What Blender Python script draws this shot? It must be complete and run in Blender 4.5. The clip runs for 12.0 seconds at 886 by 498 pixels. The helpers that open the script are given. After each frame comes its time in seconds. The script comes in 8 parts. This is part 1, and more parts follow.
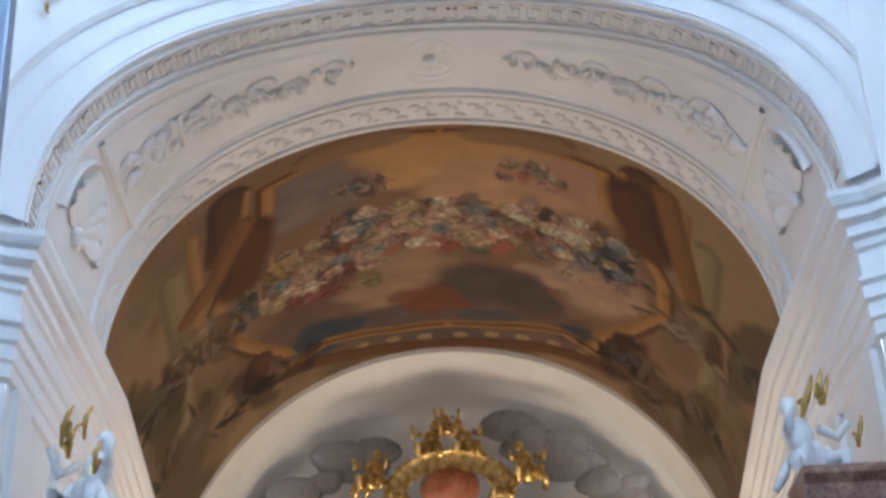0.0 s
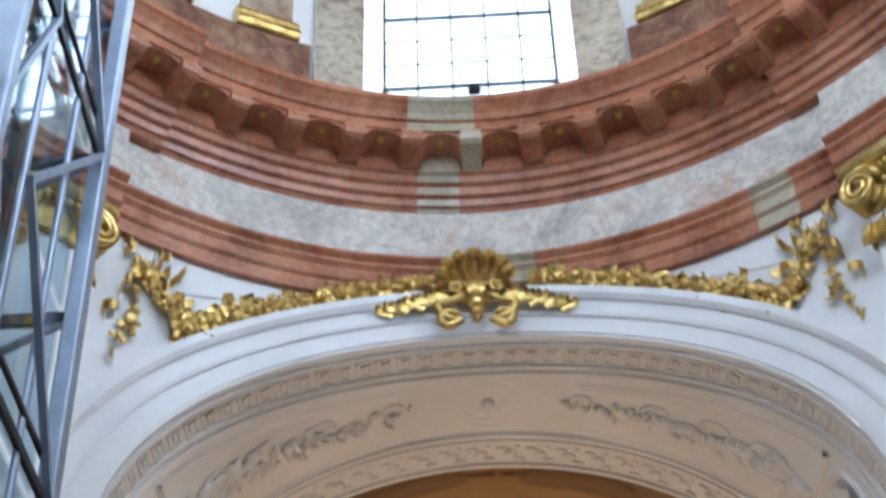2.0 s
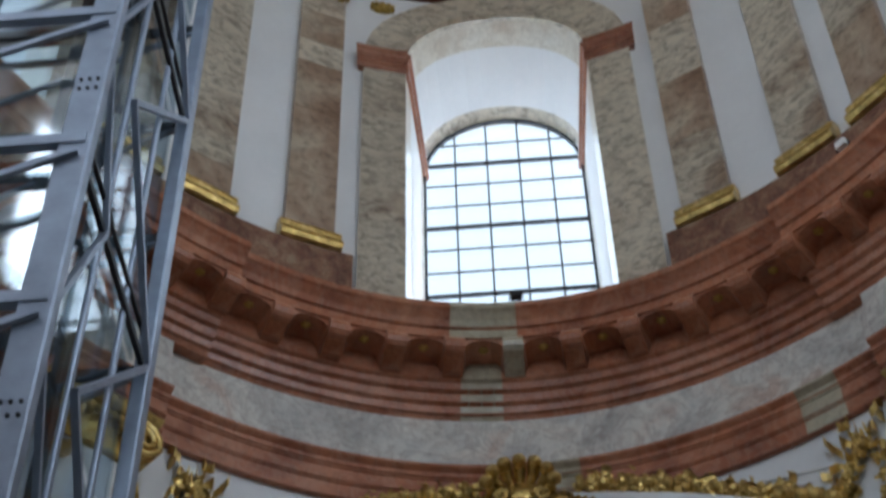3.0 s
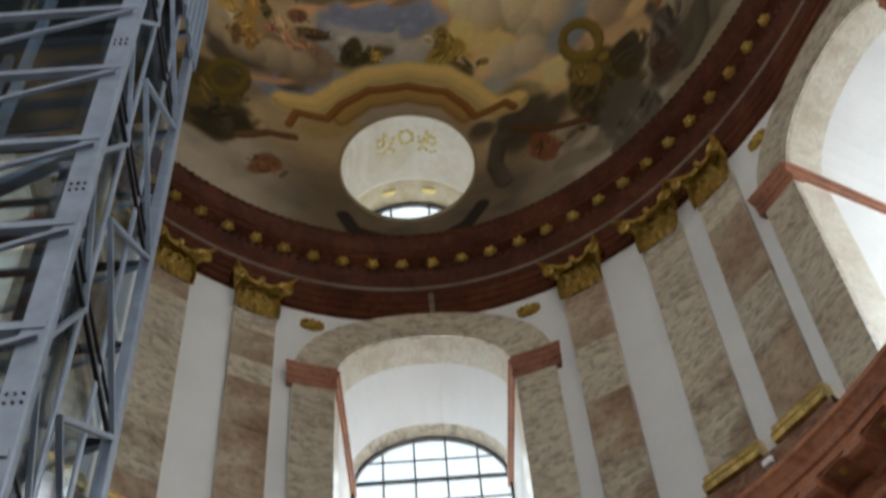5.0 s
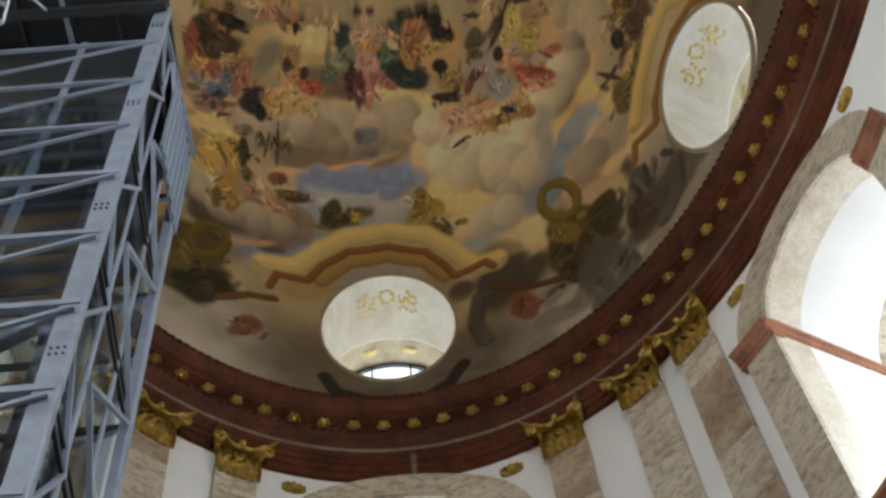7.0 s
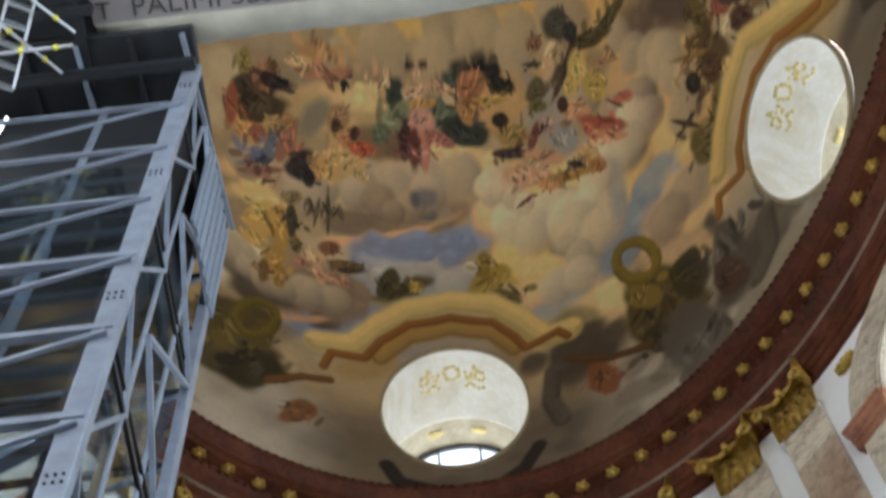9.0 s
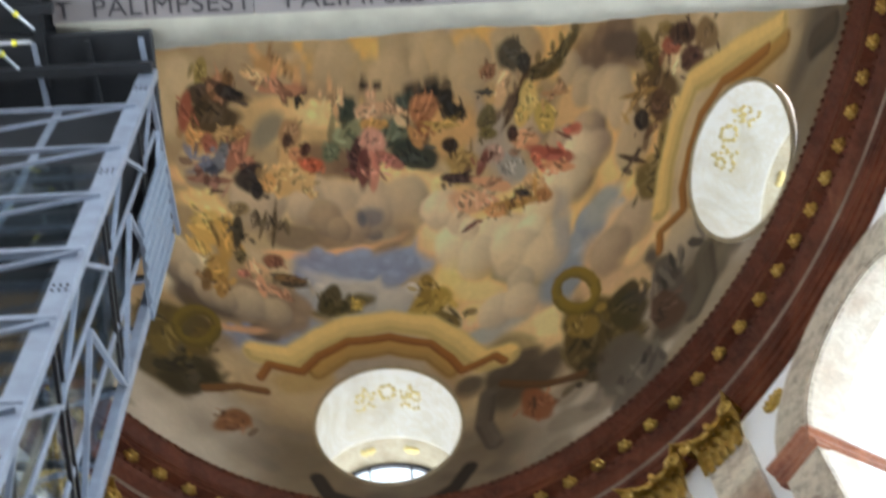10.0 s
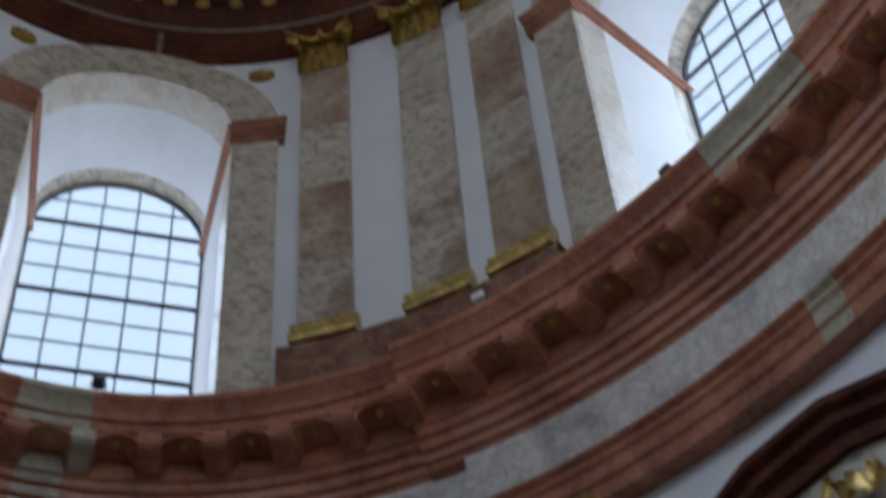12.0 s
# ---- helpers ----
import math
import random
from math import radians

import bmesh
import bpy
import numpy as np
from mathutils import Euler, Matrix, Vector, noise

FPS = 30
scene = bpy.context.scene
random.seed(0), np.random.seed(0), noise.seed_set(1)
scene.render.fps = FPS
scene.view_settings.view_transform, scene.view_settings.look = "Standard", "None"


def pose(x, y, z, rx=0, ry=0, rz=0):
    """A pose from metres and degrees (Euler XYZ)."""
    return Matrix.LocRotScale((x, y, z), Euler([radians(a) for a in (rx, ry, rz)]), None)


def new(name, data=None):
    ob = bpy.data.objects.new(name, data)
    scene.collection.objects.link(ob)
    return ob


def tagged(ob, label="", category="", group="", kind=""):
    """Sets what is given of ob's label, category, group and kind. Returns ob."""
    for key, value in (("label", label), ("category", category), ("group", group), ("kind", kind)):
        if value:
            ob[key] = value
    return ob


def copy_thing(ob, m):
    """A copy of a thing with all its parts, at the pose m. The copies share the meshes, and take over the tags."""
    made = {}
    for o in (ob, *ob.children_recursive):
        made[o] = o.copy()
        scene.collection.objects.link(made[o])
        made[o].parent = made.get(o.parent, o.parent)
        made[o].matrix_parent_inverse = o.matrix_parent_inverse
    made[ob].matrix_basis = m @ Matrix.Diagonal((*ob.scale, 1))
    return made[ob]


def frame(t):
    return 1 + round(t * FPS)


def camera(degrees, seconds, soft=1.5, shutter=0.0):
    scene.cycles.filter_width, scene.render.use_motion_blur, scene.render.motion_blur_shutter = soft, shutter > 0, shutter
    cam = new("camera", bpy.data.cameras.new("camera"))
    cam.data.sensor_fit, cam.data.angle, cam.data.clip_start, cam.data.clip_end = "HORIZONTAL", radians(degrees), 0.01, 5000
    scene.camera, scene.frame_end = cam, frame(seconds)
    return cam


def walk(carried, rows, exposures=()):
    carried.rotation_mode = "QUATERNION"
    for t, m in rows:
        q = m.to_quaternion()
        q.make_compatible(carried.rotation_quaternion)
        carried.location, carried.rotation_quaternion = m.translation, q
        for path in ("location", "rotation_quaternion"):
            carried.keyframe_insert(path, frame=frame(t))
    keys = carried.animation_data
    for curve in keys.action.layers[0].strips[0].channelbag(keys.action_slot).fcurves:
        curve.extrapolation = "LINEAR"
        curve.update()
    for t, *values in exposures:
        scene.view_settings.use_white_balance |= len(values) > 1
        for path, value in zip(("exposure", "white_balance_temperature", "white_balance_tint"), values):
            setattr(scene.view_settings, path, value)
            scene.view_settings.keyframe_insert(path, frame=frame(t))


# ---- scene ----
cam = camera(30.4, 12.0, soft=2.8, shutter=0.4)
# seconds, place, turn (degrees)
ROWS = [
    (0.0, 0.0, 0.0, 1.6, 118.796, 2.571, 1.226),
    (0.5, 0.0, 0.0, 1.6, 121.613, 1.912, 0.741),
    (1.0, 0.0, 0.0, 1.6, 124.927, 1.873, 2.317),
    (1.5, 0.0, 0.0, 1.6, 127.901, 1.413, 2.521),
    (2.0, 0.0, 0.0, 1.6, 130.875, 1.424, 2.915),
    (2.5, 0.0, 0.0, 1.6, 134.394, 1.252, 4.313),
    (3.0, 0.0, 0.0, 1.6, 138.181, 0.98, 4.575),
    (3.2, 0.0, 0.0, 1.6, 139.513, 1.351, 4.712),
    (4.8, 0.0, 0.0, 1.6, 148.34, 2.835, 3.443),
    (5.0, 0.0, 0.0, 1.6, 149.225, 2.828, 2.881),
    (5.5, 0.0, 0.0, 1.6, 154.566, 3.383, 2.789),
    (6.0, 0.0, 0.0, 1.6, 155.823, 3.764, 3.922),
    (6.5, 0.0, 0.0, 1.6, 154.967, 4.189, 4.552),
    (7.0, 0.0, 0.0, 1.6, 154.846, 3.761, 3.205),
    (7.2, 0.0, 0.0, 1.6, 155.504, 3.479, 3.39),
    (8.8, -0.0, 1.203, 4.946, 155.926, 2.905, 5.09),
    (9.0, 0.0, 1.203, 4.86, 157.047, 2.652, 5.943),
    (9.5, 0.0, 1.205, 4.645, 159.865, 3.066, 5.811),
    (10.0, 0.0, 1.207, 4.431, 157.842, 3.176, 2.111),
    (10.5, 0.0, 1.208, 4.216, 153.544, 3.84, -2.489),
    (11.0, 0.0, 1.21, 4.002, 150.629, 3.719, -5.114),
    (11.5, 0.0, 1.212, 3.787, 145.868, 3.1, -9.369),
    (12.0, 0.0, 1.214, 3.573, 140.397, 3.309, -13.775),
]
EXPOSE = [(t, 2.2 + e, k, n) for t, e, k, n in ((0.0, 1.68, 5250, 7), (1.0, 1.8, 5750, 7), (1.5, 1.62, 6000, 8), (2.4, 0.9, 6200, 10), (3.2, -0.22, 6650, 10), (4.8, -0.2, 7500, 10), (5.6, 0.1, 8350, 11), (7.2, 0.25, 7600, 10), (8.8, 0.45, 7100, 10), (9.4, 0.96, 7050, 10), (9.9, 0.97, 7000, 10), (10.5, 0.66, 6950, 10), (11.0, 0.47, 6550, 11), (12.0, -0.62, 6200, 13))]
walk(cam, [(t, pose(x, y, z, rx, ry, rz)) for t, x, y, z, rx, ry, rz in ROWS], EXPOSE)

# ---------------------------------------------------------------- world and light
SUN_EL, SUN_ROT = radians(42), radians(70)
world = bpy.data.worlds.new("sky")
scene.world = world
world.use_nodes = True
wn = world.node_tree
sky = wn.nodes.new("ShaderNodeTexSky")
sky.sky_type, sky.sun_disc, sky.sun_elevation, sky.sun_rotation = "NISHITA", False, SUN_EL, SUN_ROT
wn.links.new(sky.outputs[0], wn.nodes["Background"].inputs[0])
sky.dust_density, sky.air_density = 6.0, 0.8
wn.nodes["Background"].inputs[1].default_value = 0.12


def area_lamp(name, m, w, h, power, colour):
    data = bpy.data.lights.new(name, "AREA")
    data.shape, data.size, data.size_y, data.energy, data.color = "RECTANGLE", w, h, power, colour
    ob = new(name, data)
    ob.matrix_world = m
    return ob


# ---------------------------------------------------------------- plan of the oval church
AX, BY, CY = 10.3, 14.5, 5.5          # half axes of the oval, its centre ahead of the eye
Z_ARCH, Z_CORN, Z_SPRING, Z_TOP = 17.7, 19.6, 32.05, 34.6
DOME_H, DOME_OFF = 15.0, 0.8
WIN_TH = (0, 55, 90, 125, 180, -125, -90, -55)


def oval(th, off=0.0):
    """Plan place at th degrees round the oval, off metres inside the wall."""
    s, c = math.sin(radians(th)), math.cos(radians(th))
    n = Vector((s / AX, c / BY)).normalized()
    return Vector((AX * s - off * n.x, CY + BY * c - off * n.y))


def facing(th):
    """Inward normal of the wall at th degrees."""
    s, c = math.sin(radians(th)), math.cos(radians(th))
    n = Vector((s / AX, c / BY)).normalized()
    return Vector((-n.x, -n.y, 0))


def wall_pose(th, z, off=0.0):
    """Pose on the wall: x to the right as one faces it, y into the wall, z up."""
    n = facing(th)
    y = -n
    x = Vector((y.y, -y.x, 0))
    p = oval(th, off)
    return Matrix(((x.x, y.x, 0, p.x), (x.y, y.y, 0, p.y), (0, 0, 1, z), (0, 0, 0, 1)))


# ---------------------------------------------------------------- materials
def material(name, rough=0.6, metal=0.0):
    m = bpy.data.materials.new(name)
    m.use_nodes = True
    b = m.node_tree.nodes["Principled BSDF"]
    b.inputs["Roughness"].default_value, b.inputs["Metallic"].default_value = rough, metal
    return m, m.node_tree, b


def noise_node(nt, scale, detail=6.0, rough=0.55, warp=0.0, coords=None, stretch=(1, 1, 1)):
    tc = nt.nodes.new("ShaderNodeTexCoord")
    mp = nt.nodes.new("ShaderNodeMapping")
    mp.inputs["Scale"].default_value = stretch
    nt.links.new(tc.outputs["Object"] if coords is None else coords, mp.inputs[0])
    n = nt.nodes.new("ShaderNodeTexNoise")
    n.inputs["Scale"].default_value, n.inputs["Detail"].default_value = scale, detail
    n.inputs["Roughness"].default_value, n.inputs["Distortion"].default_value = rough, warp
    nt.links.new(mp.outputs[0], n.inputs["Vector"])
    return n


def ramp(nt, fac, stops):
    r = nt.nodes.new("ShaderNodeValToRGB")
    while len(r.color_ramp.elements) < len(stops):
        r.color_ramp.elements.new(0.5)
    for e, (p, c) in zip(r.color_ramp.elements, stops):
        e.position, e.color = p, (*c, 1)
    nt.links.new(fac, r.inputs[0])
    return r.outputs[0]


def mix(nt, a, b, fac, mode="MIX"):
    n = nt.nodes.new("ShaderNodeMix")
    n.data_type, n.blend_type = "RGBA", mode
    for sock, v in ((n.inputs[0], fac), (n.inputs[6], a), (n.inputs[7], b)):
        if isinstance(v, bpy.types.NodeSocket):
            nt.links.new(v, sock)
        elif isinstance(v, (int, float)):
            sock.default_value = v
        else:
            sock.default_value = (*v, 1)
    return n.outputs[2]


def bump(nt, b, height, strength, distance=0.02):
    n = nt.nodes.new("ShaderNodeBump")
    n.inputs["Strength"].default_value, n.inputs["Distance"].default_value = strength, distance
    nt.links.new(height, n.inputs["Height"])
    nt.links.new(n.outputs[0], b.inputs["Normal"])


def plaster(name, col, dirt=0.10):
    m, nt, b = material(name, 0.75)
    big, fine = noise_node(nt, 0.5, 4), noise_node(nt, 9, 8)
    d = tuple(c * (1 - dirt) for c in col)
    c = mix(nt, ramp(nt, big.outputs[0], [(0.35, d), (0.7, col)]), (0.9, 0.88, 0.85), ramp(nt, fine.outputs[0], [(0.4, (0, 0, 0)), (0.8, (0.18, 0.18, 0.18))]), "MIX")
    nt.links.new(c, b.inputs["Base Color"])
    bump(nt, b, fine.outputs[0], 0.15)
    return m


def marble(name, stops, vein, scale=0.8, rough=0.3, stretch=(1, 1, 1), vein_amount=0.6, vary=0.0, fleck=0.4):
    """Mottled stone: broad clouds, finer flecks and thin veins."""
    m, nt, b = material(name, rough)
    big = noise_node(nt, scale, 5, 0.6, 0.8, stretch=stretch)
    fine = noise_node(nt, scale * 9, 8, 0.65, 0.5, stretch=stretch)
    veins = noise_node(nt, scale * 2.2, 7, 0.6, 2.5, stretch=stretch)
    base = ramp(nt, big.outputs[0], stops)
    base = mix(nt, base, ramp(nt, fine.outputs[0], [(0.36, (0.38, 0.35, 0.33)), (0.52, (0.98, 0.97, 0.96)), (0.7, (1.08, 1.06, 1.03))]), fleck, "MULTIPLY")
    line = ramp(nt, veins.outputs[0], [(0.44, (0, 0, 0)), (0.5, (vein_amount,) * 3), (0.56, (0, 0, 0))])
    c = mix(nt, base, vein, line)
    if vary:
        info = nt.nodes.new("ShaderNodeObjectInfo")
        c = mix(nt, c, ramp(nt, info.outputs["Random"], [(0, (1 - vary,) * 3), (1, (1.0,) * 3)]), 1.0, "MULTIPLY")
    nt.links.new(c, b.inputs["Base Color"])
    bump(nt, b, fine.outputs[0], 0.05)
    return m


def gilt(name, col=(0.68, 0.47, 0.16), rough=0.3):
    m, nt, b = material(name, rough, 1.0)
    n, f = noise_node(nt, 5, 6), noise_node(nt, 40, 4)
    c = ramp(nt, n.outputs[0], [(0.3, tuple(x * 0.55 for x in col)), (0.55, col), (0.8, (0.93, 0.74, 0.36))])
    nt.links.new(c, b.inputs["Base Color"])
    nt.links.new(ramp(nt, f.outputs[0], [(0.3, (rough * 0.7,) * 3), (0.7, (rough * 1.7,) * 3)]), b.inputs["Roughness"])
    bump(nt, b, f.outputs[0], 0.25, 0.01)
    return m


def painted(name, rough=0.8):
    """Fresco: the painting is a colour attribute, with brush grain and cracks on top."""
    m, nt, b = material(name, rough)
    at = nt.nodes.new("ShaderNodeAttribute")
    at.attribute_name = "paint"
    f, g = noise_node(nt, 3.5, 9, 0.65, 1.0), noise_node(nt, 22, 6)
    c = mix(nt, at.outputs[0], ramp(nt, f.outputs[0], [(0.3, (0.86, 0.84, 0.82)), (0.7, (1.07, 1.06, 1.04))]), 0.6, "MULTIPLY")
    nt.links.new(c, b.inputs["Base Color"])
    bump(nt, b, g.outputs[0], 0.08)
    return m


WHITE = plaster("white_plaster", (0.80, 0.79, 0.78))
STUCCO = plaster("white_stucco", (0.78, 0.75, 0.71), 0.14)
RED = marble("red_marble", [(0.3, (0.23, 0.062, 0.026)), (0.5, (0.40, 0.135, 0.062)), (0.72, (0.53, 0.225, 0.12))], (0.62, 0.46, 0.36), 0.7, 0.32, vein_amount=0.16)
# the red marble again, with the shade on the imposts put into the tone
SHADED_RED = marble("shaded_red_marble", [(0.3, (0.17, 0.05, 0.026)), (0.5, (0.29, 0.10, 0.052)), (0.72, (0.40, 0.165, 0.095))], (0.5, 0.34, 0.25), 1.4, 0.35, vein_amount=0.2)
# dark red marble, lowered further to hold the dome cornice's deep shade
DARK_SHADED_RED = marble("dark_shaded_red_marble", [(0.3, (0.050, 0.010, 0.004)), (0.5, (0.088, 0.020, 0.008)), (0.64, (0.125, 0.033, 0.014)), (0.78, (0.19, 0.07, 0.033))], (0.22, 0.12, 0.07), 0.8, 0.6, vein_amount=0.12)
DARK_SHADED_RED.node_tree.nodes["Principled BSDF"].inputs["Specular IOR Level"].default_value = 0.2
PALE = marble("pale_marble", [(0.32, (0.42, 0.385, 0.35)), (0.46, (0.62, 0.59, 0.54)), (0.56, (0.73, 0.685, 0.61)), (0.66, (0.62, 0.48, 0.40))], (0.34, 0.25, 0.21), 0.7, 0.25, vein_amount=0.4, fleck=0.35)
BEIGE = marble("beige_marble", [(0.26, (0.30, 0.20, 0.14)), (0.36, (0.42, 0.33, 0.25)), (0.44, (0.60, 0.52, 0.41)), (0.62, (0.66, 0.595, 0.475)), (0.8, (0.52, 0.455, 0.36))], (0.22, 0.16, 0.115), 0.5, 0.3, stretch=(0.9, 0.9, 1.35), vein_amount=0.3, fleck=0.8, vary=0.16)
ROSY = marble("rosy_brown_marble", [(0.28, (0.27, 0.165, 0.11)), (0.42, (0.38, 0.26, 0.185)), (0.55, (0.47, 0.36, 0.265)), (0.7, (0.56, 0.48, 0.375))], (0.20, 0.14, 0.10), 0.6, 0.3, vein_amount=0.2, fleck=0.6, vary=0.12)
CREAM = marble("cream_marble", [(0.3, (0.55, 0.45, 0.35)), (0.5, (0.68, 0.62, 0.52)), (0.75, (0.74, 0.70, 0.62))], (0.45, 0.38, 0.30), 1.2, 0.3, vein_amount=0.5, fleck=0.15)
GREIGE = marble("grey_beige_marble", [(0.3, (0.13, 0.085, 0.06)), (0.5, (0.20, 0.15, 0.115)), (0.75, (0.27, 0.22, 0.175))], (0.09, 0.055, 0.04), 0.6, 0.35, vein_amount=0.25)
GOLD = gilt("gilding")
GOLD_DARK = gilt("old_gilding", (0.55, 0.37, 0.10), 0.42)
FRESCO = painted("fresco")


def plain(name, col, rough=0.5, metal=0.0, vary=0.25, scale=6.0):
    m, nt, b = material(name, rough, metal)
    n = noise_node(nt, scale, 7)
    nt.links.new(ramp(nt, n.outputs[0], [(0.3, tuple(c * (1 - vary) for c in col)), (0.7, col)]), b.inputs["Base Color"])
    bump(nt, b, n.outputs[0], 0.08)
    return m


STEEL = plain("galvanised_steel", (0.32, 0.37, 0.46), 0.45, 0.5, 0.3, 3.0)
# dark steel, near black so the tower's dim interior is in the colour
DARK_SHADED_STEEL = plain("dark_shaded_steel", (0.016, 0.018, 0.022), 0.6, 0.2, 0.3)
IRON = plain("black_iron", (0.03, 0.03, 0.035), 0.6, 0.3, 0.3)
BOARD = plain("grey_panel_cloth", (0.27, 0.245, 0.245), 0.8, 0.0, 0.22, 0.8)
SHEET = plain("pale_plastic_sheet", (0.40, 0.385, 0.32), 0.5, 0.0, 0.25, 1.5)
INK = plain("dark_lettering", (0.05, 0.045, 0.05), 0.8, 0.0, 0.2)
STONE = plain("stone_floor", (0.35, 0.32, 0.29), 0.4, 0.0, 0.3, 0.8)


def glass_material(name, tint, rough, clear):
    m = bpy.data.materials.new(name)
    m.use_nodes = True
    nt = m.node_tree
    nt.nodes.remove(nt.nodes["Principled BSDF"])
    t, g, s = nt.nodes.new("ShaderNodeBsdfTransparent"), nt.nodes.new("ShaderNodeBsdfGlossy"), nt.nodes.new("ShaderNodeMixShader")
    t.inputs[0].default_value = (*tint, 1)
    g.inputs["Roughness"].default_value = rough
    s.inputs[0].default_value = 1 - clear
    nt.links.new(t.outputs[0], s.inputs[1])
    nt.links.new(g.outputs[0], s.inputs[2])
    nt.links.new(s.outputs[0], nt.nodes["Material Output"].inputs[0])
    return m


SKYGLOW = bpy.data.materials.new("bright_sky")
SKYGLOW.use_nodes = True
_g = SKYGLOW.node_tree.nodes["Principled BSDF"]
_g.inputs["Base Color"].default_value = (0, 0, 0, 1)
_g.inputs["Emission Color"].default_value = (0.68, 0.84, 1.0, 1)
_g.inputs["Emission Strength"].default_value = 0.36
PANE = glass_material("window_glass", (0.92, 0.96, 1.0), 0.1, 0.93)
LIFT_GLASS = glass_material("lift_glass", (0.72, 0.80, 0.84), 0.06, 0.82)

# ---------------------------------------------------------------- mesh helpers


def part(name, bm, mat, parent=None, label="", smooth=False):
    data = bpy.data.meshes.new(name)
    bm.to_mesh(data)
    bm.free()
    data.materials.append(mat)
    if smooth:
        data.polygons.foreach_set("use_smooth", [True] * len(data.polygons))
    ob = new(name, data)
    if parent is not None:
        ob.parent = parent
    if label:
        ob["label"] = label
    return ob


def thing(name, label, category, group="", kind="", m=None):
    ob = new(name)
    if m is not None:
        ob.matrix_basis = m
    return tagged(ob, label, category, group, kind)


def lattice(bm, rows, flip=False):
    """Quads between rows of points."""
    vs = [[bm.verts.new(p) for p in r] for r in rows]
    for a, b in zip(vs, vs[1:]):
        for i in range(len(a) - 1):
            q = (a[i], a[i + 1], b[i + 1], b[i])
            bm.faces.new(q[::-1] if flip else q)
    return vs


def box(bm, x0, y0, z0, x1, y1, z1, m=None, bevel=0.0):
    r = bmesh.ops.create_cube(bm, size=1)
    mm = Matrix.Translation(((x0 + x1) / 2, (y0 + y1) / 2, (z0 + z1) / 2)) @ Matrix.Diagonal((x1 - x0, y1 - y0, z1 - z0, 1))
    bmesh.ops.transform(bm, matrix=mm if m is None else m @ mm, verts=r["verts"])
    if bevel:
        es = list({e for v in r["verts"] for e in v.link_edges})
        bmesh.ops.bevel(bm, geom=es, offset=bevel, segments=1, affect="EDGES")


def bar(bm, p, q, w, h=None, up=(0, 0, 1)):
    """A square bar from p to q."""
    p, q = Vector(p), Vector(q)
    h = h or w
    d = (q - p)
    z = d.normalized()
    x = z.cross(Vector(up))
    if x.length < 1e-3:
        x = z.cross(Vector((0, 1, 0)))
    x.normalize()
    y = z.cross(x)
    c = [(-w / 2, -h / 2), (w / 2, -h / 2), (w / 2, h / 2), (-w / 2, h / 2)]
    a = [bm.verts.new(p + x * i + y * j) for i, j in c]
    b = [bm.verts.new(q + x * i + y * j) for i, j in c]
    for i in range(4):
        k = (i + 1) % 4
        bm.faces.new((a[i], a[k], b[k], b[i]))
    bm.faces.new(a[::-1])
    bm.faces.new(b)


def ball(bm, centre, r, seg=10, rings=6, squash=(1, 1, 1), m=None):
    o = bmesh.ops.create_uvsphere(bm, u_segments=seg, v_segments=rings, radius=r)
    mm = Matrix.Translation(centre) @ Matrix.Diagonal((*squash, 1))
    bmesh.ops.transform(bm, matrix=mm if m is None else m @ mm, verts=o["verts"])


def tube(bm, pts, radii, seg=8):
    """A round limb through pts with the given radii."""
    pts = [Vector(p) for p in pts]
    rings = []
    for i, p in enumerate(pts):
        d = (pts[min(i + 1, len(pts) - 1)] - pts[max(i - 1, 0)]).normalized()
        x = d.cross(Vector((0.3, 0.9, 0.31))).normalized()
        y = d.cross(x)
        rings.append([bm.verts.new(p + (x * math.cos(a) + y * math.sin(a)) * radii[i]) for a in (2 * math.pi * k / seg for k in range(seg))])
    for a, b in zip(rings, rings[1:]):
        for k in range(seg):
            bm.faces.new((a[k], a[(k + 1) % seg], b[(k + 1) % seg], b[k]))
    bm.faces.new(rings[0][::-1])
    bm.faces.new(rings[-1])


def ring_sweep(profile, th0, th1, step=1.5, extra=None):
    """A moulding whose profile (offset inwards, height) runs round the oval."""
    bm = bmesh.new()
    n = max(2, int(abs(th1 - th0) / step) + 1)
    rows = []
    for k in range(n + 1):
        th = th0 + (th1 - th0) * k / n
        e = extra(th) if extra else 0.0
        rows.append([(*oval(th, o + e), z) for o, z in profile])
    lattice(bm, rows, True)
    return bm


# ---------------------------------------------------------------- nave wall with the choir arch
ARCH_W, ARCH_Z, ARCH_R = 5.3, 12.1, 4.9


def arch_height(x, w=ARCH_W, z=ARCH_Z, r=ARCH_R):
    return z + r * math.sqrt(max(0.0, 1 - (x / w) ** 2))


def theta_of_x(x):
    return math.degrees(math.asin(x / AX))


def columns(bm, ths, low, high, thick, z_steps=6):
    """A curved wall over the angles ths, from low(th) to high(th), with its outer face."""
    ins = [[(*oval(t), low(t) + (high(t) - low(t)) * k / z_steps) for k in range(z_steps + 1)] for t in ths]
    outs = [[(*oval(t, -thick), p[2]) for p in r] for t, r in zip(ths, ins)]
    lattice(bm, ins, True)
    lattice(bm, outs)
    lattice(bm, [[r[0] for r in ins], [r[0] for r in outs]])
    lattice(bm, [[r[-1] for r in ins], [r[-1] for r in outs]], True)
    for i in (0, -1):
        lattice(bm, [ins[i], outs[i]])


def spread(a, b, n):
    return [a + (b - a) * k / n for k in range(n + 1)]


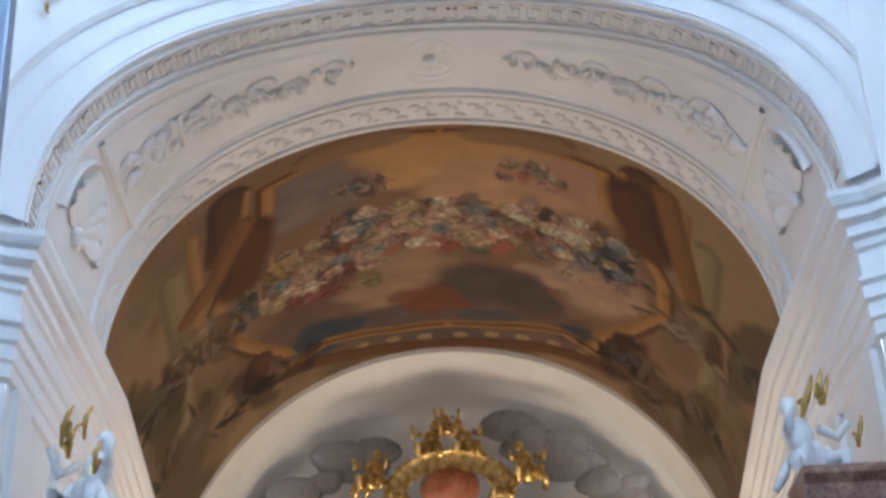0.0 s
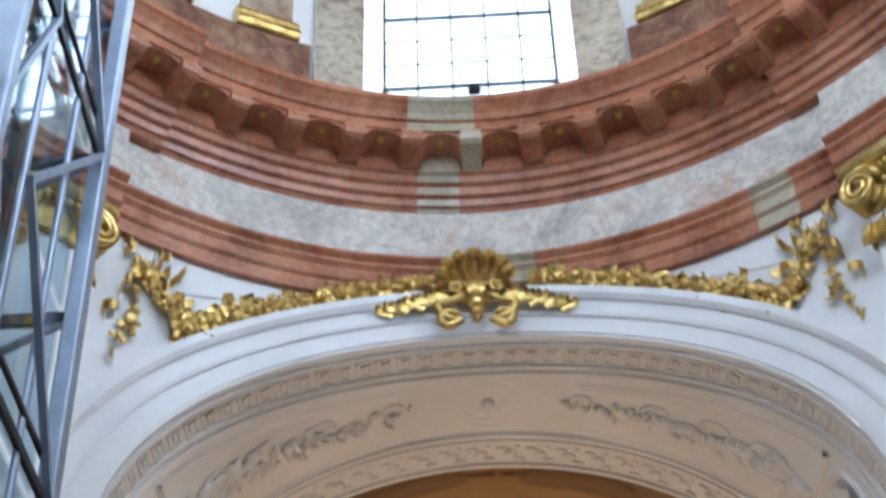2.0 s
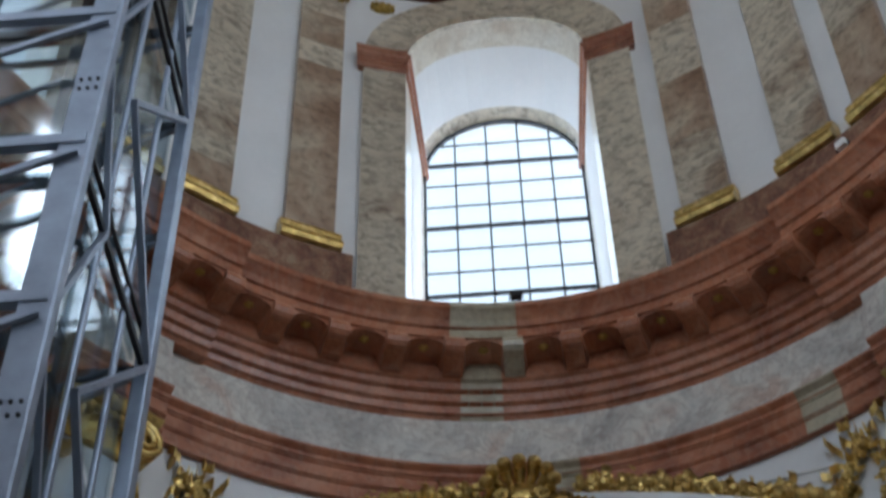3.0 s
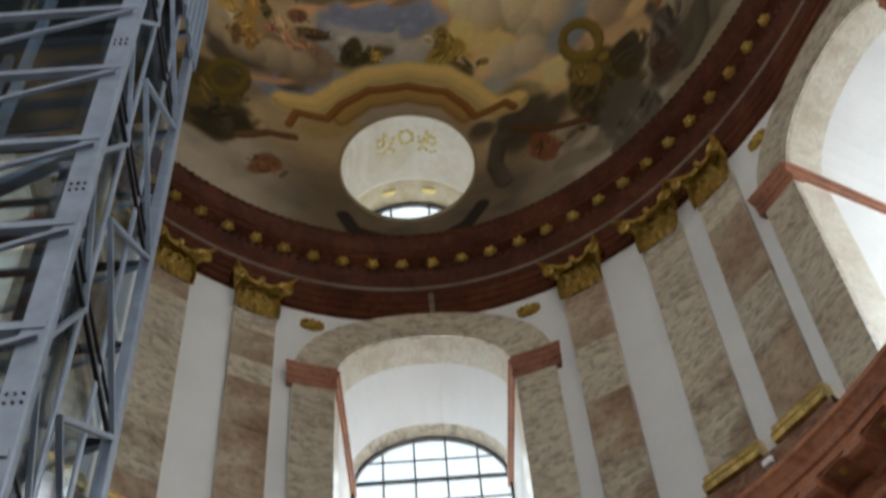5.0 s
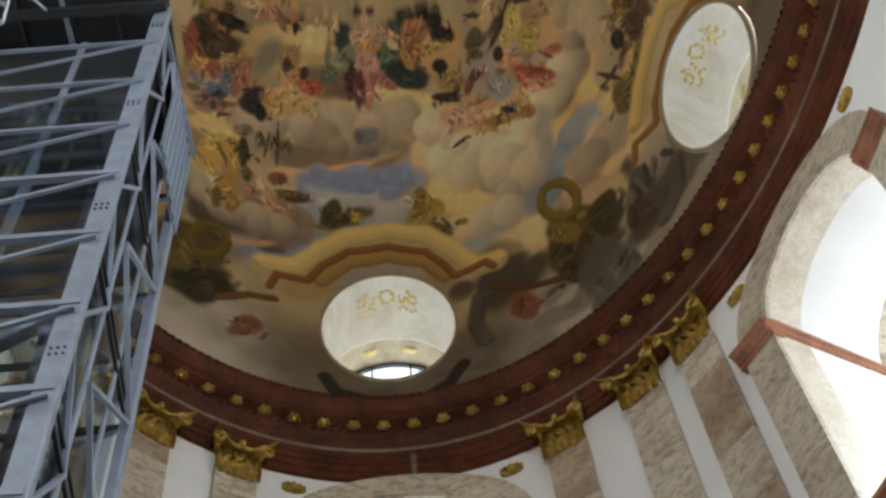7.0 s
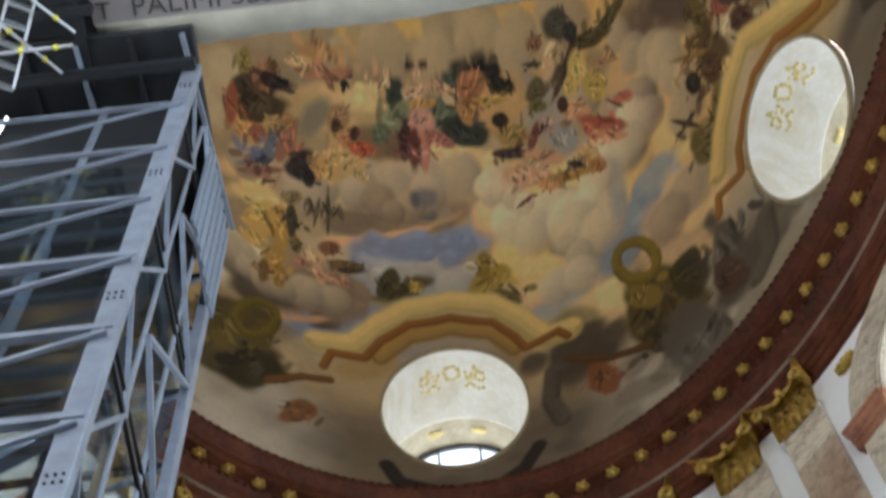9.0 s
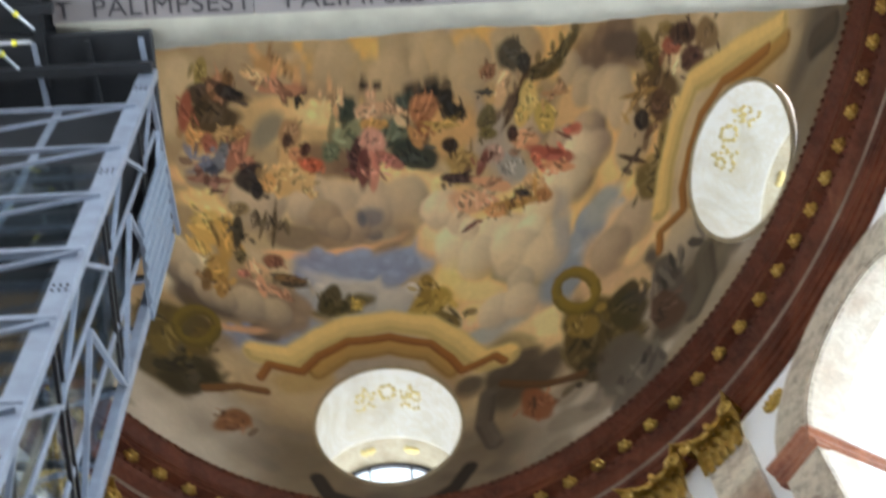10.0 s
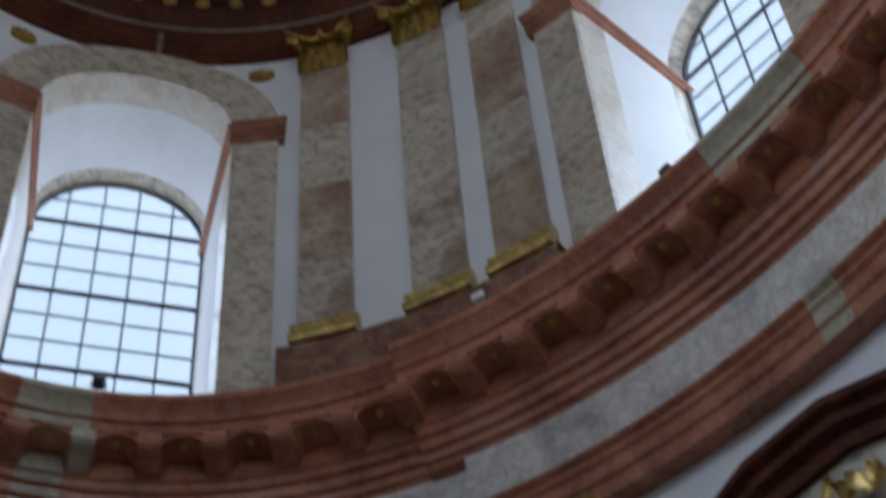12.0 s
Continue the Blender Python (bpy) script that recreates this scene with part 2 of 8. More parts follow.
bm = bmesh.new()
TH_A = theta_of_x(ARCH_W)
arch_ths = [theta_of_x(ARCH_W * math.sin(radians(a))) for a in range(-90, 91, 4)]
arch_ths[0], arch_ths[-1] = -TH_A, TH_A
columns(bm, arch_ths, lambda t: arch_height(AX * math.sin(radians(t))) if abs(t) < TH_A - 0.01 else ARCH_Z, lambda t: Z_ARCH + 0.02, 0.4)
columns(bm, spread(TH_A, 180, 80), lambda t: 0.0, lambda t: Z_ARCH + 0.02, 0.4)
columns(bm, spread(-180, -TH_A, 80), lambda t: 0.0, lambda t: Z_ARCH + 0.02, 0.4)
bmesh.ops.remove_doubles(bm, verts=bm.verts, dist=0.0005)
tagged(part("wall_nave", bm, WHITE), "white plastered oval nave wall round the choir arch", "wall", kind="structure")

bm = bmesh.new()
box(bm, -40, -35, -0.3, 40, 65, 0.0)
tagged(part("floor", bm, STONE), "polished stone church floor", "floor", kind="structure")

# archivolt round the choir arch: three stepped bands
def arch_point(a, grow, off):
    """On the wall at the angle a (degrees from the crown) of the choir arch, grown outwards."""
    x = (ARCH_W + grow) * math.sin(radians(a))
    z = ARCH_Z + (ARCH_R + grow) * math.cos(radians(a))
    return (*oval(theta_of_x(x), off), z)


bm = bmesh.new()
prof = [(0.0, -0.3), (0.0, 0.10), (0.05, 0.10), (0.05, 0.13), (0.10, 0.13), (0.34, 0.13), (0.34, 0.17), (0.40, 0.19), (0.62, 0.19), (0.62, 0.24), (0.70, 0.30), (0.82, 0.30), (0.82, 0.0)]
lattice(bm, [[arch_point(a, g, o) for g, o in prof] for a in range(-90, 91, 3)])
archivolt = tagged(part("trim_archivolt", bm, WHITE), "white stepped plaster moulding round the choir arch", "moulding", kind="structure")

# ---------------------------------------------------------------- main entablature
def forward(th):
    """The cornice breaks forward over the pilasters."""
    a = abs(th)
    return 0.2 if a >= 29.0 else 0.0


ENT = [(-0.6, Z_ARCH), (0.0, Z_ARCH - 0.001), (0.12, Z_ARCH), (0.12, 17.948), (0.145, 17.96), (0.145, 17.985), (0.165, 17.991), (0.165, 18.208), (0.19, 18.227), (0.19, 18.258), (0.215, 18.264), (0.215, 18.345), (0.26, 18.382), (0.3, 18.419), (0.3, 18.463), (0.06, 18.487)]
FRI = [(0.06, 18.46), (0.06, 19.62)]
COR = [(-0.4, 19.57), (0.05, 19.58), (0.10, 19.66), (0.16, 19.68), (0.18, 19.80), (0.26, 19.84), (0.28, 19.98), (0.36, 20.02), (0.40, 20.12), (0.46, 20.16), (0.46, 20.50), (1.02, 20.56), (1.02, 20.74), (1.07, 20.76), (1.12, 20.86), (1.22, 20.98), (1.27, 21.02), (1.27, 21.13), (0.2, 21.45), (0.0, 21.5)]
breaks = [0, 29, 104, 180]
for name, profile, mat, lab in (("trim_architrave", ENT, RED, "red marble architrave with three stepped bands"), ("trim_frieze", FRI, PALE, "pale veined marble frieze band"), ("trim_cornice", COR, RED, "red marble cornice with heavy stepped mouldings")):
    bm = bmesh.new()
    for side in (1, -1):
        steps = breaks if name == "trim_cornice" else [0, 32, 104, 180]
        for a, b in zip(steps, steps[1:]):
            e = forward((a + b) / 2)
            n = max(2, int((b - a) / 1.2))
            rows = [[(*oval(side * t, o + e), z) for o, z in profile] for t in spread(a, b, n)]
            lattice(bm, rows, side > 0)
            for r, fl in ((rows[0], side > 0), (rows[-1], side < 0)):
                back = [(*oval(side * (a if r is rows[0] else b), -0.1), z) for o, z in profile]
                lattice(bm, [r, back], not fl)
    ob = tagged(part(name, bm, mat), lab, "cornice", kind="structure")
    if name == "trim_cornice":
        cornice = ob

# ---------------------------------------------------------------- drum wall with its windows
WIN_HW, WIN_SILL, WIN_ZS, WIN_RISE = 1.87, 21.6, 29.5, 1.75
FAR_HW, FAR_ZS, FAR_RISE = 1.72, 28.75, 1.7


def reveal_depth(th):
    """The diagonal windows sit deeper in the wall than those on the axes."""
    return 2.65 if th % 90 else 2.2


def theta_at(thw, s):
    """The wall angle that lies s metres to the right of the window at thw."""
    o, t = oval(thw), facing(thw)
    x = Vector((-t.y, t.x))
    lo, hi = thw - 40, thw + 40
    for _ in range(40):
        mid = (lo + hi) / 2
        if (oval(mid) - o).dot(x) < s:
            lo = mid
        else:
            hi = mid
    return (lo + hi) / 2


bm = bmesh.new()
edges = []
for thw in sorted(WIN_TH):
    ss = [WIN_HW * math.sin(radians(a)) for a in range(-90, 91, 10)]
    ths = [theta_at(thw, s) for s in ss]
    tops = {t: WIN_ZS + WIN_RISE * math.sqrt(max(0, 1 - (s / WIN_HW) ** 2)) for t, s in zip(ths, ss)}
    columns(bm, ths, lambda t: tops[t], lambda t: Z_TOP, 0.3, 3)
    columns(bm, ths, lambda t: Z_ARCH + 0.02, lambda t: WIN_SILL, 0.3, 1)
    edges.append((ths[0], ths[-1]))
for (a, b), (c, d) in zip(edges, edges[1:] + [(edges[0][0] + 360, 0)]):
    columns(bm, spread(b, c, 14), lambda t: Z_ARCH + 0.02, lambda t: Z_TOP, 0.3, 4)
bmesh.ops.remove_doubles(bm, verts=bm.verts, dist=0.0005)
tagged(part("wall_drum", bm, WHITE), "white plastered drum wall between the windows", "wall", kind="structure")


def win_arch(hw, zs, rise, y, sill=WIN_SILL, n=16):
    """The outline of an arched opening in the window's own frame, at depth y."""
    return [(-hw, y, sill), (-hw, y, (sill + zs) / 2)] + [(-hw * math.cos(math.pi * k / n), y, zs + rise * math.sin(math.pi * k / n)) for k in range(n + 1)] + [(hw, y, (sill + zs) / 2), (hw, y, sill)]


def lerp(a, b, t):
    return a + (b - a) * t


def make_window(name, th):
    """One drum window: stone surround, deep reveal, imposts, iron grille and panes; origin on the wall, y outwards."""
    w = thing(name, "arched drum window with iron grille and marble surround", "window", kind="structure")
    y0, FAR_D = -0.02, reveal_depth(th)
    origin, y_dir = oval(th), -facing(th)

    def sag(x):
        """How far the curved wall stands before the flat plane of the window."""
        return (oval(theta_at(th, x)) - origin).dot(y_dir.xy)

    def bent(rows):
        """Lay front points on to the curved wall; the shift fades towards the grille."""
        return [[(x, y + sag(max(-3.2, min(3.2, x))) * max(0.0, 1 - max(0.0, y) / FAR_D), z) for x, y, z in r] for r in rows]
    depth = lambda t: (lerp(WIN_HW, FAR_HW, t), lerp(WIN_ZS, FAR_ZS, t), lerp(WIN_RISE, FAR_RISE, t), lerp(y0, FAR_D, t))
    bm = bmesh.new()
    lattice(bm, bent([win_arch(*depth(t)) for t in (0.24, 0.5, 0.82)]), True)
    part("reveal", bm, WHITE, w, "white plastered splayed window reveal")
    for t0, t1, nm in ((0.0, 0.24, "front_arch"), (0.82, 1.0, "rear_arch")):
        bm = bmesh.new()
        rows = bent([win_arch(*depth(t)) for t in (t0, t1)])
        lattice(bm, rows, True)
        part(nm, bm, CREAM if nm == "front_arch" else BEIGE, w, "cream veined marble arch lining")
    # flat surround on the wall face, above and below the imposts
    for nm, pts in (("surround_arch", range(0, 19)), ("surround_jamb", (1,)), ("surround_jamb", (-1,))):
        bm = bmesh.new()
        if nm == "surround_arch":
            path = [(-math.cos(math.pi * k / 18), math.sin(math.pi * k / 18)) for k in pts]
            rows = []
            for c, s in path:
                ring = []
                for g, o in ((-0.0, 0.3), (0.0, -0.10), (0.12, -0.10), (0.12, -0.13), (0.85, -0.13), (0.85, 0.3)):
                    ring.append((c * (WIN_HW + g), o, WIN_ZS + s * (WIN_RISE + min(g, 0.85))))
                rows.append(ring)
            lattice(bm, bent(rows))
        else:
            s = pts[0]
            x0, x1 = sorted((s * WIN_HW, s * (WIN_HW + 0.85)))
            lattice(bm, bent([[(x, y, z) for x, y in ((x0, 0.3), (x0, -0.13), (x1, -0.13), (x1, 0.3))] for z in (20.9, WIN_ZS - 0.3)]))
        part(nm, bm, BEIGE, w, "mottled beige marble window surround")
    for s in (1, -1):
        bm = bmesh.new()
        prof = [(0.1, -0.46), (-0.15, -0.46), (-0.17, -0.42), (-0.17, -0.30), (-0.21, -0.27), (-0.21, -0.15), (-0.27, -0.10), (-0.30, -0.02), (-0.34, 0.0), (-0.34, 0.07), (0.1, 0.09)]
        xs = (s * (WIN_HW - 0.06), s * (WIN_HW + 0.97))
        lattice(bm, bent([[(x, o, WIN_ZS + z) for o, z in prof] for x in spread(*xs, 4)]), s < 0)
        for x in xs:
            bm.faces.new([bm.verts.new(p) for p in bent([[(x, o, WIN_ZS + z) for o, z in prof]])[0]])
        # the impost runs on along the reveal
        rows = []
        for t in (0.0, 1.0):
            hw, zs, rise, y = depth(t)
            rows.append([(s * (hw - o), y - 0.25 * (1 - t), zs + z * (1 - 0.4 * t)) for o, z in ((-0.02, -0.30), (0.06, -0.26), (0.06, -0.12), (0.12, -0.06), (0.12, 0.06), (-0.02, 0.08))])
        rows = bent(rows)
        lattice(bm, rows, s < 0)
        bm.faces.new([bm.verts.new(p) for p in rows[0]])
        part("impost", bm, SHADED_RED, w, "red marble impost moulding with its shade in the colour")
    # iron grille
    def top_at(x):
        return FAR_ZS + FAR_RISE * math.sqrt(max(0, 1 - (x / FAR_HW) ** 2))
    ys = FAR_D - 0.12
    for k in range(1, 5):
        x = -FAR_HW + 2 * FAR_HW * k / 5
        bm = bmesh.new()
        bar(bm, (x, ys, WIN_SILL), (x, ys, top_at(x)), 0.04)
        part("grille_bar", bm, IRON, w)
    z, k = 22.18, 2
    while z < FAR_ZS + FAR_RISE - 0.2:
        hw = FAR_HW if z < FAR_ZS else FAR_HW * math.sqrt(1 - ((z - FAR_ZS) / FAR_RISE) ** 2)
        thick = 0.07 if k % 3 == 0 else 0.032
        bm = bmesh.new()
        bar(bm, (-hw, ys, z), (hw, ys, z), thick)
        part("grille_rail", bm, IRON, w)
        z += 0.68
        k += 1
    bm = bmesh.new()
    rows = [win_arch(FAR_HW, FAR_ZS, FAR_RISE, ys - 0.04), win_arch(FAR_HW - 0.06, FAR_ZS, FAR_RISE - 0.06, ys - 0.04), win_arch(FAR_HW - 0.06, FAR_ZS, FAR_RISE - 0.06, ys + 0.05)]
    lattice(bm, rows)
    part("window_frame", bm, IRON, w)
    bm = bmesh.new()
    bm.faces.new([bm.verts.new(p) for p in win_arch(FAR_HW, FAR_ZS, FAR_RISE, ys + 0.06)])
    pane = part("pane", bm, PANE, w)
    pane.visible_shadow = False
    return w


for i, th in enumerate(WIN_TH):
    make_window(f"window_{i + 1}", th).matrix_basis = wall_pose(th, 0)
    # plain bright sky outside
    bm = bmesh.new()
    box(bm, -3.5, reveal_depth(th) + 1.2, 19, 3.5, reveal_depth(th) + 1.25, 34)
    back = part("backdrop", bm, SKYGLOW)
    back.matrix_basis = wall_pose(th, 0)
    tagged(back, "bright hazy sky outside the window", "sky", kind="structure")

# ---------------------------------------------------------------- upper entablature and dome
UP = [(0.0, 32.0), (0.10, 32.03), (0.10, 32.25), (0.14, 32.27), (0.14, 32.48), (0.18, 32.5), (0.18, 32.70), (0.23, 32.74), (0.24, 32.80), (0.20, 32.82), (0.38, 33.30), (0.44, 33.38), (0.48, 33.50), (0.70, 33.56), (0.70, 33.74), (0.74, 33.76), (0.76, 33.84), (0.84, 33.95), (0.92, 34.08), (0.92, 34.24), (0.6, 34.7)]
breaks2 = [0, 15.5, 42.3, 68, 112, 138, 180]
bm = bmesh.new()
for side in (1, -1):
    for i, (a, b) in enumerate(zip(breaks2, breaks2[1:])):
        e = 0.0
        lattice(bm, [[(*oval(side * t, o + e), z) for o, z in UP] for t in spread(a, b, max(2, int((b - a) / 1.2)))], side > 0)
dome_cornice = tagged(part("trim_dome_cornice", bm, DARK_SHADED_RED), "red marble cornice under the painted dome, its shade put into the colour", "cornice", kind="structure")
for prof, a, b in (([(0.232, 32.90), (0.262, 32.98)], -180, 180), (UP[1:8], 1.2, 1.9)):
    bm = bmesh.new()
    lattice(bm, [[(*oval(t, o + 0.008), z + 0.003) for o, z in prof] for t in spread(a, b, max(2, int((b - a) / 1.2)))], True)
    part("frieze_band" if b == 180 else "stone_insert", bm, GREIGE, dome_cornice, "greyish beige marble" )

DA, DB = AX - DOME_OFF, BY - DOME_OFF


def dome_point(th, ph, grow=0.0):
    return Vector(((DA + grow) * math.sin(radians(th)) * math.cos(radians(ph)), CY + (DB + grow) * math.cos(radians(th)) * math.cos(radians(ph)), Z_TOP - 0.3 + (DOME_H + grow) * math.sin(radians(ph))))



def paint_dome(c):
    """Clouds and sky, groups of draped figures as plain patches, painted architecture round the oculi."""
    c.tone((0.57, 0.455, 0.265), smooth(-0.5, 0.7, c.wobble(1, 0.6)) * 0.8)
    c.tone((0.66, 0.54, 0.335), smooth(0.1, 1.0, c.wobble(2, 0.9)) * 0.8)
    c.tone((0.42, 0.39, 0.35), smooth(0.5, 1.2, c.wobble(3, 0.8)) * 0.7)
    # grey-brown painted walls near the cornice
    low = 1 - smooth(1.6, 3.4, c.v + 0.3 * c.wobble(4, 1.0))
    c.tone((0.165, 0.13, 0.085), low * 0.92)
    c.tone((0.11, 0.088, 0.064), low * smooth(0.0, 0.7, c.wobble(0, 1.4)) * 0.7)
    # paler grey stonework to the sides of the axis
    c.tone((0.50, 0.45, 0.36), (1 - smooth(2.2, 4.2, c.v + 0.3 * c.wobble(4, 1.0))) * smooth(2.4, 4.6, np.abs(c.u)) * (1 - smooth(10.0, 12.5, np.abs(c.u))) * (0.68 + 0.3 * c.wobble(1, 1.6)))
    c.tone((0.22, 0.19, 0.14), low * smooth(0.3, 0.9, c.wobble(2, 1.7)) * 0.7)
    c.cloud(1.39, 14.44, 9.85, 1.00, 172, (0.837, 0.564, 0.195), 0.44, 0.16, 0.95)
    c.cloud(-5.30, 12.93, 1.65, 1.01, -157, (0.441, 0.332, 0.206), 0.44, 0.16, 0.95)
    c.cloud(-2.48, 13.70, 2.45, 0.75, -173, (0.501, 0.36, 0.197), 0.44, 0.16, 0.95)
    c.dab(1.56, 14.07, 1.42, 0.42, 171, (0.441, 0.342, 0.22), 0.44, 0.16, 0.95)
    c.cloud(3.11, 12.34, 1.72, 1.01, 163, (0.666, 0.438, 0.199), 0.44, 0.16, 0.95)
    c.cloud(7.66, 12.36, 2.71, 0.83, 139, (0.777, 0.519, 0.211), 0.44, 0.16, 0.95)
    c.cloud(-3.16, 12.40, 3.13, 0.93, -169, (0.666, 0.489, 0.243), 0.44, 0.16, 0.95)
    c.cloud(-2.19, 12.97, 2.05, 0.47, -171, (0.9, 0.676, 0.341), 0.44, 0.16, 0.95)
    c.cloud(-2.17, 11.44, 1.48, 0.72, -172, (0.265, 0.173, 0.101), 0.44, 0.16, 0.95)
    c.dab(-4.76, 11.78, 1.06, 0.52, 54, (0.292, 0.266, 0.187), 0.44, 0.16, 0.95)
    c.cloud(-6.35, 9.26, 1.74, 0.46, -150, (0.807, 0.541, 0.288), 0.44, 0.16, 0.95)
    c.cloud(-6.19, 8.63, 1.83, 0.39, -147, (0.9, 0.645, 0.296), 0.44, 0.16, 0.95)
    c.cloud(-0.92, 10.13, 5.09, 0.96, 180, (0.693, 0.496, 0.247), 0.44, 0.16, 0.95)
    c.cloud(-1.74, 10.44, 1.92, 0.51, -167, (0.9, 0.651, 0.316), 0.44, 0.16, 0.95)
    c.cloud(0.71, 10.95, 1.87, 0.51, 175, (0.9, 0.666, 0.331), 0.44, 0.16, 0.95)
    c.cloud(1.84, 10.12, 1.47, 0.69, 164, (0.9, 0.645, 0.315), 0.44, 0.16, 0.95)
    c.cloud(-1.18, 9.25, 3.81, 0.49, -179, (0.369, 0.266, 0.157), 0.44, 0.16, 0.95)
    c.dab(-0.06, 9.53, 0.72, 0.45, 176, (0.404, 0.33, 0.219), 0.44, 0.16, 0.95)
    c.dab(-0.28, 9.41, 0.40, 0.21, 177, (0.174, 0.158, 0.148), 0.44, 0.16, 0.95)
    c.cloud(-3.75, 9.36, 1.32, 0.84, -155, (0.545, 0.428, 0.246), 0.44, 0.16, 0.95)
    c.dab(-3.78, 9.71, 1.03, 0.44, -161, (0.869, 0.698, 0.385), 0.44, 0.16, 0.95)
    c.dab(-2.93, 8.95, 1.17, 0.42, -166, (0.265, 0.199, 0.124), 0.44, 0.16, 0.95)
    c.dab(-1.88, 8.64, 2.48, 0.19, -166, (0.837, 0.52, 0.274), 0.44, 0.16, 0.95)
    c.cloud(-0.40, 8.21, 2.58, 0.57, -172, (0.295, 0.353, 0.478), 0.44, 0.16, 0.95)
    c.dab(1.48, 8.60, 0.73, 0.51, 68, (0.36, 0.413, 0.535), 0.44, 0.16, 0.95)
    c.cloud(-1.98, 8.13, 1.11, 0.60, -170, (0.296, 0.333, 0.443), 0.44, 0.16, 0.95)
    c.cloud(-0.73, 7.62, 2.04, 0.36, 172, (0.615, 0.595, 0.528), 0.44, 0.16, 0.95)
    c.cloud(-1.30, 7.07, 1.74, 0.47, -177, (0.409, 0.417, 0.413), 0.44, 0.16, 0.95)
    c.dab(0.27, 6.98, 1.05, 0.33, 171, (0.523, 0.505, 0.43), 0.44, 0.16, 0.95)
    c.cloud(-3.60, 5.19, 1.62, 0.44, -164, (0.274, 0.309, 0.394), 0.44, 0.16, 0.95)
    c.cloud(-4.47, 4.14, 1.35, 0.52, -147, (0.441, 0.383, 0.303), 0.44, 0.16, 0.95)
    c.dab(-2.50, 6.04, 0.85, 0.45, -164, (0.323, 0.341, 0.379), 0.44, 0.16, 0.95)
    c.cloud(2.41, 9.08, 1.25, 0.85, 155, (0.9, 0.635, 0.322), 0.44, 0.16, 0.95)
    c.dab(2.09, 9.43, 0.70, 0.61, 150, (0.9, 0.696, 0.391), 0.44, 0.16, 0.95)
    c.dab(3.02, 9.47, 0.62, 0.34, 154, (0.9, 0.619, 0.33), 0.44, 0.16, 0.95)
    c.dab(2.90, 8.32, 0.51, 0.37, 146, (0.545, 0.34, 0.19), 0.44, 0.16, 0.95)
    c.dab(2.30, 7.93, 0.69, 0.51, 149, (0.777, 0.547, 0.275), 0.44, 0.16, 0.95)
    c.cloud(4.45, 8.01, 2.55, 1.42, 160, (0.9, 0.658, 0.28), 0.44, 0.16, 0.95)
    c.cloud(4.96, 8.44, 1.56, 0.90, 162, (0.9, 0.7, 0.309), 0.44, 0.16, 0.95)
    c.cloud(3.24, 7.78, 1.17, 1.03, 105, (0.9, 0.679, 0.29), 0.44, 0.16, 0.95)
    c.dab(3.05, 8.15, 0.61, 0.52, 125, (0.9, 0.715, 0.351), 0.44, 0.16, 0.95)
    c.cloud(5.54, 6.85, 1.08, 0.59, 150, (0.9, 0.665, 0.284), 0.44, 0.16, 0.95)
    c.cloud(4.66, 6.72, 1.07, 0.65, 158, (0.48, 0.396, 0.207), 0.44, 0.16, 0.95)
    c.dab(3.89, 6.87, 0.59, 0.45, 114, (0.369, 0.301, 0.174), 0.44, 0.16, 0.95)
    c.dab(5.24, 6.90, 0.69, 0.36, 159, (0.666, 0.515, 0.259), 0.44, 0.16, 0.95)
    c.dab(3.13, 6.78, 1.12, 0.40, 150, (0.9, 0.651, 0.304), 0.44, 0.16, 0.95)
    c.cloud(3.45, 5.92, 1.40, 0.46, 156, (0.807, 0.555, 0.306), 0.44, 0.16, 0.95)
    c.dab(2.79, 6.19, 0.65, 0.34, 148, (0.9, 0.654, 0.3), 0.44, 0.16, 0.95)
    c.cloud(6.87, 8.30, 1.54, 1.06, 22, (0.9, 0.651, 0.278), 0.44, 0.16, 0.95)
    c.cloud(6.40, 8.45, 1.17, 0.44, 22, (0.9, 0.697, 0.297), 0.44, 0.16, 0.95)
    c.dab(7.19, 7.90, 0.88, 0.54, 26, (0.205, 0.151, 0.093), 0.44, 0.16, 0.95)
    c.dab(7.71, 8.02, 0.56, 0.36, 21, (0.48, 0.344, 0.169), 0.44, 0.16, 0.95)
    c.cloud(8.81, 9.19, 1.46, 1.06, 114, (0.9, 0.66, 0.303), 0.44, 0.16, 0.95)
    c.dab(9.00, 9.55, 0.93, 0.49, 122, (0.9, 0.699, 0.343), 0.44, 0.16, 0.95)
    c.cloud(9.80, 9.80, 1.89, 0.69, 122, (0.205, 0.141, 0.089), 0.44, 0.16, 0.95)
    c.dab(10.39, 9.37, 1.19, 0.36, 119, (0.139, 0.1, 0.071), 0.44, 0.16, 0.95)
    c.cloud(7.91, 8.65, 1.36, 0.48, 132, (0.194, 0.133, 0.091), 0.44, 0.16, 0.95)
    c.dab(7.89, 9.86, 0.77, 0.68, 7, (0.693, 0.47, 0.231), 0.44, 0.16, 0.95)
    c.cloud(8.79, 7.49, 1.61, 0.89, 59, (0.837, 0.564, 0.249), 0.44, 0.16, 0.95)
    c.cloud(8.04, 6.65, 0.94, 0.58, 73, (0.9, 0.634, 0.275), 0.44, 0.16, 0.95)
    c.cloud(6.57, 6.33, 1.54, 0.56, 9, (0.339, 0.388, 0.426), 0.44, 0.16, 0.95)
    c.dab(5.49, 5.53, 0.83, 0.49, 172, (0.287, 0.332, 0.379), 0.44, 0.16, 0.95)
    c.dab(3.11, 5.33, 1.10, 0.35, 176, (0.446, 0.455, 0.417), 0.44, 0.16, 0.95)
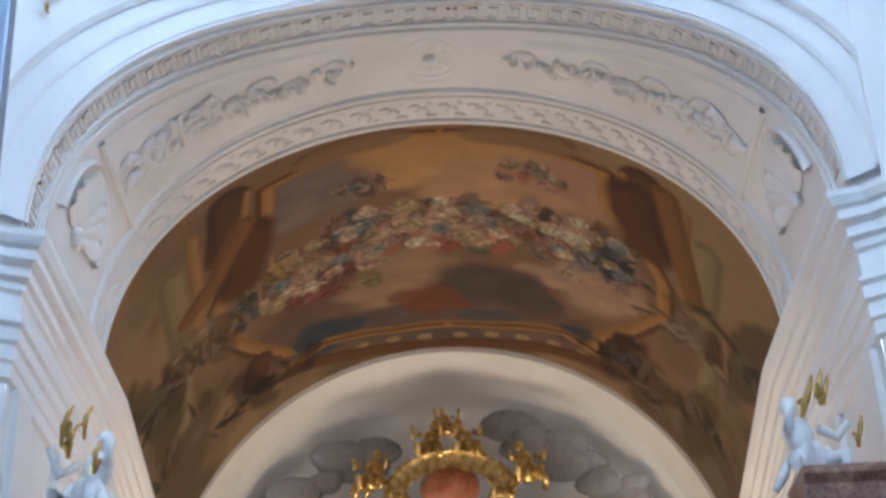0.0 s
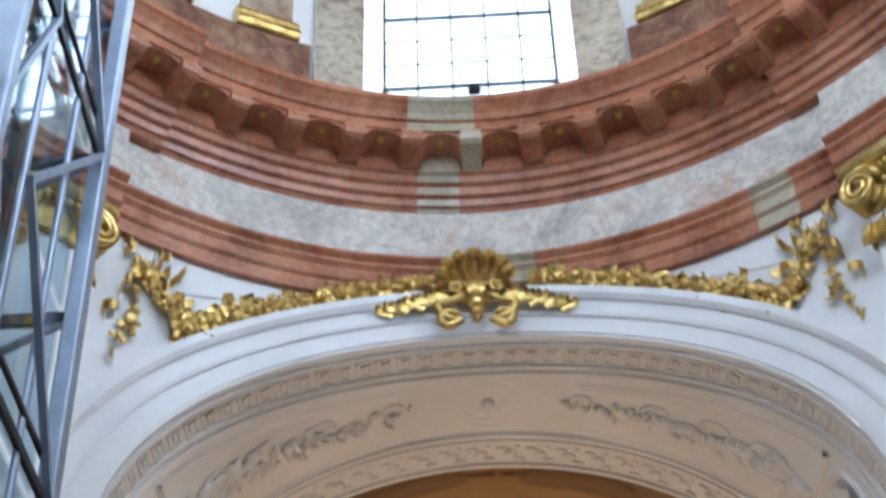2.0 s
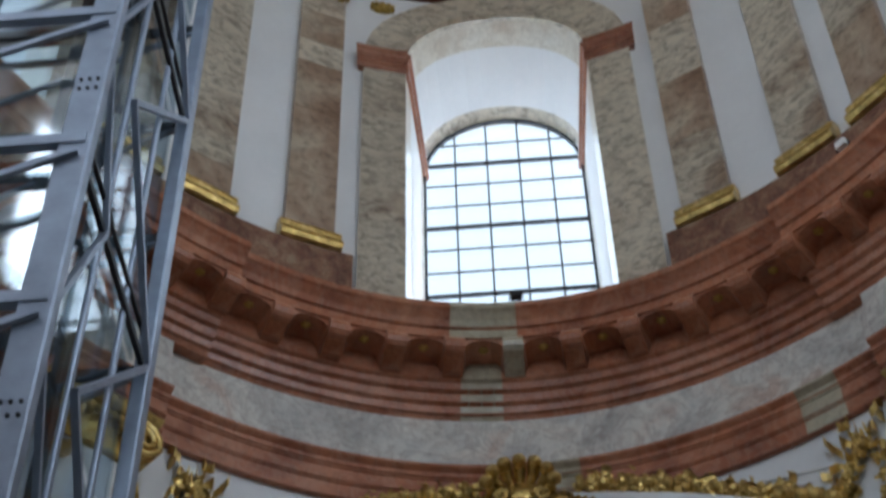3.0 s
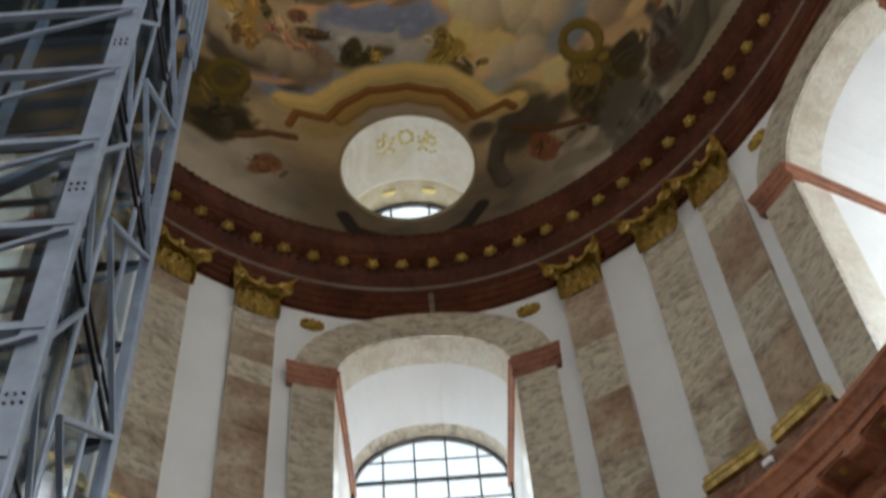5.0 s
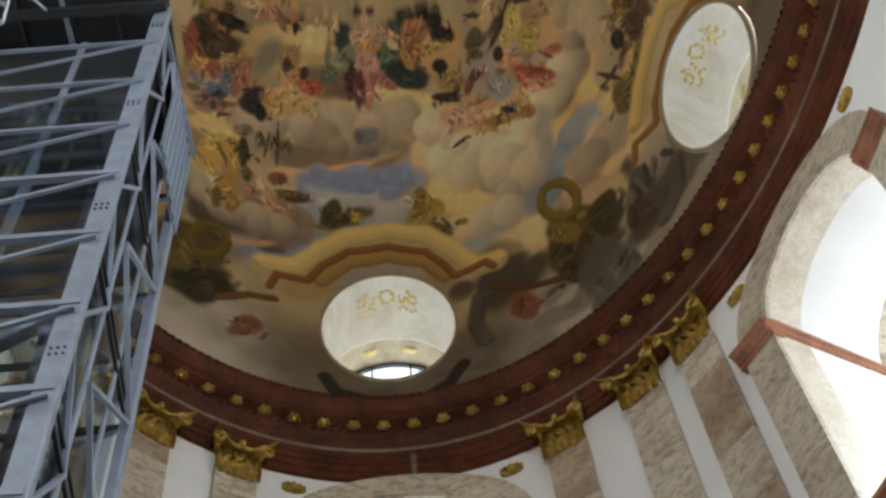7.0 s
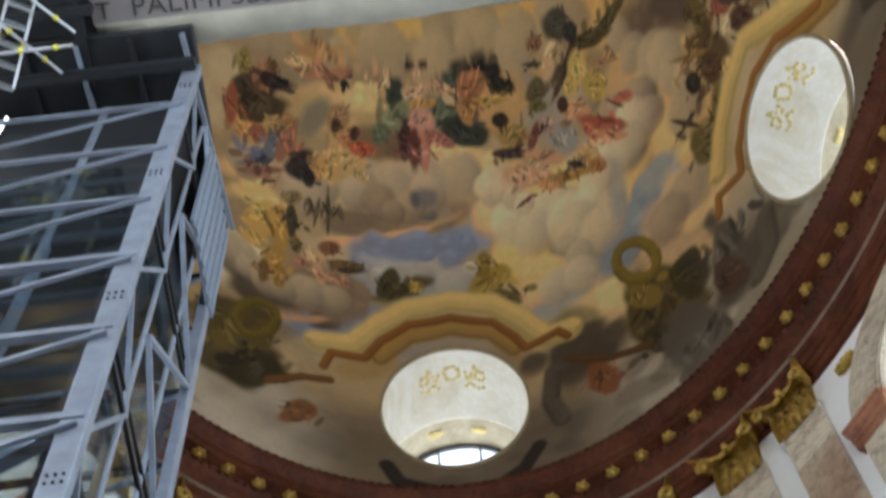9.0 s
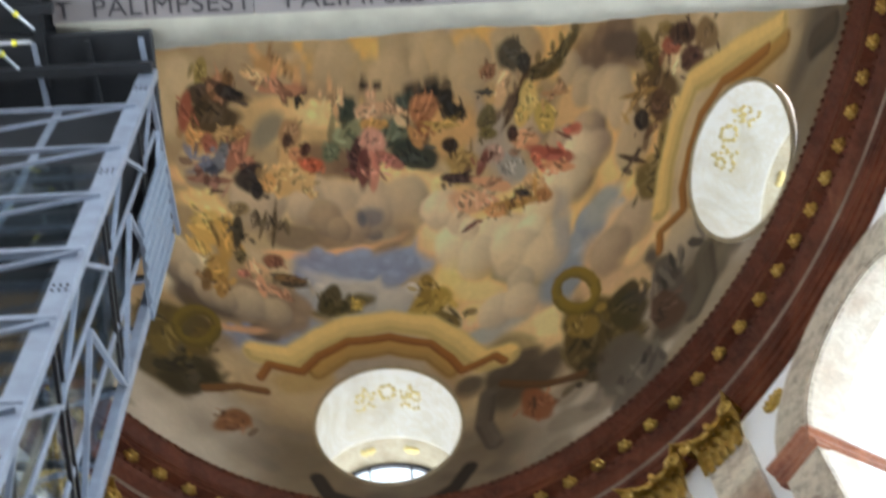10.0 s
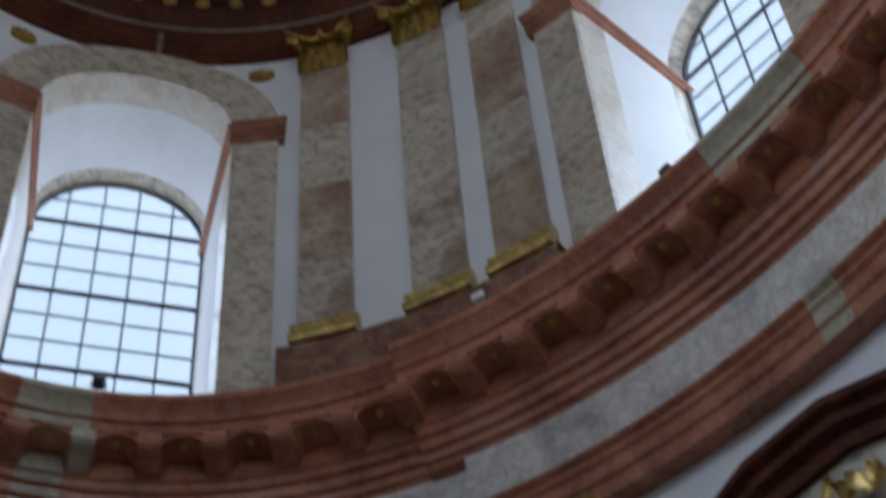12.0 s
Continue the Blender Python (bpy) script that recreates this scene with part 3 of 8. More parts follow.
    c.dab(7.18, 6.62, 0.68, 0.54, 17, (0.416, 0.436, 0.391), 0.44, 0.16, 0.95)
    c.cloud(7.09, 4.57, 1.83, 0.96, 112, (0.693, 0.509, 0.279), 0.44, 0.16, 0.95)
    c.cloud(7.83, 5.16, 1.30, 0.66, 113, (0.9, 0.658, 0.339), 0.44, 0.16, 0.95)
    c.cloud(6.54, 4.93, 0.96, 0.57, 109, (0.64, 0.456, 0.271), 0.44, 0.16, 0.95)
    c.dab(7.19, 5.00, 0.81, 0.39, 116, (0.9, 0.649, 0.32), 0.44, 0.16, 0.95)
    c.cloud(4.32, 4.58, 1.14, 0.62, 145, (0.837, 0.64, 0.329), 0.44, 0.16, 0.95)
    c.dab(3.62, 4.60, 0.80, 0.39, 138, (0.404, 0.321, 0.157), 0.44, 0.16, 0.95)
    c.dab(4.71, 4.67, 0.60, 0.35, 123, (0.9, 0.699, 0.372), 0.44, 0.16, 0.95)
    c.cloud(-6.22, 6.23, 1.22, 0.61, -119, (0.9, 0.795, 0.545), 0.44, 0.16, 0.95)
    c.cloud(-4.97, 5.87, 1.79, 0.66, -162, (0.123, 0.091, 0.065), 0.44, 0.16, 0.95)
    c.dab(-4.53, 6.47, 1.00, 0.37, -166, (0.227, 0.169, 0.113), 0.44, 0.16, 0.95)
    c.cloud(-3.52, 6.51, 1.25, 0.73, -153, (0.306, 0.225, 0.146), 0.44, 0.16, 0.95)
    c.dab(-4.41, 5.27, 1.17, 0.16, -158, (0.615, 0.368, 0.213), 0.44, 0.16, 0.95)
    c.cloud(-5.08, 4.12, 0.91, 0.57, -115, (0.306, 0.24, 0.151), 0.44, 0.16, 0.95)
    c.cloud(-4.30, 3.97, 1.51, 0.63, -148, (0.48, 0.375, 0.22), 0.44, 0.16, 0.95)
    c.cloud(3.20, 3.55, 1.35, 0.77, 89, (0.103, 0.082, 0.055), 0.44, 0.16, 0.95)
    c.cloud(8.72, 1.45, 1.56, 0.69, 101, (0.184, 0.156, 0.108), 0.44, 0.16, 0.95)
    c.cloud(8.33, -0.21, 1.15, 0.95, 107, (0.306, 0.263, 0.185), 0.44, 0.16, 0.95)
    c.cloud(8.08, 1.63, 0.83, 0.62, 81, (0.123, 0.099, 0.067), 0.44, 0.16, 0.95)
    c.dab(-2.48, 4.24, 0.94, 0.41, -164, (0.46, 0.338, 0.149), 0.44, 0.16, 0.95)
    # banks of billowing clouds: warm grey over the field, cream and peach below the groups
    for path, size, light, shade in (
        ([(-9.0, 13.2), (-5.0, 14.2), (-1.0, 14.6), (4.0, 14.3), (8.0, 12.0)], 1.2, (0.62, 0.49, 0.29), (0.36, 0.28, 0.18)),
        ([(8.6, 10.4), (9.4, 8.6), (9.0, 7.0)], 0.8, (0.66, 0.52, 0.32), (0.32, 0.26, 0.19)),
        ([(6.2, 10.4), (7.6, 9.4), (8.2, 8.3)], 0.7, (0.60, 0.46, 0.30), (0.24, 0.19, 0.15)),
        ([(-7.2, 8.5), (-6.1, 9.4), (-5.0, 9.6), (-3.9, 9.7)], 0.75, (0.70, 0.55, 0.33), (0.34, 0.26, 0.18)),
        ([(-5.3, 9.0), (-3.9, 9.6), (-2.4, 10.1), (-0.5, 10.4), (1.4, 10.7)], 0.95, (0.74, 0.60, 0.40), (0.33, 0.26, 0.19)),
        ([(-2.3, 9.3), (-0.9, 9.6)], 0.6, (0.56, 0.43, 0.27), (0.25, 0.19, 0.14)),
        ([(2.2, 9.4), (2.8, 8.4), (3.7, 7.7), (4.7, 7.7), (5.8, 8.1), (7.0, 8.5), (8.0, 8.9)], 0.85, (0.92, 0.80, 0.53), (0.52, 0.40, 0.26)),
        ([(1.7, 9.9), (2.4, 9.6), (3.2, 9.0)], 0.55, (0.92, 0.76, 0.50), (0.52, 0.40, 0.27)),
        ([(4.4, 6.9), (5.4, 6.9), (6.2, 6.5)], 0.8, (0.84, 0.70, 0.45), (0.46, 0.37, 0.25)),
        ([(-6.8, 6.4), (-6.1, 5.9), (-5.0, 5.8), (-4.0, 6.0), (-3.2, 6.6)], 0.65, (0.58, 0.47, 0.30), (0.24, 0.20, 0.16)),
        ([(3.0, 6.1), (4.0, 5.7), (4.6, 6.3)], 0.6, (0.80, 0.68, 0.46), (0.44, 0.37, 0.27)),
        ([(6.9, 5.5), (7.4, 4.9), (8.2, 5.6)], 0.7, (0.62, 0.48, 0.31), (0.34, 0.26, 0.18)),
        ([(-1.4, 7.2), (-0.2, 7.4), (0.7, 7.0)], 0.55, (0.60, 0.56, 0.47), (0.38, 0.37, 0.36)),
    ):
        c.bank(path, size, light, shade)
    c.cloud(-0.40, 8.35, 1.9, 0.42, -172, (0.295, 0.345, 0.455), 0.5, 0.16, 0.8)
    c.dab(-0.3, 9.95, 0.55, 0.34, -179, (0.16, 0.165, 0.19), 0.6, 0.16, 0.7)
    c.dab(-0.7, 9.85, 0.2, 0.3, -160, (0.11, 0.12, 0.155), 0.6, 0.16, 0.7)
    c.dab(6.1, 7.3, 0.35, 1.1, -20, (0.36, 0.37, 0.37), 0.7, 0.2, 0.6)
    c.figure(-1.41, 13.19, 0.59, 0.50, -163, (0.047, 0.086, 0.058), 0.4, 0.18, 0.95)
    c.figure(-0.95, 12.44, 1.14, 0.47, -174, (0.328, 0.365, 0.186), 0.4, 0.18, 0.95)
    c.figure(1.05, 12.45, 1.19, 0.53, 161, (0.165, 0.215, 0.127), 0.4, 0.18, 0.95)
    c.figure(1.48, 11.72, 1.20, 0.45, 162, (0.036, 0.057, 0.042), 0.4, 0.18, 0.95)
    c.figure(-1.94, 11.89, 0.44, 0.32, 40, (0.201, 0.251, 0.131), 0.4, 0.18, 0.95)
    c.figure(-0.29, 13.22, 0.69, 0.27, 178, (0.9, 0.546, 0.291), 0.4, 0.18, 0.95)
    c.figure(-0.10, 12.80, 0.61, 0.17, 177, (0.777, 0.415, 0.068), 0.4, 0.18, 0.95)
    c.figure(-0.50, 14.03, 0.29, 0.25, -163, (0.052, 0.026, 0.011), 0.4, 0.18, 0.95)
    c.figure(0.21, 13.99, 0.27, 0.24, -146, (0.06, 0.029, 0.012), 0.4, 0.18, 0.95)
    c.figure(-0.19, 13.82, 0.34, 0.25, -175, (0.9, 0.518, 0.267), 0.4, 0.18, 0.95)
    c.figure(-2.06, 13.57, 0.82, 0.21, 115, (0.9, 0.558, 0.245), 0.4, 0.18, 0.95)
    c.figure(0.74, 13.26, 0.83, 0.16, 165, (0.837, 0.493, 0.249), 0.4, 0.18, 0.95)
    c.figure(1.97, 12.86, 0.87, 0.12, 165, (0.9, 0.593, 0.289), 0.4, 0.18, 0.95)
    c.figure(-0.89, 11.76, 0.73, 0.32, 76, (0.123, 0.032, 0.024), 0.4, 0.18, 0.95)
    c.figure(-0.17, 12.33, 0.55, 0.50, -157, (0.9, 0.443, 0.303), 0.4, 0.18, 0.95)
    c.figure(-0.54, 11.41, 0.76, 0.27, 83, (0.227, 0.051, 0.039), 0.4, 0.18, 0.95)
    c.figure(-0.13, 11.34, 0.65, 0.20, 81, (0.807, 0.329, 0.2), 0.4, 0.18, 0.95)
    c.figure(0.58, 11.66, 0.77, 0.20, 150, (0.591, 0.198, 0.13), 0.4, 0.18, 0.95)
    c.figure(2.70, 13.29, 1.52, 0.31, 161, (0.019, 0.02, 0.016), 0.4, 0.18, 0.95)
    c.figure(3.56, 12.60, 0.67, 0.35, 149, (0.011, 0.012, 0.01), 0.4, 0.18, 0.95)
    c.figure(1.60, 13.38, 0.59, 0.20, 180, (0.091, 0.14, 0.104), 0.4, 0.18, 0.95)
    c.figure(2.36, 13.02, 0.68, 0.44, 170, (0.591, 0.238, 0.071), 0.4, 0.18, 0.95)
    c.figure(2.21, 12.42, 0.51, 0.39, 63, (0.386, 0.126, 0.029), 0.4, 0.18, 0.95)
    c.figure(2.96, 12.31, 0.88, 0.10, 161, (0.666, 0.426, 0.064), 0.4, 0.18, 0.95)
    c.figure(1.75, 12.22, 0.48, 0.22, 118, (0.693, 0.341, 0.084), 0.4, 0.18, 0.95)
    c.figure(-7.92, 11.91, 0.50, 0.28, 113, (0.441, 0.332, 0.057), 0.4, 0.18, 0.95)
    c.figure(-7.24, 11.54, 1.03, 0.39, -146, (0.085, 0.048, 0.021), 0.4, 0.18, 0.95)
    c.figure(-7.07, 12.04, 0.63, 0.46, -140, (0.545, 0.247, 0.102), 0.4, 0.18, 0.95)
    c.figure(-6.59, 12.12, 0.86, 0.28, -164, (0.027, 0.013, 0.006), 0.4, 0.18, 0.95)
    c.figure(-6.86, 12.48, 0.35, 0.26, -143, (0.292, 0.15, 0.034), 0.4, 0.18, 0.95)
    c.figure(-7.35, 10.33, 0.81, 0.57, 128, (0.9, 0.456, 0.106), 0.4, 0.18, 0.95)
    c.figure(-6.67, 11.16, 1.24, 0.46, -148, (0.103, 0.06, 0.013), 0.4, 0.18, 0.95)
    c.figure(-7.86, 10.55, 0.66, 0.30, 110, (0.46, 0.113, 0.041), 0.4, 0.18, 0.95)
    c.figure(-6.66, 10.31, 0.39, 0.30, 82, (0.48, 0.132, 0.056), 0.4, 0.18, 0.95)
    c.figure(-6.27, 10.86, 0.46, 0.29, -142, (0.72, 0.464, 0.158), 0.4, 0.18, 0.95)
    c.figure(-6.46, 9.66, 0.94, 0.23, -130, (0.142, 0.178, 0.283), 0.4, 0.18, 0.95)
    c.figure(-6.04, 10.30, 0.49, 0.34, 74, (0.233, 0.264, 0.308), 0.4, 0.18, 0.95)
    c.figure(-5.57, 10.72, 0.82, 0.24, 74, (0.523, 0.196, 0.091), 0.4, 0.18, 0.95)
    c.figure(-5.15, 10.42, 0.40, 0.29, -141, (0.693, 0.272, 0.133), 0.4, 0.18, 0.95)
    c.figure(-4.85, 10.22, 0.68, 0.50, -135, (0.035, 0.021, 0.02), 0.4, 0.18, 0.95)
    c.figure(-6.34, 9.24, 1.04, 0.11, -148, (0.404, 0.171, 0.099), 0.4, 0.18, 0.95)
    c.figure(-5.77, 11.27, 0.28, 0.20, -144, (0.568, 0.316, 0.078), 0.4, 0.18, 0.95)
    c.figure(-4.58, 9.88, 0.36, 0.27, 79, (0.021, 0.014, 0.014), 0.4, 0.18, 0.95)
    c.figure(-3.57, 11.27, 0.79, 0.53, 90, (0.9, 0.562, 0.19), 0.4, 0.18, 0.95)
    c.figure(-3.88, 10.53, 0.83, 0.47, -159, (0.9, 0.557, 0.164), 0.4, 0.18, 0.95)
    c.figure(-3.04, 10.86, 0.60, 0.52, -134, (0.9, 0.586, 0.197), 0.4, 0.18, 0.95)
    c.figure(-3.73, 12.05, 0.54, 0.46, -145, (0.568, 0.316, 0.118), 0.4, 0.18, 0.95)
    c.figure(-3.86, 11.80, 0.26, 0.23, 73, (0.123, 0.053, 0.02), 0.4, 0.18, 0.95)
    c.figure(-3.36, 11.49, 0.32, 0.20, -162, (0.837, 0.368, 0.132), 0.4, 0.18, 0.95)
    c.figure(-2.74, 11.32, 0.55, 0.26, -168, (0.807, 0.148, 0.024), 0.4, 0.18, 0.95)
    c.figure(-3.06, 11.73, 0.26, 0.23, 72, (0.123, 0.035, 0.014), 0.4, 0.18, 0.95)
    c.figure(-3.71, 13.14, 0.30, 0.13, 98, (0.015, 0.012, 0.008), 0.4, 0.18, 0.95)
    c.figure(-3.55, 13.47, 0.22, 0.13, -166, (0.021, 0.015, 0.009), 0.4, 0.18, 0.95)
    c.figure(-2.76, 10.52, 0.38, 0.15, 132, (0.9, 0.574, 0.198), 0.4, 0.18, 0.95)
    c.figure(-4.27, 10.26, 0.32, 0.24, 81, (0.9, 0.475, 0.111), 0.4, 0.18, 0.95)
    c.figure(-4.87, 13.82, 1.43, 0.34, -163, (0.72, 0.403, 0.114), 0.4, 0.18, 0.95)
    c.figure(-4.57, 13.18, 1.20, 0.20, -163, (0.693, 0.31, 0.144), 0.4, 0.18, 0.95)
    c.figure(-5.91, 13.14, 0.67, 0.17, -157, (0.9, 0.595, 0.248), 0.4, 0.18, 0.95)
    c.figure(8.70, 11.41, 0.98, 0.22, -7, (0.139, 0.104, 0.016), 0.4, 0.18, 0.95)
    c.figure(7.61, 11.63, 0.89, 0.28, 149, (0.116, 0.082, 0.011), 0.4, 0.18, 0.95)
    c.figure(6.35, 11.63, 1.24, 0.16, 27, (0.103, 0.049, 0.01), 0.4, 0.18, 0.95)
    c.figure(5.69, 12.94, 0.44, 0.27, 153, (0.404, 0.177, 0.065), 0.4, 0.18, 0.95)
    c.figure(6.11, 12.31, 0.80, 0.31, 35, (0.9, 0.595, 0.275), 0.4, 0.18, 0.95)
    c.figure(6.87, 12.80, 0.64, 0.53, 159, (0.09, 0.081, 0.048), 0.4, 0.18, 0.95)
    c.figure(7.18, 12.29, 0.37, 0.29, 39, (0.044, 0.037, 0.026), 0.4, 0.18, 0.95)
    c.figure(6.69, 11.30, 0.58, 0.40, 52, (0.9, 0.661, 0.165), 0.4, 0.18, 0.95)
    c.figure(6.95, 10.43, 0.51, 0.38, 84, (0.72, 0.504, 0.066), 0.4, 0.18, 0.95)
    c.figure(6.19, 11.03, 0.32, 0.28, 60, (0.9, 0.628, 0.132), 0.4, 0.18, 0.95)
    c.figure(7.60, 10.75, 0.64, 0.10, 140, (0.615, 0.326, 0.117), 0.4, 0.18, 0.95)
    c.figure(4.85, 11.73, 0.44, 0.42, 28, (0.194, 0.154, 0.041), 0.4, 0.18, 0.95)
    c.figure(4.72, 11.32, 0.46, 0.22, 150, (0.239, 0.191, 0.034), 0.4, 0.18, 0.95)
    c.figure(5.18, 12.50, 0.45, 0.08, 151, (0.096, 0.093, 0.066), 0.4, 0.18, 0.95)
    c.figure(3.34, 10.99, 0.72, 0.50, 156, (0.545, 0.351, 0.069), 0.4, 0.18, 0.95)
    c.figure(3.17, 11.60, 0.42, 0.27, 160, (0.044, 0.019, 0.008), 0.4, 0.18, 0.95)
    c.figure(3.21, 10.49, 0.70, 0.17, 157, (0.085, 0.033, 0.03), 0.4, 0.18, 0.95)
    c.figure(4.24, 9.88, 0.95, 0.18, 143, (0.9, 0.461, 0.213), 0.4, 0.18, 0.95)
    c.figure(3.28, 9.76, 0.72, 0.34, 154, (0.9, 0.494, 0.236), 0.4, 0.18, 0.95)
    c.figure(4.07, 9.39, 0.42, 0.21, 148, (0.9, 0.472, 0.237), 0.4, 0.18, 0.95)
    c.figure(5.18, 9.92, 0.64, 0.36, 126, (0.48, 0.465, 0.396), 0.4, 0.18, 0.95)
    c.figure(4.74, 10.64, 0.45, 0.26, 147, (0.615, 0.401, 0.292), 0.4, 0.18, 0.95)
    c.figure(4.24, 10.64, 0.50, 0.18, 43, (0.292, 0.082, 0.046), 0.4, 0.18, 0.95)
    c.figure(5.99, 10.33, 0.63, 0.29, 140, (0.9, 0.446, 0.185), 0.4, 0.18, 0.95)
    c.figure(5.64, 10.83, 0.26, 0.25, 83, (0.09, 0.026, 0.013), 0.4, 0.18, 0.95)
    c.figure(6.58, 9.34, 1.12, 0.24, 130, (0.591, 0.114, 0.045), 0.4, 0.18, 0.95)
    c.figure(6.08, 9.64, 0.24, 0.14, 136, (0.9, 0.226, 0.08), 0.4, 0.18, 0.95)
    c.figure(6.61, 8.87, 0.65, 0.15, 135, (0.9, 0.385, 0.153), 0.4, 0.18, 0.95)
    c.figure(5.69, 8.98, 0.48, 0.28, 135, (0.9, 0.564, 0.224), 0.4, 0.18, 0.95)
    c.figure(5.83, 8.45, 0.39, 0.23, 132, (0.591, 0.238, 0.032), 0.4, 0.18, 0.95)
    c.figure(4.81, 8.85, 0.92, 0.22, 156, (0.591, 0.301, 0.037), 0.4, 0.18, 0.95)
    c.figure(4.09, 9.00, 0.41, 0.18, 147, (0.9, 0.427, 0.124), 0.4, 0.18, 0.95)
    c.figure(3.20, 8.93, 0.39, 0.08, -169, (0.278, 0.053, 0.034), 0.4, 0.18, 0.95)
    c.figure(5.22, 8.98, 0.43, 0.13, 135, (0.069, 0.047, 0.043), 0.4, 0.18, 0.95)
    c.figure(10.67, 8.26, 0.88, 0.33, 73, (0.239, 0.161, 0.024), 0.4, 0.18, 0.95)
    c.figure(10.30, 7.48, 1.00, 0.39, 114, (0.174, 0.096, 0.017), 0.4, 0.18, 0.95)
    c.figure(10.03, 6.90, 0.61, 0.44, 78, (0.147, 0.063, 0.017), 0.4, 0.18, 0.95)
    c.figure(9.42, 7.38, 0.39, 0.27, 100, (0.041, 0.019, 0.008), 0.4, 0.18, 0.95)
    c.figure(9.83, 7.97, 0.77, 0.10, 132, (0.46, 0.264, 0.044), 0.4, 0.18, 0.95)
    c.figure(11.13, 7.22, 0.52, 0.32, 104, (0.9, 0.67, 0.318), 0.4, 0.18, 0.95)
    c.figure(11.26, 7.68, 0.49, 0.23, 110, (0.48, 0.121, 0.044), 0.4, 0.18, 0.95)
    c.figure(11.41, 6.61, 0.60, 0.31, 106, (0.123, 0.038, 0.02), 0.4, 0.18, 0.95)
    c.figure(11.68, 7.41, 0.78, 0.31, 110, (0.096, 0.037, 0.016), 0.4, 0.18, 0.95)
    c.figure(11.59, 5.85, 0.70, 0.21, 109, (0.165, 0.059, 0.029), 0.4, 0.18, 0.95)
    c.figure(12.08, 6.46, 0.51, 0.34, 97, (0.321, 0.194, 0.062), 0.4, 0.18, 0.95)
    c.figure(9.55, 5.96, 0.86, 0.36, 56, (0.306, 0.204, 0.03), 0.4, 0.18, 0.95)
    c.figure(8.73, 5.79, 0.63, 0.41, 92, (0.239, 0.161, 0.024), 0.4, 0.18, 0.95)
    c.figure(8.66, 6.80, 0.60, 0.08, 117, (0.116, 0.057, 0.015), 0.4, 0.18, 0.95)
    c.figure(10.40, 6.48, 0.28, 0.19, 96, (0.9, 0.564, 0.153), 0.4, 0.18, 0.95)
    c.figure(10.56, 8.77, 0.24, 0.18, 102, (0.131, 0.086, 0.018), 0.4, 0.18, 0.95)
    c.figure(-5.74, 7.91, 0.84, 0.55, -130, (0.9, 0.538, 0.078), 0.4, 0.18, 0.95)
    c.figure(-6.07, 8.13, 0.56, 0.20, -131, (0.9, 0.614, 0.132), 0.4, 0.18, 0.95)
    c.figure(-5.23, 7.92, 0.74, 0.27, 97, (0.693, 0.397, 0.045), 0.4, 0.18, 0.95)
    c.figure(-5.96, 7.16, 0.44, 0.20, -160, (0.9, 0.553, 0.093), 0.4, 0.18, 0.95)
    c.figure(-5.28, 6.85, 0.57, 0.36, 82, (0.64, 0.363, 0.038), 0.4, 0.18, 0.95)
    c.figure(-5.54, 6.30, 0.44, 0.18, 94, (0.278, 0.142, 0.016), 0.4, 0.18, 0.95)
    c.figure(-5.03, 6.37, 0.34, 0.19, 86, (0.523, 0.287, 0.031), 0.4, 0.18, 0.95)
    c.figure(-4.97, 8.33, 0.56, 0.20, 97, (0.074, 0.058, 0.025), 0.4, 0.18, 0.95)
    c.figure(-4.68, 7.63, 0.26, 0.17, 82, (0.174, 0.127, 0.026), 0.4, 0.18, 0.95)
    c.figure(-5.08, 9.02, 0.37, 0.23, -144, (0.404, 0.276, 0.099), 0.4, 0.18, 0.95)
    c.figure(-3.62, 7.95, 0.42, 0.22, -157, (0.386, 0.137, 0.051), 0.4, 0.18, 0.95)
    c.figure(-4.12, 7.48, 0.44, 0.21, -175, (0.9, 0.564, 0.263), 0.4, 0.18, 0.95)
    c.figure(-3.90, 7.01, 0.40, 0.17, 113, (0.9, 0.461, 0.228), 0.4, 0.18, 0.95)
    c.figure(-4.52, 7.14, 0.26, 0.15, -146, (0.748, 0.27, 0.161), 0.4, 0.18, 0.95)
    c.figure(-3.05, 7.51, 0.63, 0.24, -176, (0.123, 0.081, 0.031), 0.4, 0.18, 0.95)
    c.figure(-3.02, 7.58, 0.49, 0.11, -177, (0.292, 0.15, 0.03), 0.4, 0.18, 0.95)
    c.figure(-3.34, 7.01, 0.42, 0.14, 164, (0.72, 0.357, 0.171), 0.4, 0.18, 0.95)
    c.figure(-3.82, 9.15, 0.74, 0.08, 96, (0.131, 0.086, 0.025), 0.4, 0.18, 0.95)
    c.figure(-4.19, 8.94, 0.55, 0.07, 86, (0.174, 0.118, 0.038), 0.4, 0.18, 0.95)
    c.figure(-1.30, 6.96, 0.83, 0.35, -156, (0.17, 0.125, 0.01), 0.3, 0.35, 0.95)
    c.figure(-1.73, 7.26, 0.49, 0.27, 60, (0.108, 0.079, 0.007), 0.3, 0.35, 0.95)
    c.figure(-0.86, 7.11, 0.28, 0.25, -167, (0.768, 0.502, 0.018), 0.3, 0.35, 0.95)
    c.figure(1.51, 6.91, 0.74, 0.41, -155, (0.564, 0.371, 0.013), 0.3, 0.35, 0.95)
    c.figure(1.91, 6.24, 0.67, 0.23, 139, (0.223, 0.141, 0.005), 0.3, 0.35, 0.95)
    c.figure(1.35, 7.51, 0.46, 0.25, 81, (0.384, 0.246, 0.008), 0.3, 0.35, 0.95)
    c.figure(6.18, 3.11, 1.54, 0.65, 109, (0.177, 0.123, 0.007), 0.3, 0.35, 0.95)
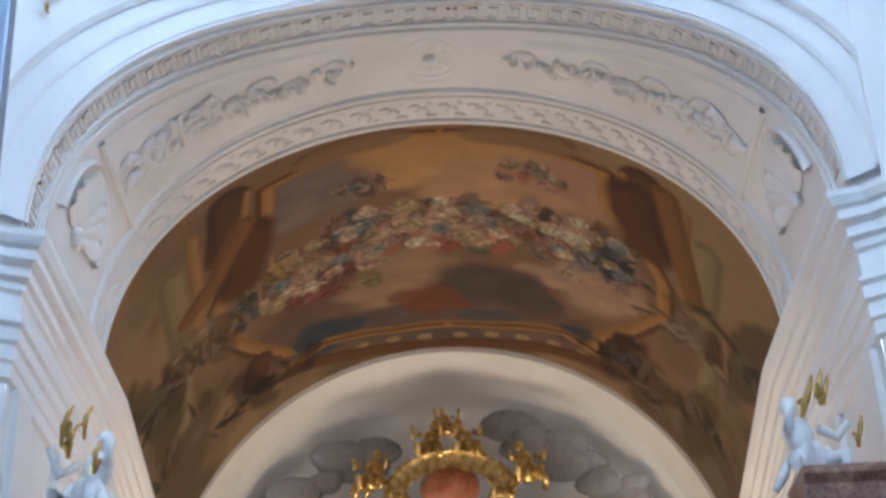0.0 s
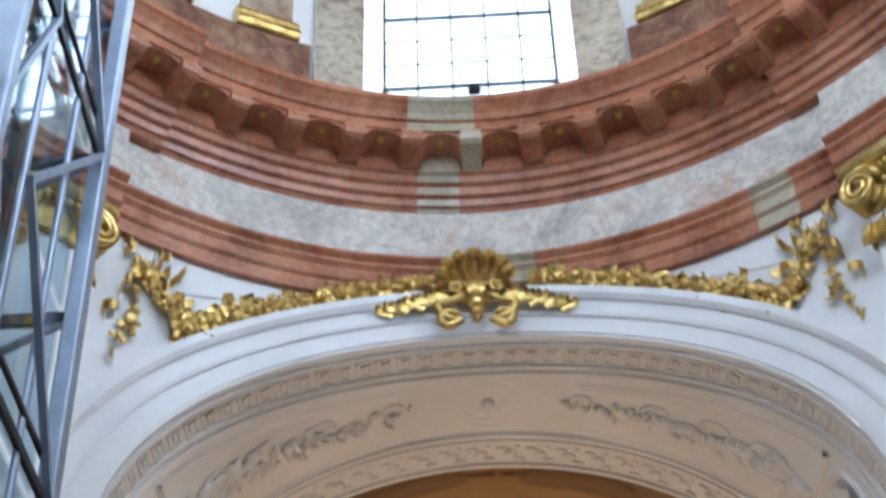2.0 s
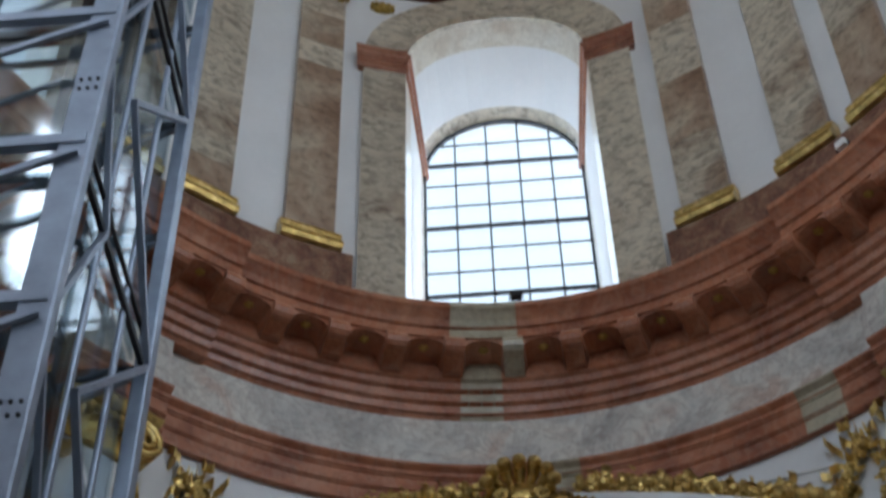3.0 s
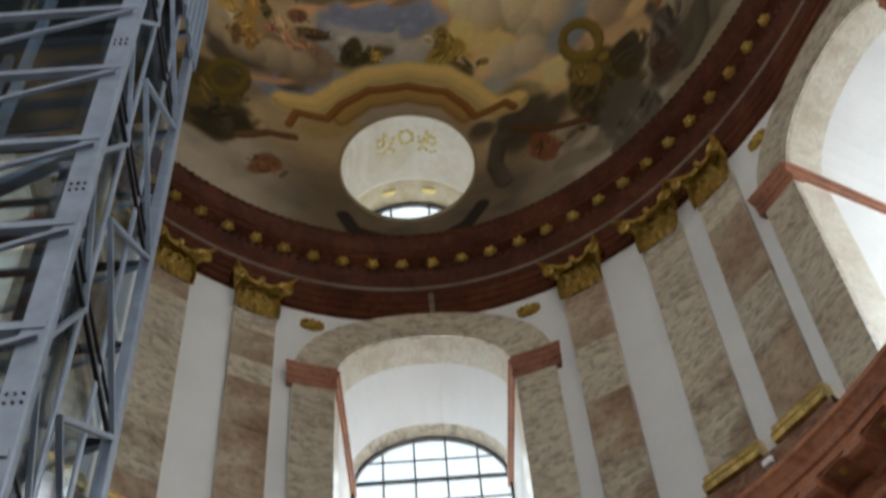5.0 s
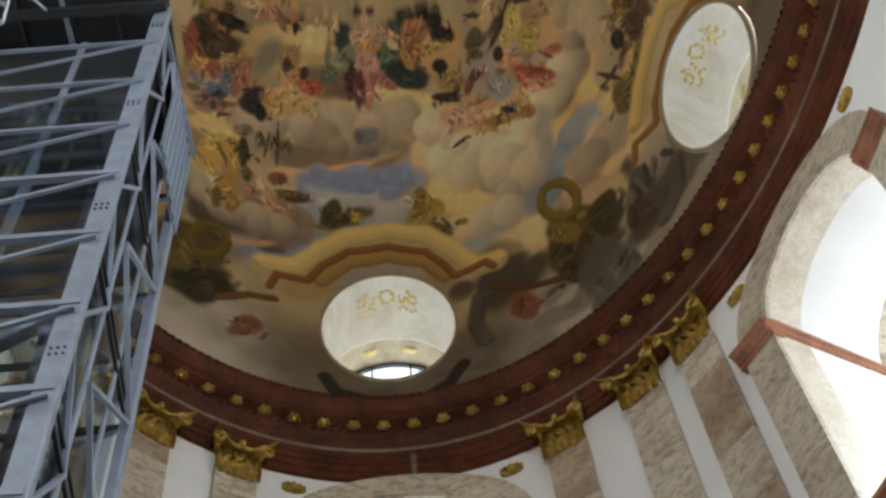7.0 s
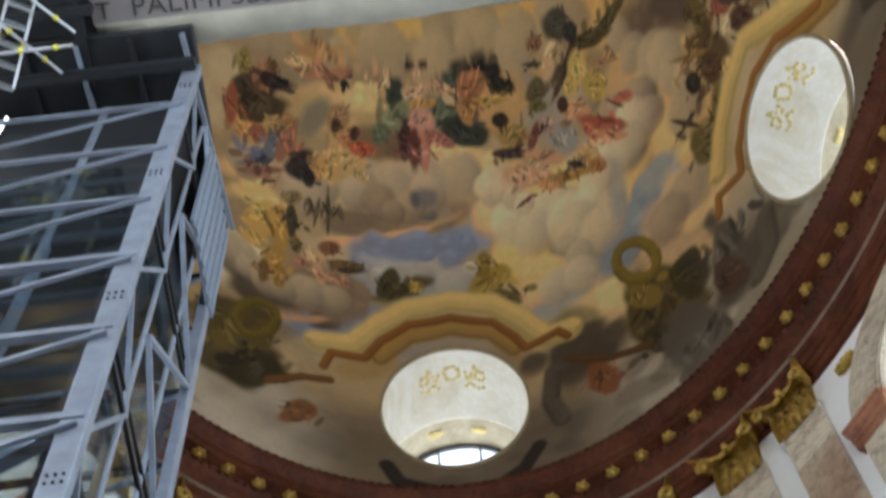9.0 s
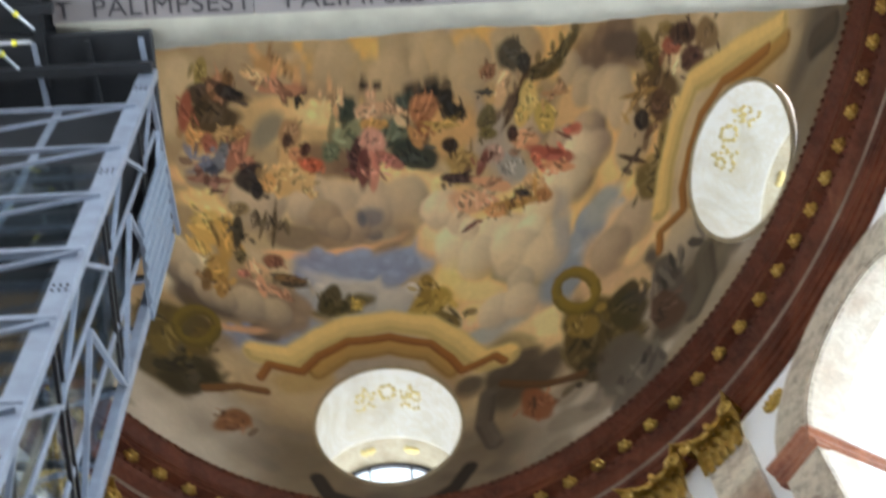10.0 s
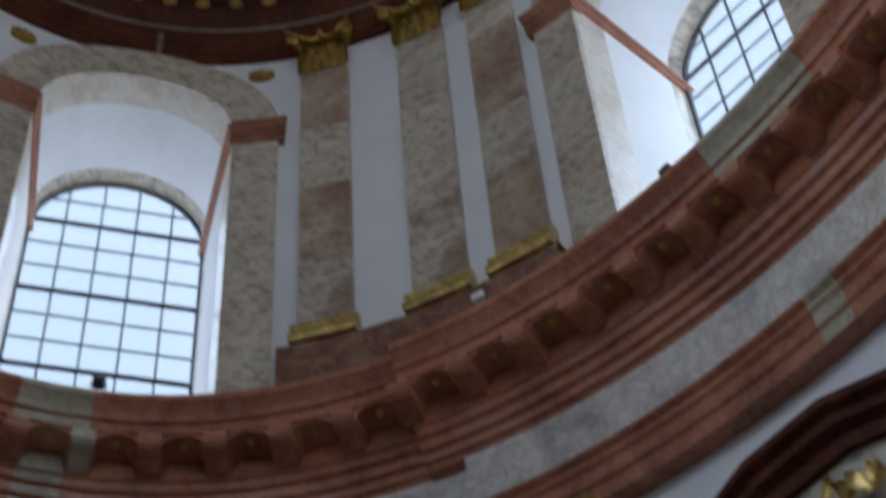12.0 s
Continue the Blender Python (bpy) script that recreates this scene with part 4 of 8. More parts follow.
    c.figure(5.47, 3.15, 1.13, 0.59, 87, (0.136, 0.09, 0.005), 0.3, 0.35, 0.95)
    c.figure(6.84, 3.11, 0.76, 0.46, 97, (0.09, 0.067, 0.007), 0.3, 0.35, 0.95)
    c.figure(5.50, 2.11, 0.84, 0.36, 120, (0.073, 0.048, 0.003), 0.3, 0.35, 0.95)
    c.figure(5.53, 3.87, 0.63, 0.33, 119, (0.364, 0.24, 0.015), 0.3, 0.35, 0.95)
    c.figure(-5.92, 3.41, 1.62, 0.90, -107, (0.104, 0.072, 0.004), 0.3, 0.35, 0.95)
    c.figure(-6.28, 3.74, 0.83, 0.42, 83, (0.223, 0.149, 0.008), 0.3, 0.35, 0.95)
    c.figure(-5.41, 2.97, 0.87, 0.46, -127, (0.054, 0.038, 0.003), 0.3, 0.35, 0.95)
    c.figure(-6.64, 4.05, 0.69, 0.38, -109, (0.145, 0.098, 0.006), 0.3, 0.35, 0.95)
    c.figure(-5.26, 4.31, 0.55, 0.33, 74, (0.177, 0.115, 0.007), 0.3, 0.35, 0.95)
    c.figure(6.32, 1.13, 1.26, 0.71, 106, (0.17, 0.145, 0.105), 0.3, 0.35, 0.95)
    c.figure(8.00, 2.80, 1.61, 0.37, 95, (0.15, 0.125, 0.09), 0.3, 0.35, 0.95)
    c.figure(3.80, 2.25, 0.66, 0.40, 112, (0.347, 0.11, 0.014), 0.3, 0.35, 0.95)
    c.figure(-4.17, 2.04, 0.62, 0.37, -131, (0.313, 0.115, 0.012), 0.3, 0.35, 0.95)
    c.figure(7.62, 1.94, 0.69, 0.33, 101, (0.133, 0.063, 0.027), 0.3, 0.35, 0.95)
    c.stroke([(6.19, 4.45), (6.05, 4.28), (5.85, 4.25), (5.62, 4.36), (5.40, 4.59), (5.24, 4.89), (5.16, 5.21), (5.20, 5.49), (5.34, 5.67), (5.55, 5.71), (5.80, 5.61), (6.02, 5.38), (6.17, 5.06), (6.23, 4.73), (6.19, 4.46)], 0.16, (0.239, 0.173, 0.021), 0.3)
    c.stroke([(-4.96, 4.99), (-4.99, 4.72), (-5.11, 4.43), (-5.31, 4.19), (-5.54, 4.03), (-5.76, 3.99), (-5.92, 4.07), (-6.01, 4.27), (-6.00, 4.55), (-5.88, 4.85), (-5.69, 5.11), (-5.45, 5.27), (-5.22, 5.30), (-5.04, 5.20), (-4.96, 4.99)], 0.16, (0.156, 0.113, 0.013), 0.3)
    c.stroke([(-3.82, 4.78), (-2.80, 4.99), (-2.00, 5.85), (-1.16, 6.38), (0.14, 6.59), (1.38, 6.20), (2.10, 5.45), (2.67, 4.53), (3.40, 4.41)], 0.36, (0.695, 0.534, 0.218), 0.3)
    c.stroke([(-2.02, 4.71), (-1.20, 5.48), (0.04, 5.72), (1.23, 5.30), (1.77, 4.56)], 0.26, (0.403, 0.258, 0.077), 0.3)
    c.stroke([(-3.57, 4.00), (-3.38, 4.54), (-2.45, 4.61), (-2.01, 5.26), (-1.18, 5.88), (0.08, 6.05), (1.29, 5.64), (1.81, 4.99), (2.08, 4.45), (3.06, 4.54), (3.28, 4.24)], 0.13, (0.285, 0.118, 0.021), 0.3)
    c.stroke([(3.11, 3.51), (4.17, 2.76), (5.20, 2.26)], 0.12, (0.127, 0.061, 0.016), 0.3)
    c.stroke([(-4.95, 2.77), (-4.11, 3.40), (-3.37, 3.58)], 0.12, (0.176, 0.083, 0.02), 0.3)
    c.stroke([(13.20, 3.39), (12.28, 4.88), (11.05, 6.24), (10.07, 6.04), (9.23, 5.49), (8.63, 4.75)], 0.32, (0.695, 0.521, 0.204), 0.3)
    c.stroke([(13.06, 2.97), (11.92, 4.27), (10.86, 4.86), (9.94, 4.63), (9.42, 3.80)], 0.22, (0.403, 0.243, 0.064), 0.3)
    c.stroke([(12.71, 3.66), (11.55, 5.04), (10.67, 5.31), (10.01, 5.06), (9.33, 4.51), (9.06, 3.92), (8.29, 4.18), (8.08, 3.72)], 0.13, (0.34, 0.152, 0.031), 0.3)
    c.stroke([(2.66, 3.28), (2.42, 2.37), (2.59, 1.58)], 0.25, (0.12, 0.10, 0.075), 0.3)
    c.stroke([(8.93, 2.10), (8.71, 1.20), (8.18, 0.92)], 0.30, (0.127, 0.107, 0.074), 0.3)
    c.stroke([(13.40, 1.58), (13.84, 0.87)], 0.30, (0.074, 0.056, 0.036), 0.3)
    c.stroke([(-1.90, 0.87), (-1.61, 0.28), (-1.04, 0.08), (-0.31, -0.20), (0.74, -0.15), (1.47, 0.34), (1.90, 0.95)], 0.20, (0.017, 0.01, 0.004), 0.3)


def paint_choir(c):
    """Dark painted architecture with a framed picture of clouds and figures as plain patches."""
    c.tone((0.10, 0.065, 0.03), smooth(-0.3, 0.7, c.wobble(1, 0.9)) * 0.8)
    c.tone((0.20, 0.15, 0.085), smooth(0.2, 0.9, c.wobble(2, 1.2)) * 0.7)
    c.cloud(0.25, 4.93, 4.49, 3.66, 92, (0.201, 0.111, 0.059), 0.5, 0.22, 0.95)
    c.cloud(0.11, 1.63, 1.82, 1.06, -175, (0.475, 0.267, 0.091), 0.5, 0.22, 0.95)
    c.cloud(-1.96, 1.86, 1.22, 0.81, 90, (0.201, 0.147, 0.117), 0.5, 0.22, 0.95)
    c.cloud(2.17, 2.15, 1.14, 1.01, 98, (0.405, 0.226, 0.13), 0.5, 0.22, 0.95)
    c.cloud(0.85, 2.69, 0.92, 0.76, 137, (0.47, 0.274, 0.134), 0.5, 0.22, 0.95)
    c.cloud(-0.22, 7.63, 3.51, 1.61, -179, (0.144, 0.083, 0.054), 0.5, 0.22, 0.95)
    c.cloud(-1.12, 8.23, 2.28, 0.62, -148, (0.106, 0.073, 0.059), 0.5, 0.22, 0.95)
    c.cloud(2.98, 5.74, 1.48, 0.64, 115, (0.369, 0.233, 0.143), 0.5, 0.22, 0.95)
    c.cloud(-0.50, 6.26, 1.15, 0.90, 169, (0.309, 0.19, 0.109), 0.5, 0.22, 0.95)
    c.cloud(1.28, 6.96, 1.17, 0.85, -116, (0.078, 0.052, 0.04), 0.5, 0.22, 0.95)
    c.cloud(-0.11, 7.39, 0.75, 0.53, 83, (0.171, 0.055, 0.024), 0.5, 0.22, 0.95)
    c.cloud(-2.48, 7.87, 0.86, 0.53, 84, (0.034, 0.047, 0.062), 0.5, 0.22, 0.95)
    c.cloud(2.64, 7.97, 0.62, 0.36, 122, (0.034, 0.047, 0.059), 0.5, 0.22, 0.95)
    c.cloud(0.85, 8.17, 0.66, 0.33, -166, (0.078, 0.08, 0.077), 0.5, 0.22, 0.95)
    c.crowd(-3.56, 3.40, 3.78, 4.92, 110, 0.17)
    c.figure(-1.22, 2.29, 0.40, 0.19, -101, (0.144, 0.044, 0.021), 0.4, 0.35, 0.95)
    c.figure(-0.97, 2.21, 0.32, 0.17, 85, (0.309, 0.128, 0.062), 0.4, 0.35, 0.95)
    c.figure(-1.49, 2.28, 0.23, 0.13, -111, (0.12, 0.035, 0.016), 0.4, 0.35, 0.95)
    c.figure(1.22, 1.89, 0.33, 0.23, 108, (0.475, 0.239, 0.134), 0.4, 0.35, 0.95)
    c.figure(1.54, 1.97, 0.36, 0.18, 97, (0.425, 0.128, 0.062), 0.4, 0.35, 0.95)
    c.figure(1.93, 2.19, 0.32, 0.25, 131, (0.444, 0.208, 0.121), 0.4, 0.35, 0.95)
    c.figure(-3.55, 4.51, 0.91, 0.29, 80, (0.09, 0.094, 0.077), 0.4, 0.35, 0.95)
    c.figure(-3.17, 4.32, 0.97, 0.25, 82, (0.234, 0.119, 0.028), 0.4, 0.35, 0.95)
    c.figure(-2.80, 4.07, 0.58, 0.26, -107, (0.425, 0.239, 0.028), 0.4, 0.35, 0.95)
    c.figure(-2.66, 4.93, 0.63, 0.25, -89, (0.144, 0.042, 0.02), 0.4, 0.35, 0.95)
    c.figure(-2.22, 4.91, 0.70, 0.27, 103, (0.444, 0.274, 0.158), 0.4, 0.35, 0.95)
    c.figure(-1.83, 4.08, 0.67, 0.26, 87, (0.12, 0.047, 0.02), 0.4, 0.35, 0.95)
    c.figure(-1.68, 3.42, 0.42, 0.22, 77, (0.234, 0.098, 0.042), 0.4, 0.35, 0.95)
    c.figure(-1.30, 3.77, 0.65, 0.25, -106, (0.065, 0.07, 0.071), 0.4, 0.35, 0.95)
    c.figure(-1.51, 4.55, 0.72, 0.22, 90, (0.301, 0.08, 0.028), 0.4, 0.35, 0.95)
    c.figure(-1.15, 4.54, 0.60, 0.26, 87, (0.475, 0.296, 0.158), 0.4, 0.35, 0.95)
    c.figure(-1.82, 5.26, 0.41, 0.34, -171, (0.144, 0.027, 0.014), 0.4, 0.35, 0.95)
    c.figure(-1.28, 6.02, 0.49, 0.23, -102, (0.234, 0.179, 0.037), 0.4, 0.35, 0.95)
    c.figure(-0.84, 4.46, 0.54, 0.18, 90, (0.396, 0.128, 0.049), 0.4, 0.35, 0.95)
    c.figure(-0.53, 4.12, 0.54, 0.22, 89, (0.529, 0.311, 0.158), 0.4, 0.35, 0.95)
    c.figure(-0.30, 4.75, 0.46, 0.24, 88, (0.475, 0.179, 0.071), 0.4, 0.35, 0.95)
    c.figure(-0.09, 3.30, 0.30, 0.17, 88, (0.09, 0.031, 0.016), 0.4, 0.35, 0.95)
    c.figure(-0.03, 4.11, 0.54, 0.24, 90, (0.551, 0.326, 0.173), 0.4, 0.35, 0.95)
    c.figure(0.15, 4.93, 0.47, 0.20, 90, (0.351, 0.07, 0.028), 0.4, 0.35, 0.95)
    c.figure(0.51, 3.47, 0.47, 0.23, 92, (0.234, 0.152, 0.094), 0.4, 0.35, 0.95)
    c.figure(0.55, 4.69, 0.51, 0.24, 92, (0.496, 0.35, 0.158), 0.4, 0.35, 0.95)
    c.figure(0.80, 5.00, 0.33, 0.22, 98, (0.098, 0.119, 0.037), 0.4, 0.35, 0.95)
    c.figure(0.90, 3.85, 0.57, 0.25, 93, (0.201, 0.08, 0.033), 0.4, 0.35, 0.95)
    c.figure(1.15, 4.57, 0.69, 0.26, 92, (0.425, 0.106, 0.044), 0.4, 0.35, 0.95)
    c.figure(1.39, 3.81, 0.53, 0.23, 94, (0.12, 0.064, 0.031), 0.4, 0.35, 0.95)
    c.figure(1.57, 3.30, 0.43, 0.19, 95, (0.396, 0.208, 0.113), 0.4, 0.35, 0.95)
    c.figure(1.70, 4.34, 0.60, 0.26, 95, (0.309, 0.128, 0.062), 0.4, 0.35, 0.95)
    c.figure(1.88, 3.79, 0.67, 0.16, 93, (0.061, 0.033, 0.02), 0.4, 0.35, 0.95)
    c.figure(2.11, 4.55, 0.53, 0.25, 100, (0.27, 0.061, 0.021), 0.4, 0.35, 0.95)
    c.figure(2.22, 3.47, 0.45, 0.21, 99, (0.369, 0.208, 0.113), 0.4, 0.35, 0.95)
    c.figure(2.39, 3.79, 0.44, 0.22, 105, (0.518, 0.35, 0.211), 0.4, 0.35, 0.95)
    c.figure(2.59, 4.66, 0.69, 0.29, 99, (0.234, 0.179, 0.158), 0.4, 0.35, 0.95)
    c.figure(2.84, 3.52, 0.50, 0.19, 96, (0.144, 0.061, 0.033), 0.4, 0.35, 0.95)
    c.figure(3.03, 4.01, 0.58, 0.25, 101, (0.034, 0.031, 0.054), 0.4, 0.35, 0.95)
    c.figure(3.28, 4.44, 0.69, 0.29, 105, (0.013, 0.015, 0.037), 0.4, 0.35, 0.95)
    c.figure(3.37, 3.44, 0.52, 0.21, 100, (0.12, 0.08, 0.062), 0.4, 0.35, 0.95)
    c.figure(2.35, 5.32, 0.47, 0.23, 104, (0.396, 0.239, 0.158), 0.4, 0.35, 0.95)
    c.figure(-3.77, 5.17, 0.50, 0.18, -87, (0.055, 0.061, 0.062), 0.4, 0.35, 0.95)
    c.figure(-2.30, 5.81, 0.64, 0.29, -165, (0.234, 0.042, 0.021), 0.4, 0.35, 0.95)
    c.crowd(-3.4, -1.2, 3.7, 5.6, 26, 0.27, 1.05)
    c.crowd(-1.6, 1.4, 3.3, 5.0, 44, 0.25, 1.05)
    c.crowd(1.2, 3.5, 3.3, 5.2, 30, 0.27, 1.05)
    c.crowd(-1.6, -0.8, 2.0, 2.6, 8, 0.2, 0.7)
    c.crowd(1.1, 2.2, 1.7, 2.3, 8, 0.2, 0.7)
    # ochre frame of the picture: a shaped border with ears, the same on both sides
    for q in (1, -1):
        half = [(0.0, 0.80), (0.75 * q, 0.78), (0.80 * q, 1.02), (2.8 * q, 1.15), (2.95 * q, 2.4), (3.6 * q, 3.0), (4.15 * q, 3.9), (4.28 * q, 5.0), (3.7 * q, 6.6), (3.15 * q, 7.6), (3.0 * q, 8.4), (2.3 * q, 8.1), (0.9 * q, 8.6), (0.0, 8.6)]
        c.stroke(half, 0.17, (0.33, 0.165, 0.045), 0.25)
        c.stroke([(u * 1.045, v) for u, v in half], 0.06, (0.10, 0.04, 0.012), 0.3)
        # ochre and olive pilaster strips with dark panels outside the frame
        c.stroke([(3.45 * q, 1.0), (3.75 * q, 2.3)], 0.42, (0.085, 0.032, 0.010), 0.12)
        c.stroke([(3.10 * q, 1.0), (3.40 * q, 2.3)], 0.07, (0.33, 0.17, 0.05), 0.3)
        c.stroke([(4.25 * q, 1.2), (4.45 * q, 3.0), (4.8 * q, 4.4)], 0.16, (0.30, 0.16, 0.05), 0.3)
        c.stroke([(4.85 * q, 1.8), (5.0 * q, 3.6), (5.6 * q, 6.4)], 0.34, (0.25, 0.185, 0.085), 0.4)
        c.dab(5.4 * q, 4.6, 0.32, 0.62, 0, (0.13, 0.055, 0.02), 0.2, 0.1, 0.9)
        c.stroke([(3.7 * q, 7.2), (4.0 * q, 8.3)], 0.34, (0.09, 0.03, 0.01), 0.12)
        for k in range(7):
            c.dab((0.35 + 0.62 * k) * q, 9.15 - 0.10 * k, 0.16, 0.15, 0, (0.36, 0.25, 0.12), 0.2, 0.1, 0.85)
    c.stroke([(-2.02, 0.93), (-1.13, 0.82), (-0.67, 0.81)], 0.30, (0.234, 0.128, 0.056), 0.3)
    c.stroke([(0.71, 0.86), (1.56, 0.82), (2.02, 0.84)], 0.30, (0.234, 0.128, 0.056), 0.3)
    c.stroke([(-3.04, 8.57), (-1.64, 9.29), (-0.27, 9.65), (0.97, 9.51), (2.22, 9.15), (3.30, 8.89)], 0.24, (0.12, 0.044, 0.011), 0.3)
    c.stroke([(-3.26, 2.41), (-3.61, 3.71)], 0.50, (0.09, 0.029, 0.007), 0.3)
    c.stroke([(3.32, 1.59), (3.77, 2.97)], 0.50, (0.082, 0.027, 0.007), 0.3)
    c.stroke([(-4.79, 3.42), (-4.06, 3.05), (-3.31, 1.93)], 0.25, (0.189, 0.083, 0.02), 0.3)
    c.stroke([(3.89, 0.98), (4.24, 2.14), (4.81, 3.73)], 0.25, (0.189, 0.083, 0.02), 0.3)
    c.figure(-5.43, 4.86, 0.87, 0.38, -87, (0.068, 0.017, 0.006), 0.4, 0.3, 0.75)
    c.figure(5.41, 4.72, 0.91, 0.34, 89, (0.098, 0.025, 0.007), 0.4, 0.3, 0.75)
    c.figure(-6.10, 4.63, 1.65, 0.54, -102, (0.078, 0.058, 0.011), 0.4, 0.3, 0.75)
    c.figure(-4.87, 4.48, 1.04, 0.37, -100, (0.234, 0.137, 0.054), 0.4, 0.3, 0.75)
    c.figure(4.81, 5.19, 1.46, 0.46, 94, (0.234, 0.137, 0.059), 0.4, 0.3, 0.75)
    c.figure(6.30, 3.74, 1.81, 0.63, 96, (0.094, 0.067, 0.018), 0.4, 0.3, 0.75)
    c.figure(-3.93, 8.16, 1.47, 0.47, -107, (0.05, 0.016, 0.007), 0.4, 0.3, 0.75)
    c.figure(3.71, 8.03, 1.26, 0.45, 104, (0.039, 0.012, 0.006), 0.4, 0.3, 0.75)
    c.figure(5.55, 7.59, 1.80, 0.50, 91, (0.124, 0.067, 0.018), 0.4, 0.3, 0.75)
    c.figure(-6.12, 6.58, 1.23, 0.43, -95, (0.144, 0.073, 0.02), 0.4, 0.3, 0.75)
    c.figure(-4.28, 5.08, 1.09, 0.32, 92, (0.171, 0.094, 0.033), 0.4, 0.3, 0.75)
    c.figure(4.34, 8.78, 1.17, 0.37, 106, (0.134, 0.061, 0.017), 0.4, 0.3, 0.75)

# ---------------------------------------------------------------- the painted dome
OC_TH, OC_Z, OC_HW, OC_HH = (-0.4, 57.9, 90, 123, 180, -123, -90, -57.9), 37.15, 1.66, 2.05
DZ = Z_TOP - 0.3


def oculus_z(th):
    """The diagonal openings sit a little lower in the dome."""
    return OC_Z - 0.55 if 50 < abs(th) % 180 < 80 or 100 < abs(th) < 130 else OC_Z


def smooth(a, b, x):
    t = np.clip((x - a) / (b - a), 0, 1)
    return t * t * (3 - 2 * t)


class Canvas:
    """A painting over two coordinates u (columns) and v (rows), in metres along the surface, built up dab by dab."""

    def __init__(self, u, v, base, seed):
        self.u, self.v = u, v
        self.us, self.vs = u[0], v[:, 0]
        self.rgb = np.ones(u.shape + (3,)) * np.array(base)
        self.rng = np.random.RandomState(seed)
        self.waves = [(self.rng.normal(0, s, 2), self.rng.uniform(0, 6.3), 0.6 / s) for s in (0.7, 1.0, 1.5, 2.2, 3.3, 5.0) for _ in range(5)]

    def window(self, u0, u1, v0, v1):
        c = slice(*np.searchsorted(self.us, (u0, u1)))
        r = slice(*np.searchsorted(self.vs, (v0, v1)))
        return r, c

    def wobble(self, k, f=1.0, win=(slice(None), slice(None))):
        u, v = self.u[win], self.v[win]
        out = np.zeros(u.shape)
        for d, p, a in self.waves[k % 5::5] + self.waves[(k + 2) % 5::5]:
            out += a * np.sin(f * (d[0] * u + d[1] * v) + p + k * 1.7)
        return out * 0.5

    def tone(self, col, amount, win=(slice(None), slice(None))):
        a = np.clip(amount, 0, 1)[..., None]
        self.rgb[win] = self.rgb[win] * (1 - a) + np.array(col) * a

    def dab(self, u, v, w, h, turn, col, soft=0.35, rag=0.25, amount=1.0):
        c, s = math.cos(radians(turn)), math.sin(radians(turn))
        reach = 1.6 * max(w, h) + 0.1
        win = self.window(u - reach, u + reach, v - reach, v + reach)
        du, dv = self.u[win] - u, self.v[win] - v
        if not du.size:
            return
        x, y = (c * du + s * dv) / w, (c * dv - s * du) / h
        r = np.sqrt(x * x + y * y) + rag * self.wobble(self.rng.randint(50), 1.6 / max(0.3, min(w, h) ** 0.5), win)
        self.tone(col, amount * (1 - smooth(1 - soft, 1 + soft * 0.4, r)), win)

    def cloud(self, u, v, w, h, turn, col, soft, rag, amount):
        """A soft mass of rounded puffs, each lit above and shaded below."""
        self.dab(u, v, w, h, turn, col, soft, rag, amount)
        r = self.rng
        n = int(6 + 3 * min(2.0, w * h))
        for k in range(n):
            a = r.uniform(0, 2 * math.pi)
            q = r.uniform(0.2, 0.9)
            s = r.uniform(0.32, 0.62) * min(w, h) * 1.15
            pu, pv = u + q * w * math.cos(a), v + q * h * math.sin(a)
            self.dab(pu - 0.1 * s, pv - 0.35 * s, s * 1.35, s, r.uniform(-25, 25), tuple(x * (0.80, 0.78, 0.79)[i] for i, x in enumerate(col)), 0.5, 0.12, 0.6)
            self.dab(pu, pv, s * 1.25, s * 0.95, r.uniform(-25, 25), col, 0.45, 0.12, 0.8)
            self.dab(pu + 0.2 * s, pv + 0.35 * s, s * 0.85, s * 0.5, r.uniform(-25, 25), tuple(min(0.92, x * 1.2) for x in col), 0.7, 0.12, 0.8)

    def billow(self, u, v, r, light, shade, amount=0.9):
        """One rounded puff of cloud, modelled from a lit crown to a shaded underside."""
        win = self.window(u - 1.5 * r, u + 1.5 * r, v - 1.5 * r, v + 1.5 * r)
        x, y = (self.u[win] - u) / r, (self.v[win] - v) / r
        if not x.size:
            return
        k = self.rng.randint(50)
        d = np.sqrt(x * x + y * y) + 0.09 * self.wobble(k, 1.8 / r ** 0.5, win)
        n = np.sqrt(np.clip(1 - d * d, 0, 1))
        lit = np.clip(0.24 + 0.42 * n - 0.30 * x + 0.52 * y + 0.06 * self.wobble(k + 3, 3.0, win), 0, 1)[..., None]
        a = (amount * (1 - smooth(0.72, 1.06, d)) * (0.55 + 0.45 * smooth(-0.95, -0.1, y)))[..., None]
        self.rgb[win] = self.rgb[win] * (1 - a) + (np.array(shade) * (1 - lit) + np.array(light) * lit) * a

    def bank(self, path, size, light, shade):
        """A bank of billows heaped along a line, the lower ones in front."""
        puffs = []
        for (a, b), (c, d) in zip(path, path[1:]):
            n = max(2, int(math.hypot(c - a, d - b) / (0.55 * size)))
            for k in range(n):
                t = (k + self.rng.uniform(0, 0.8)) / n
                puffs.append((lerp(a, c, t) + self.rng.normal(0, 0.22) * size, lerp(b, d, t) + self.rng.normal(0, 0.35) * size, size * self.rng.uniform(0.55, 1.15)))
        for u, v, r in sorted(puffs, key=lambda q: -q[1]):
            g = self.rng.uniform(0.85, 1.08)
            self.billow(u, v, r, tuple(min(0.92, x * g) for x in light), tuple(x * g for x in shade))

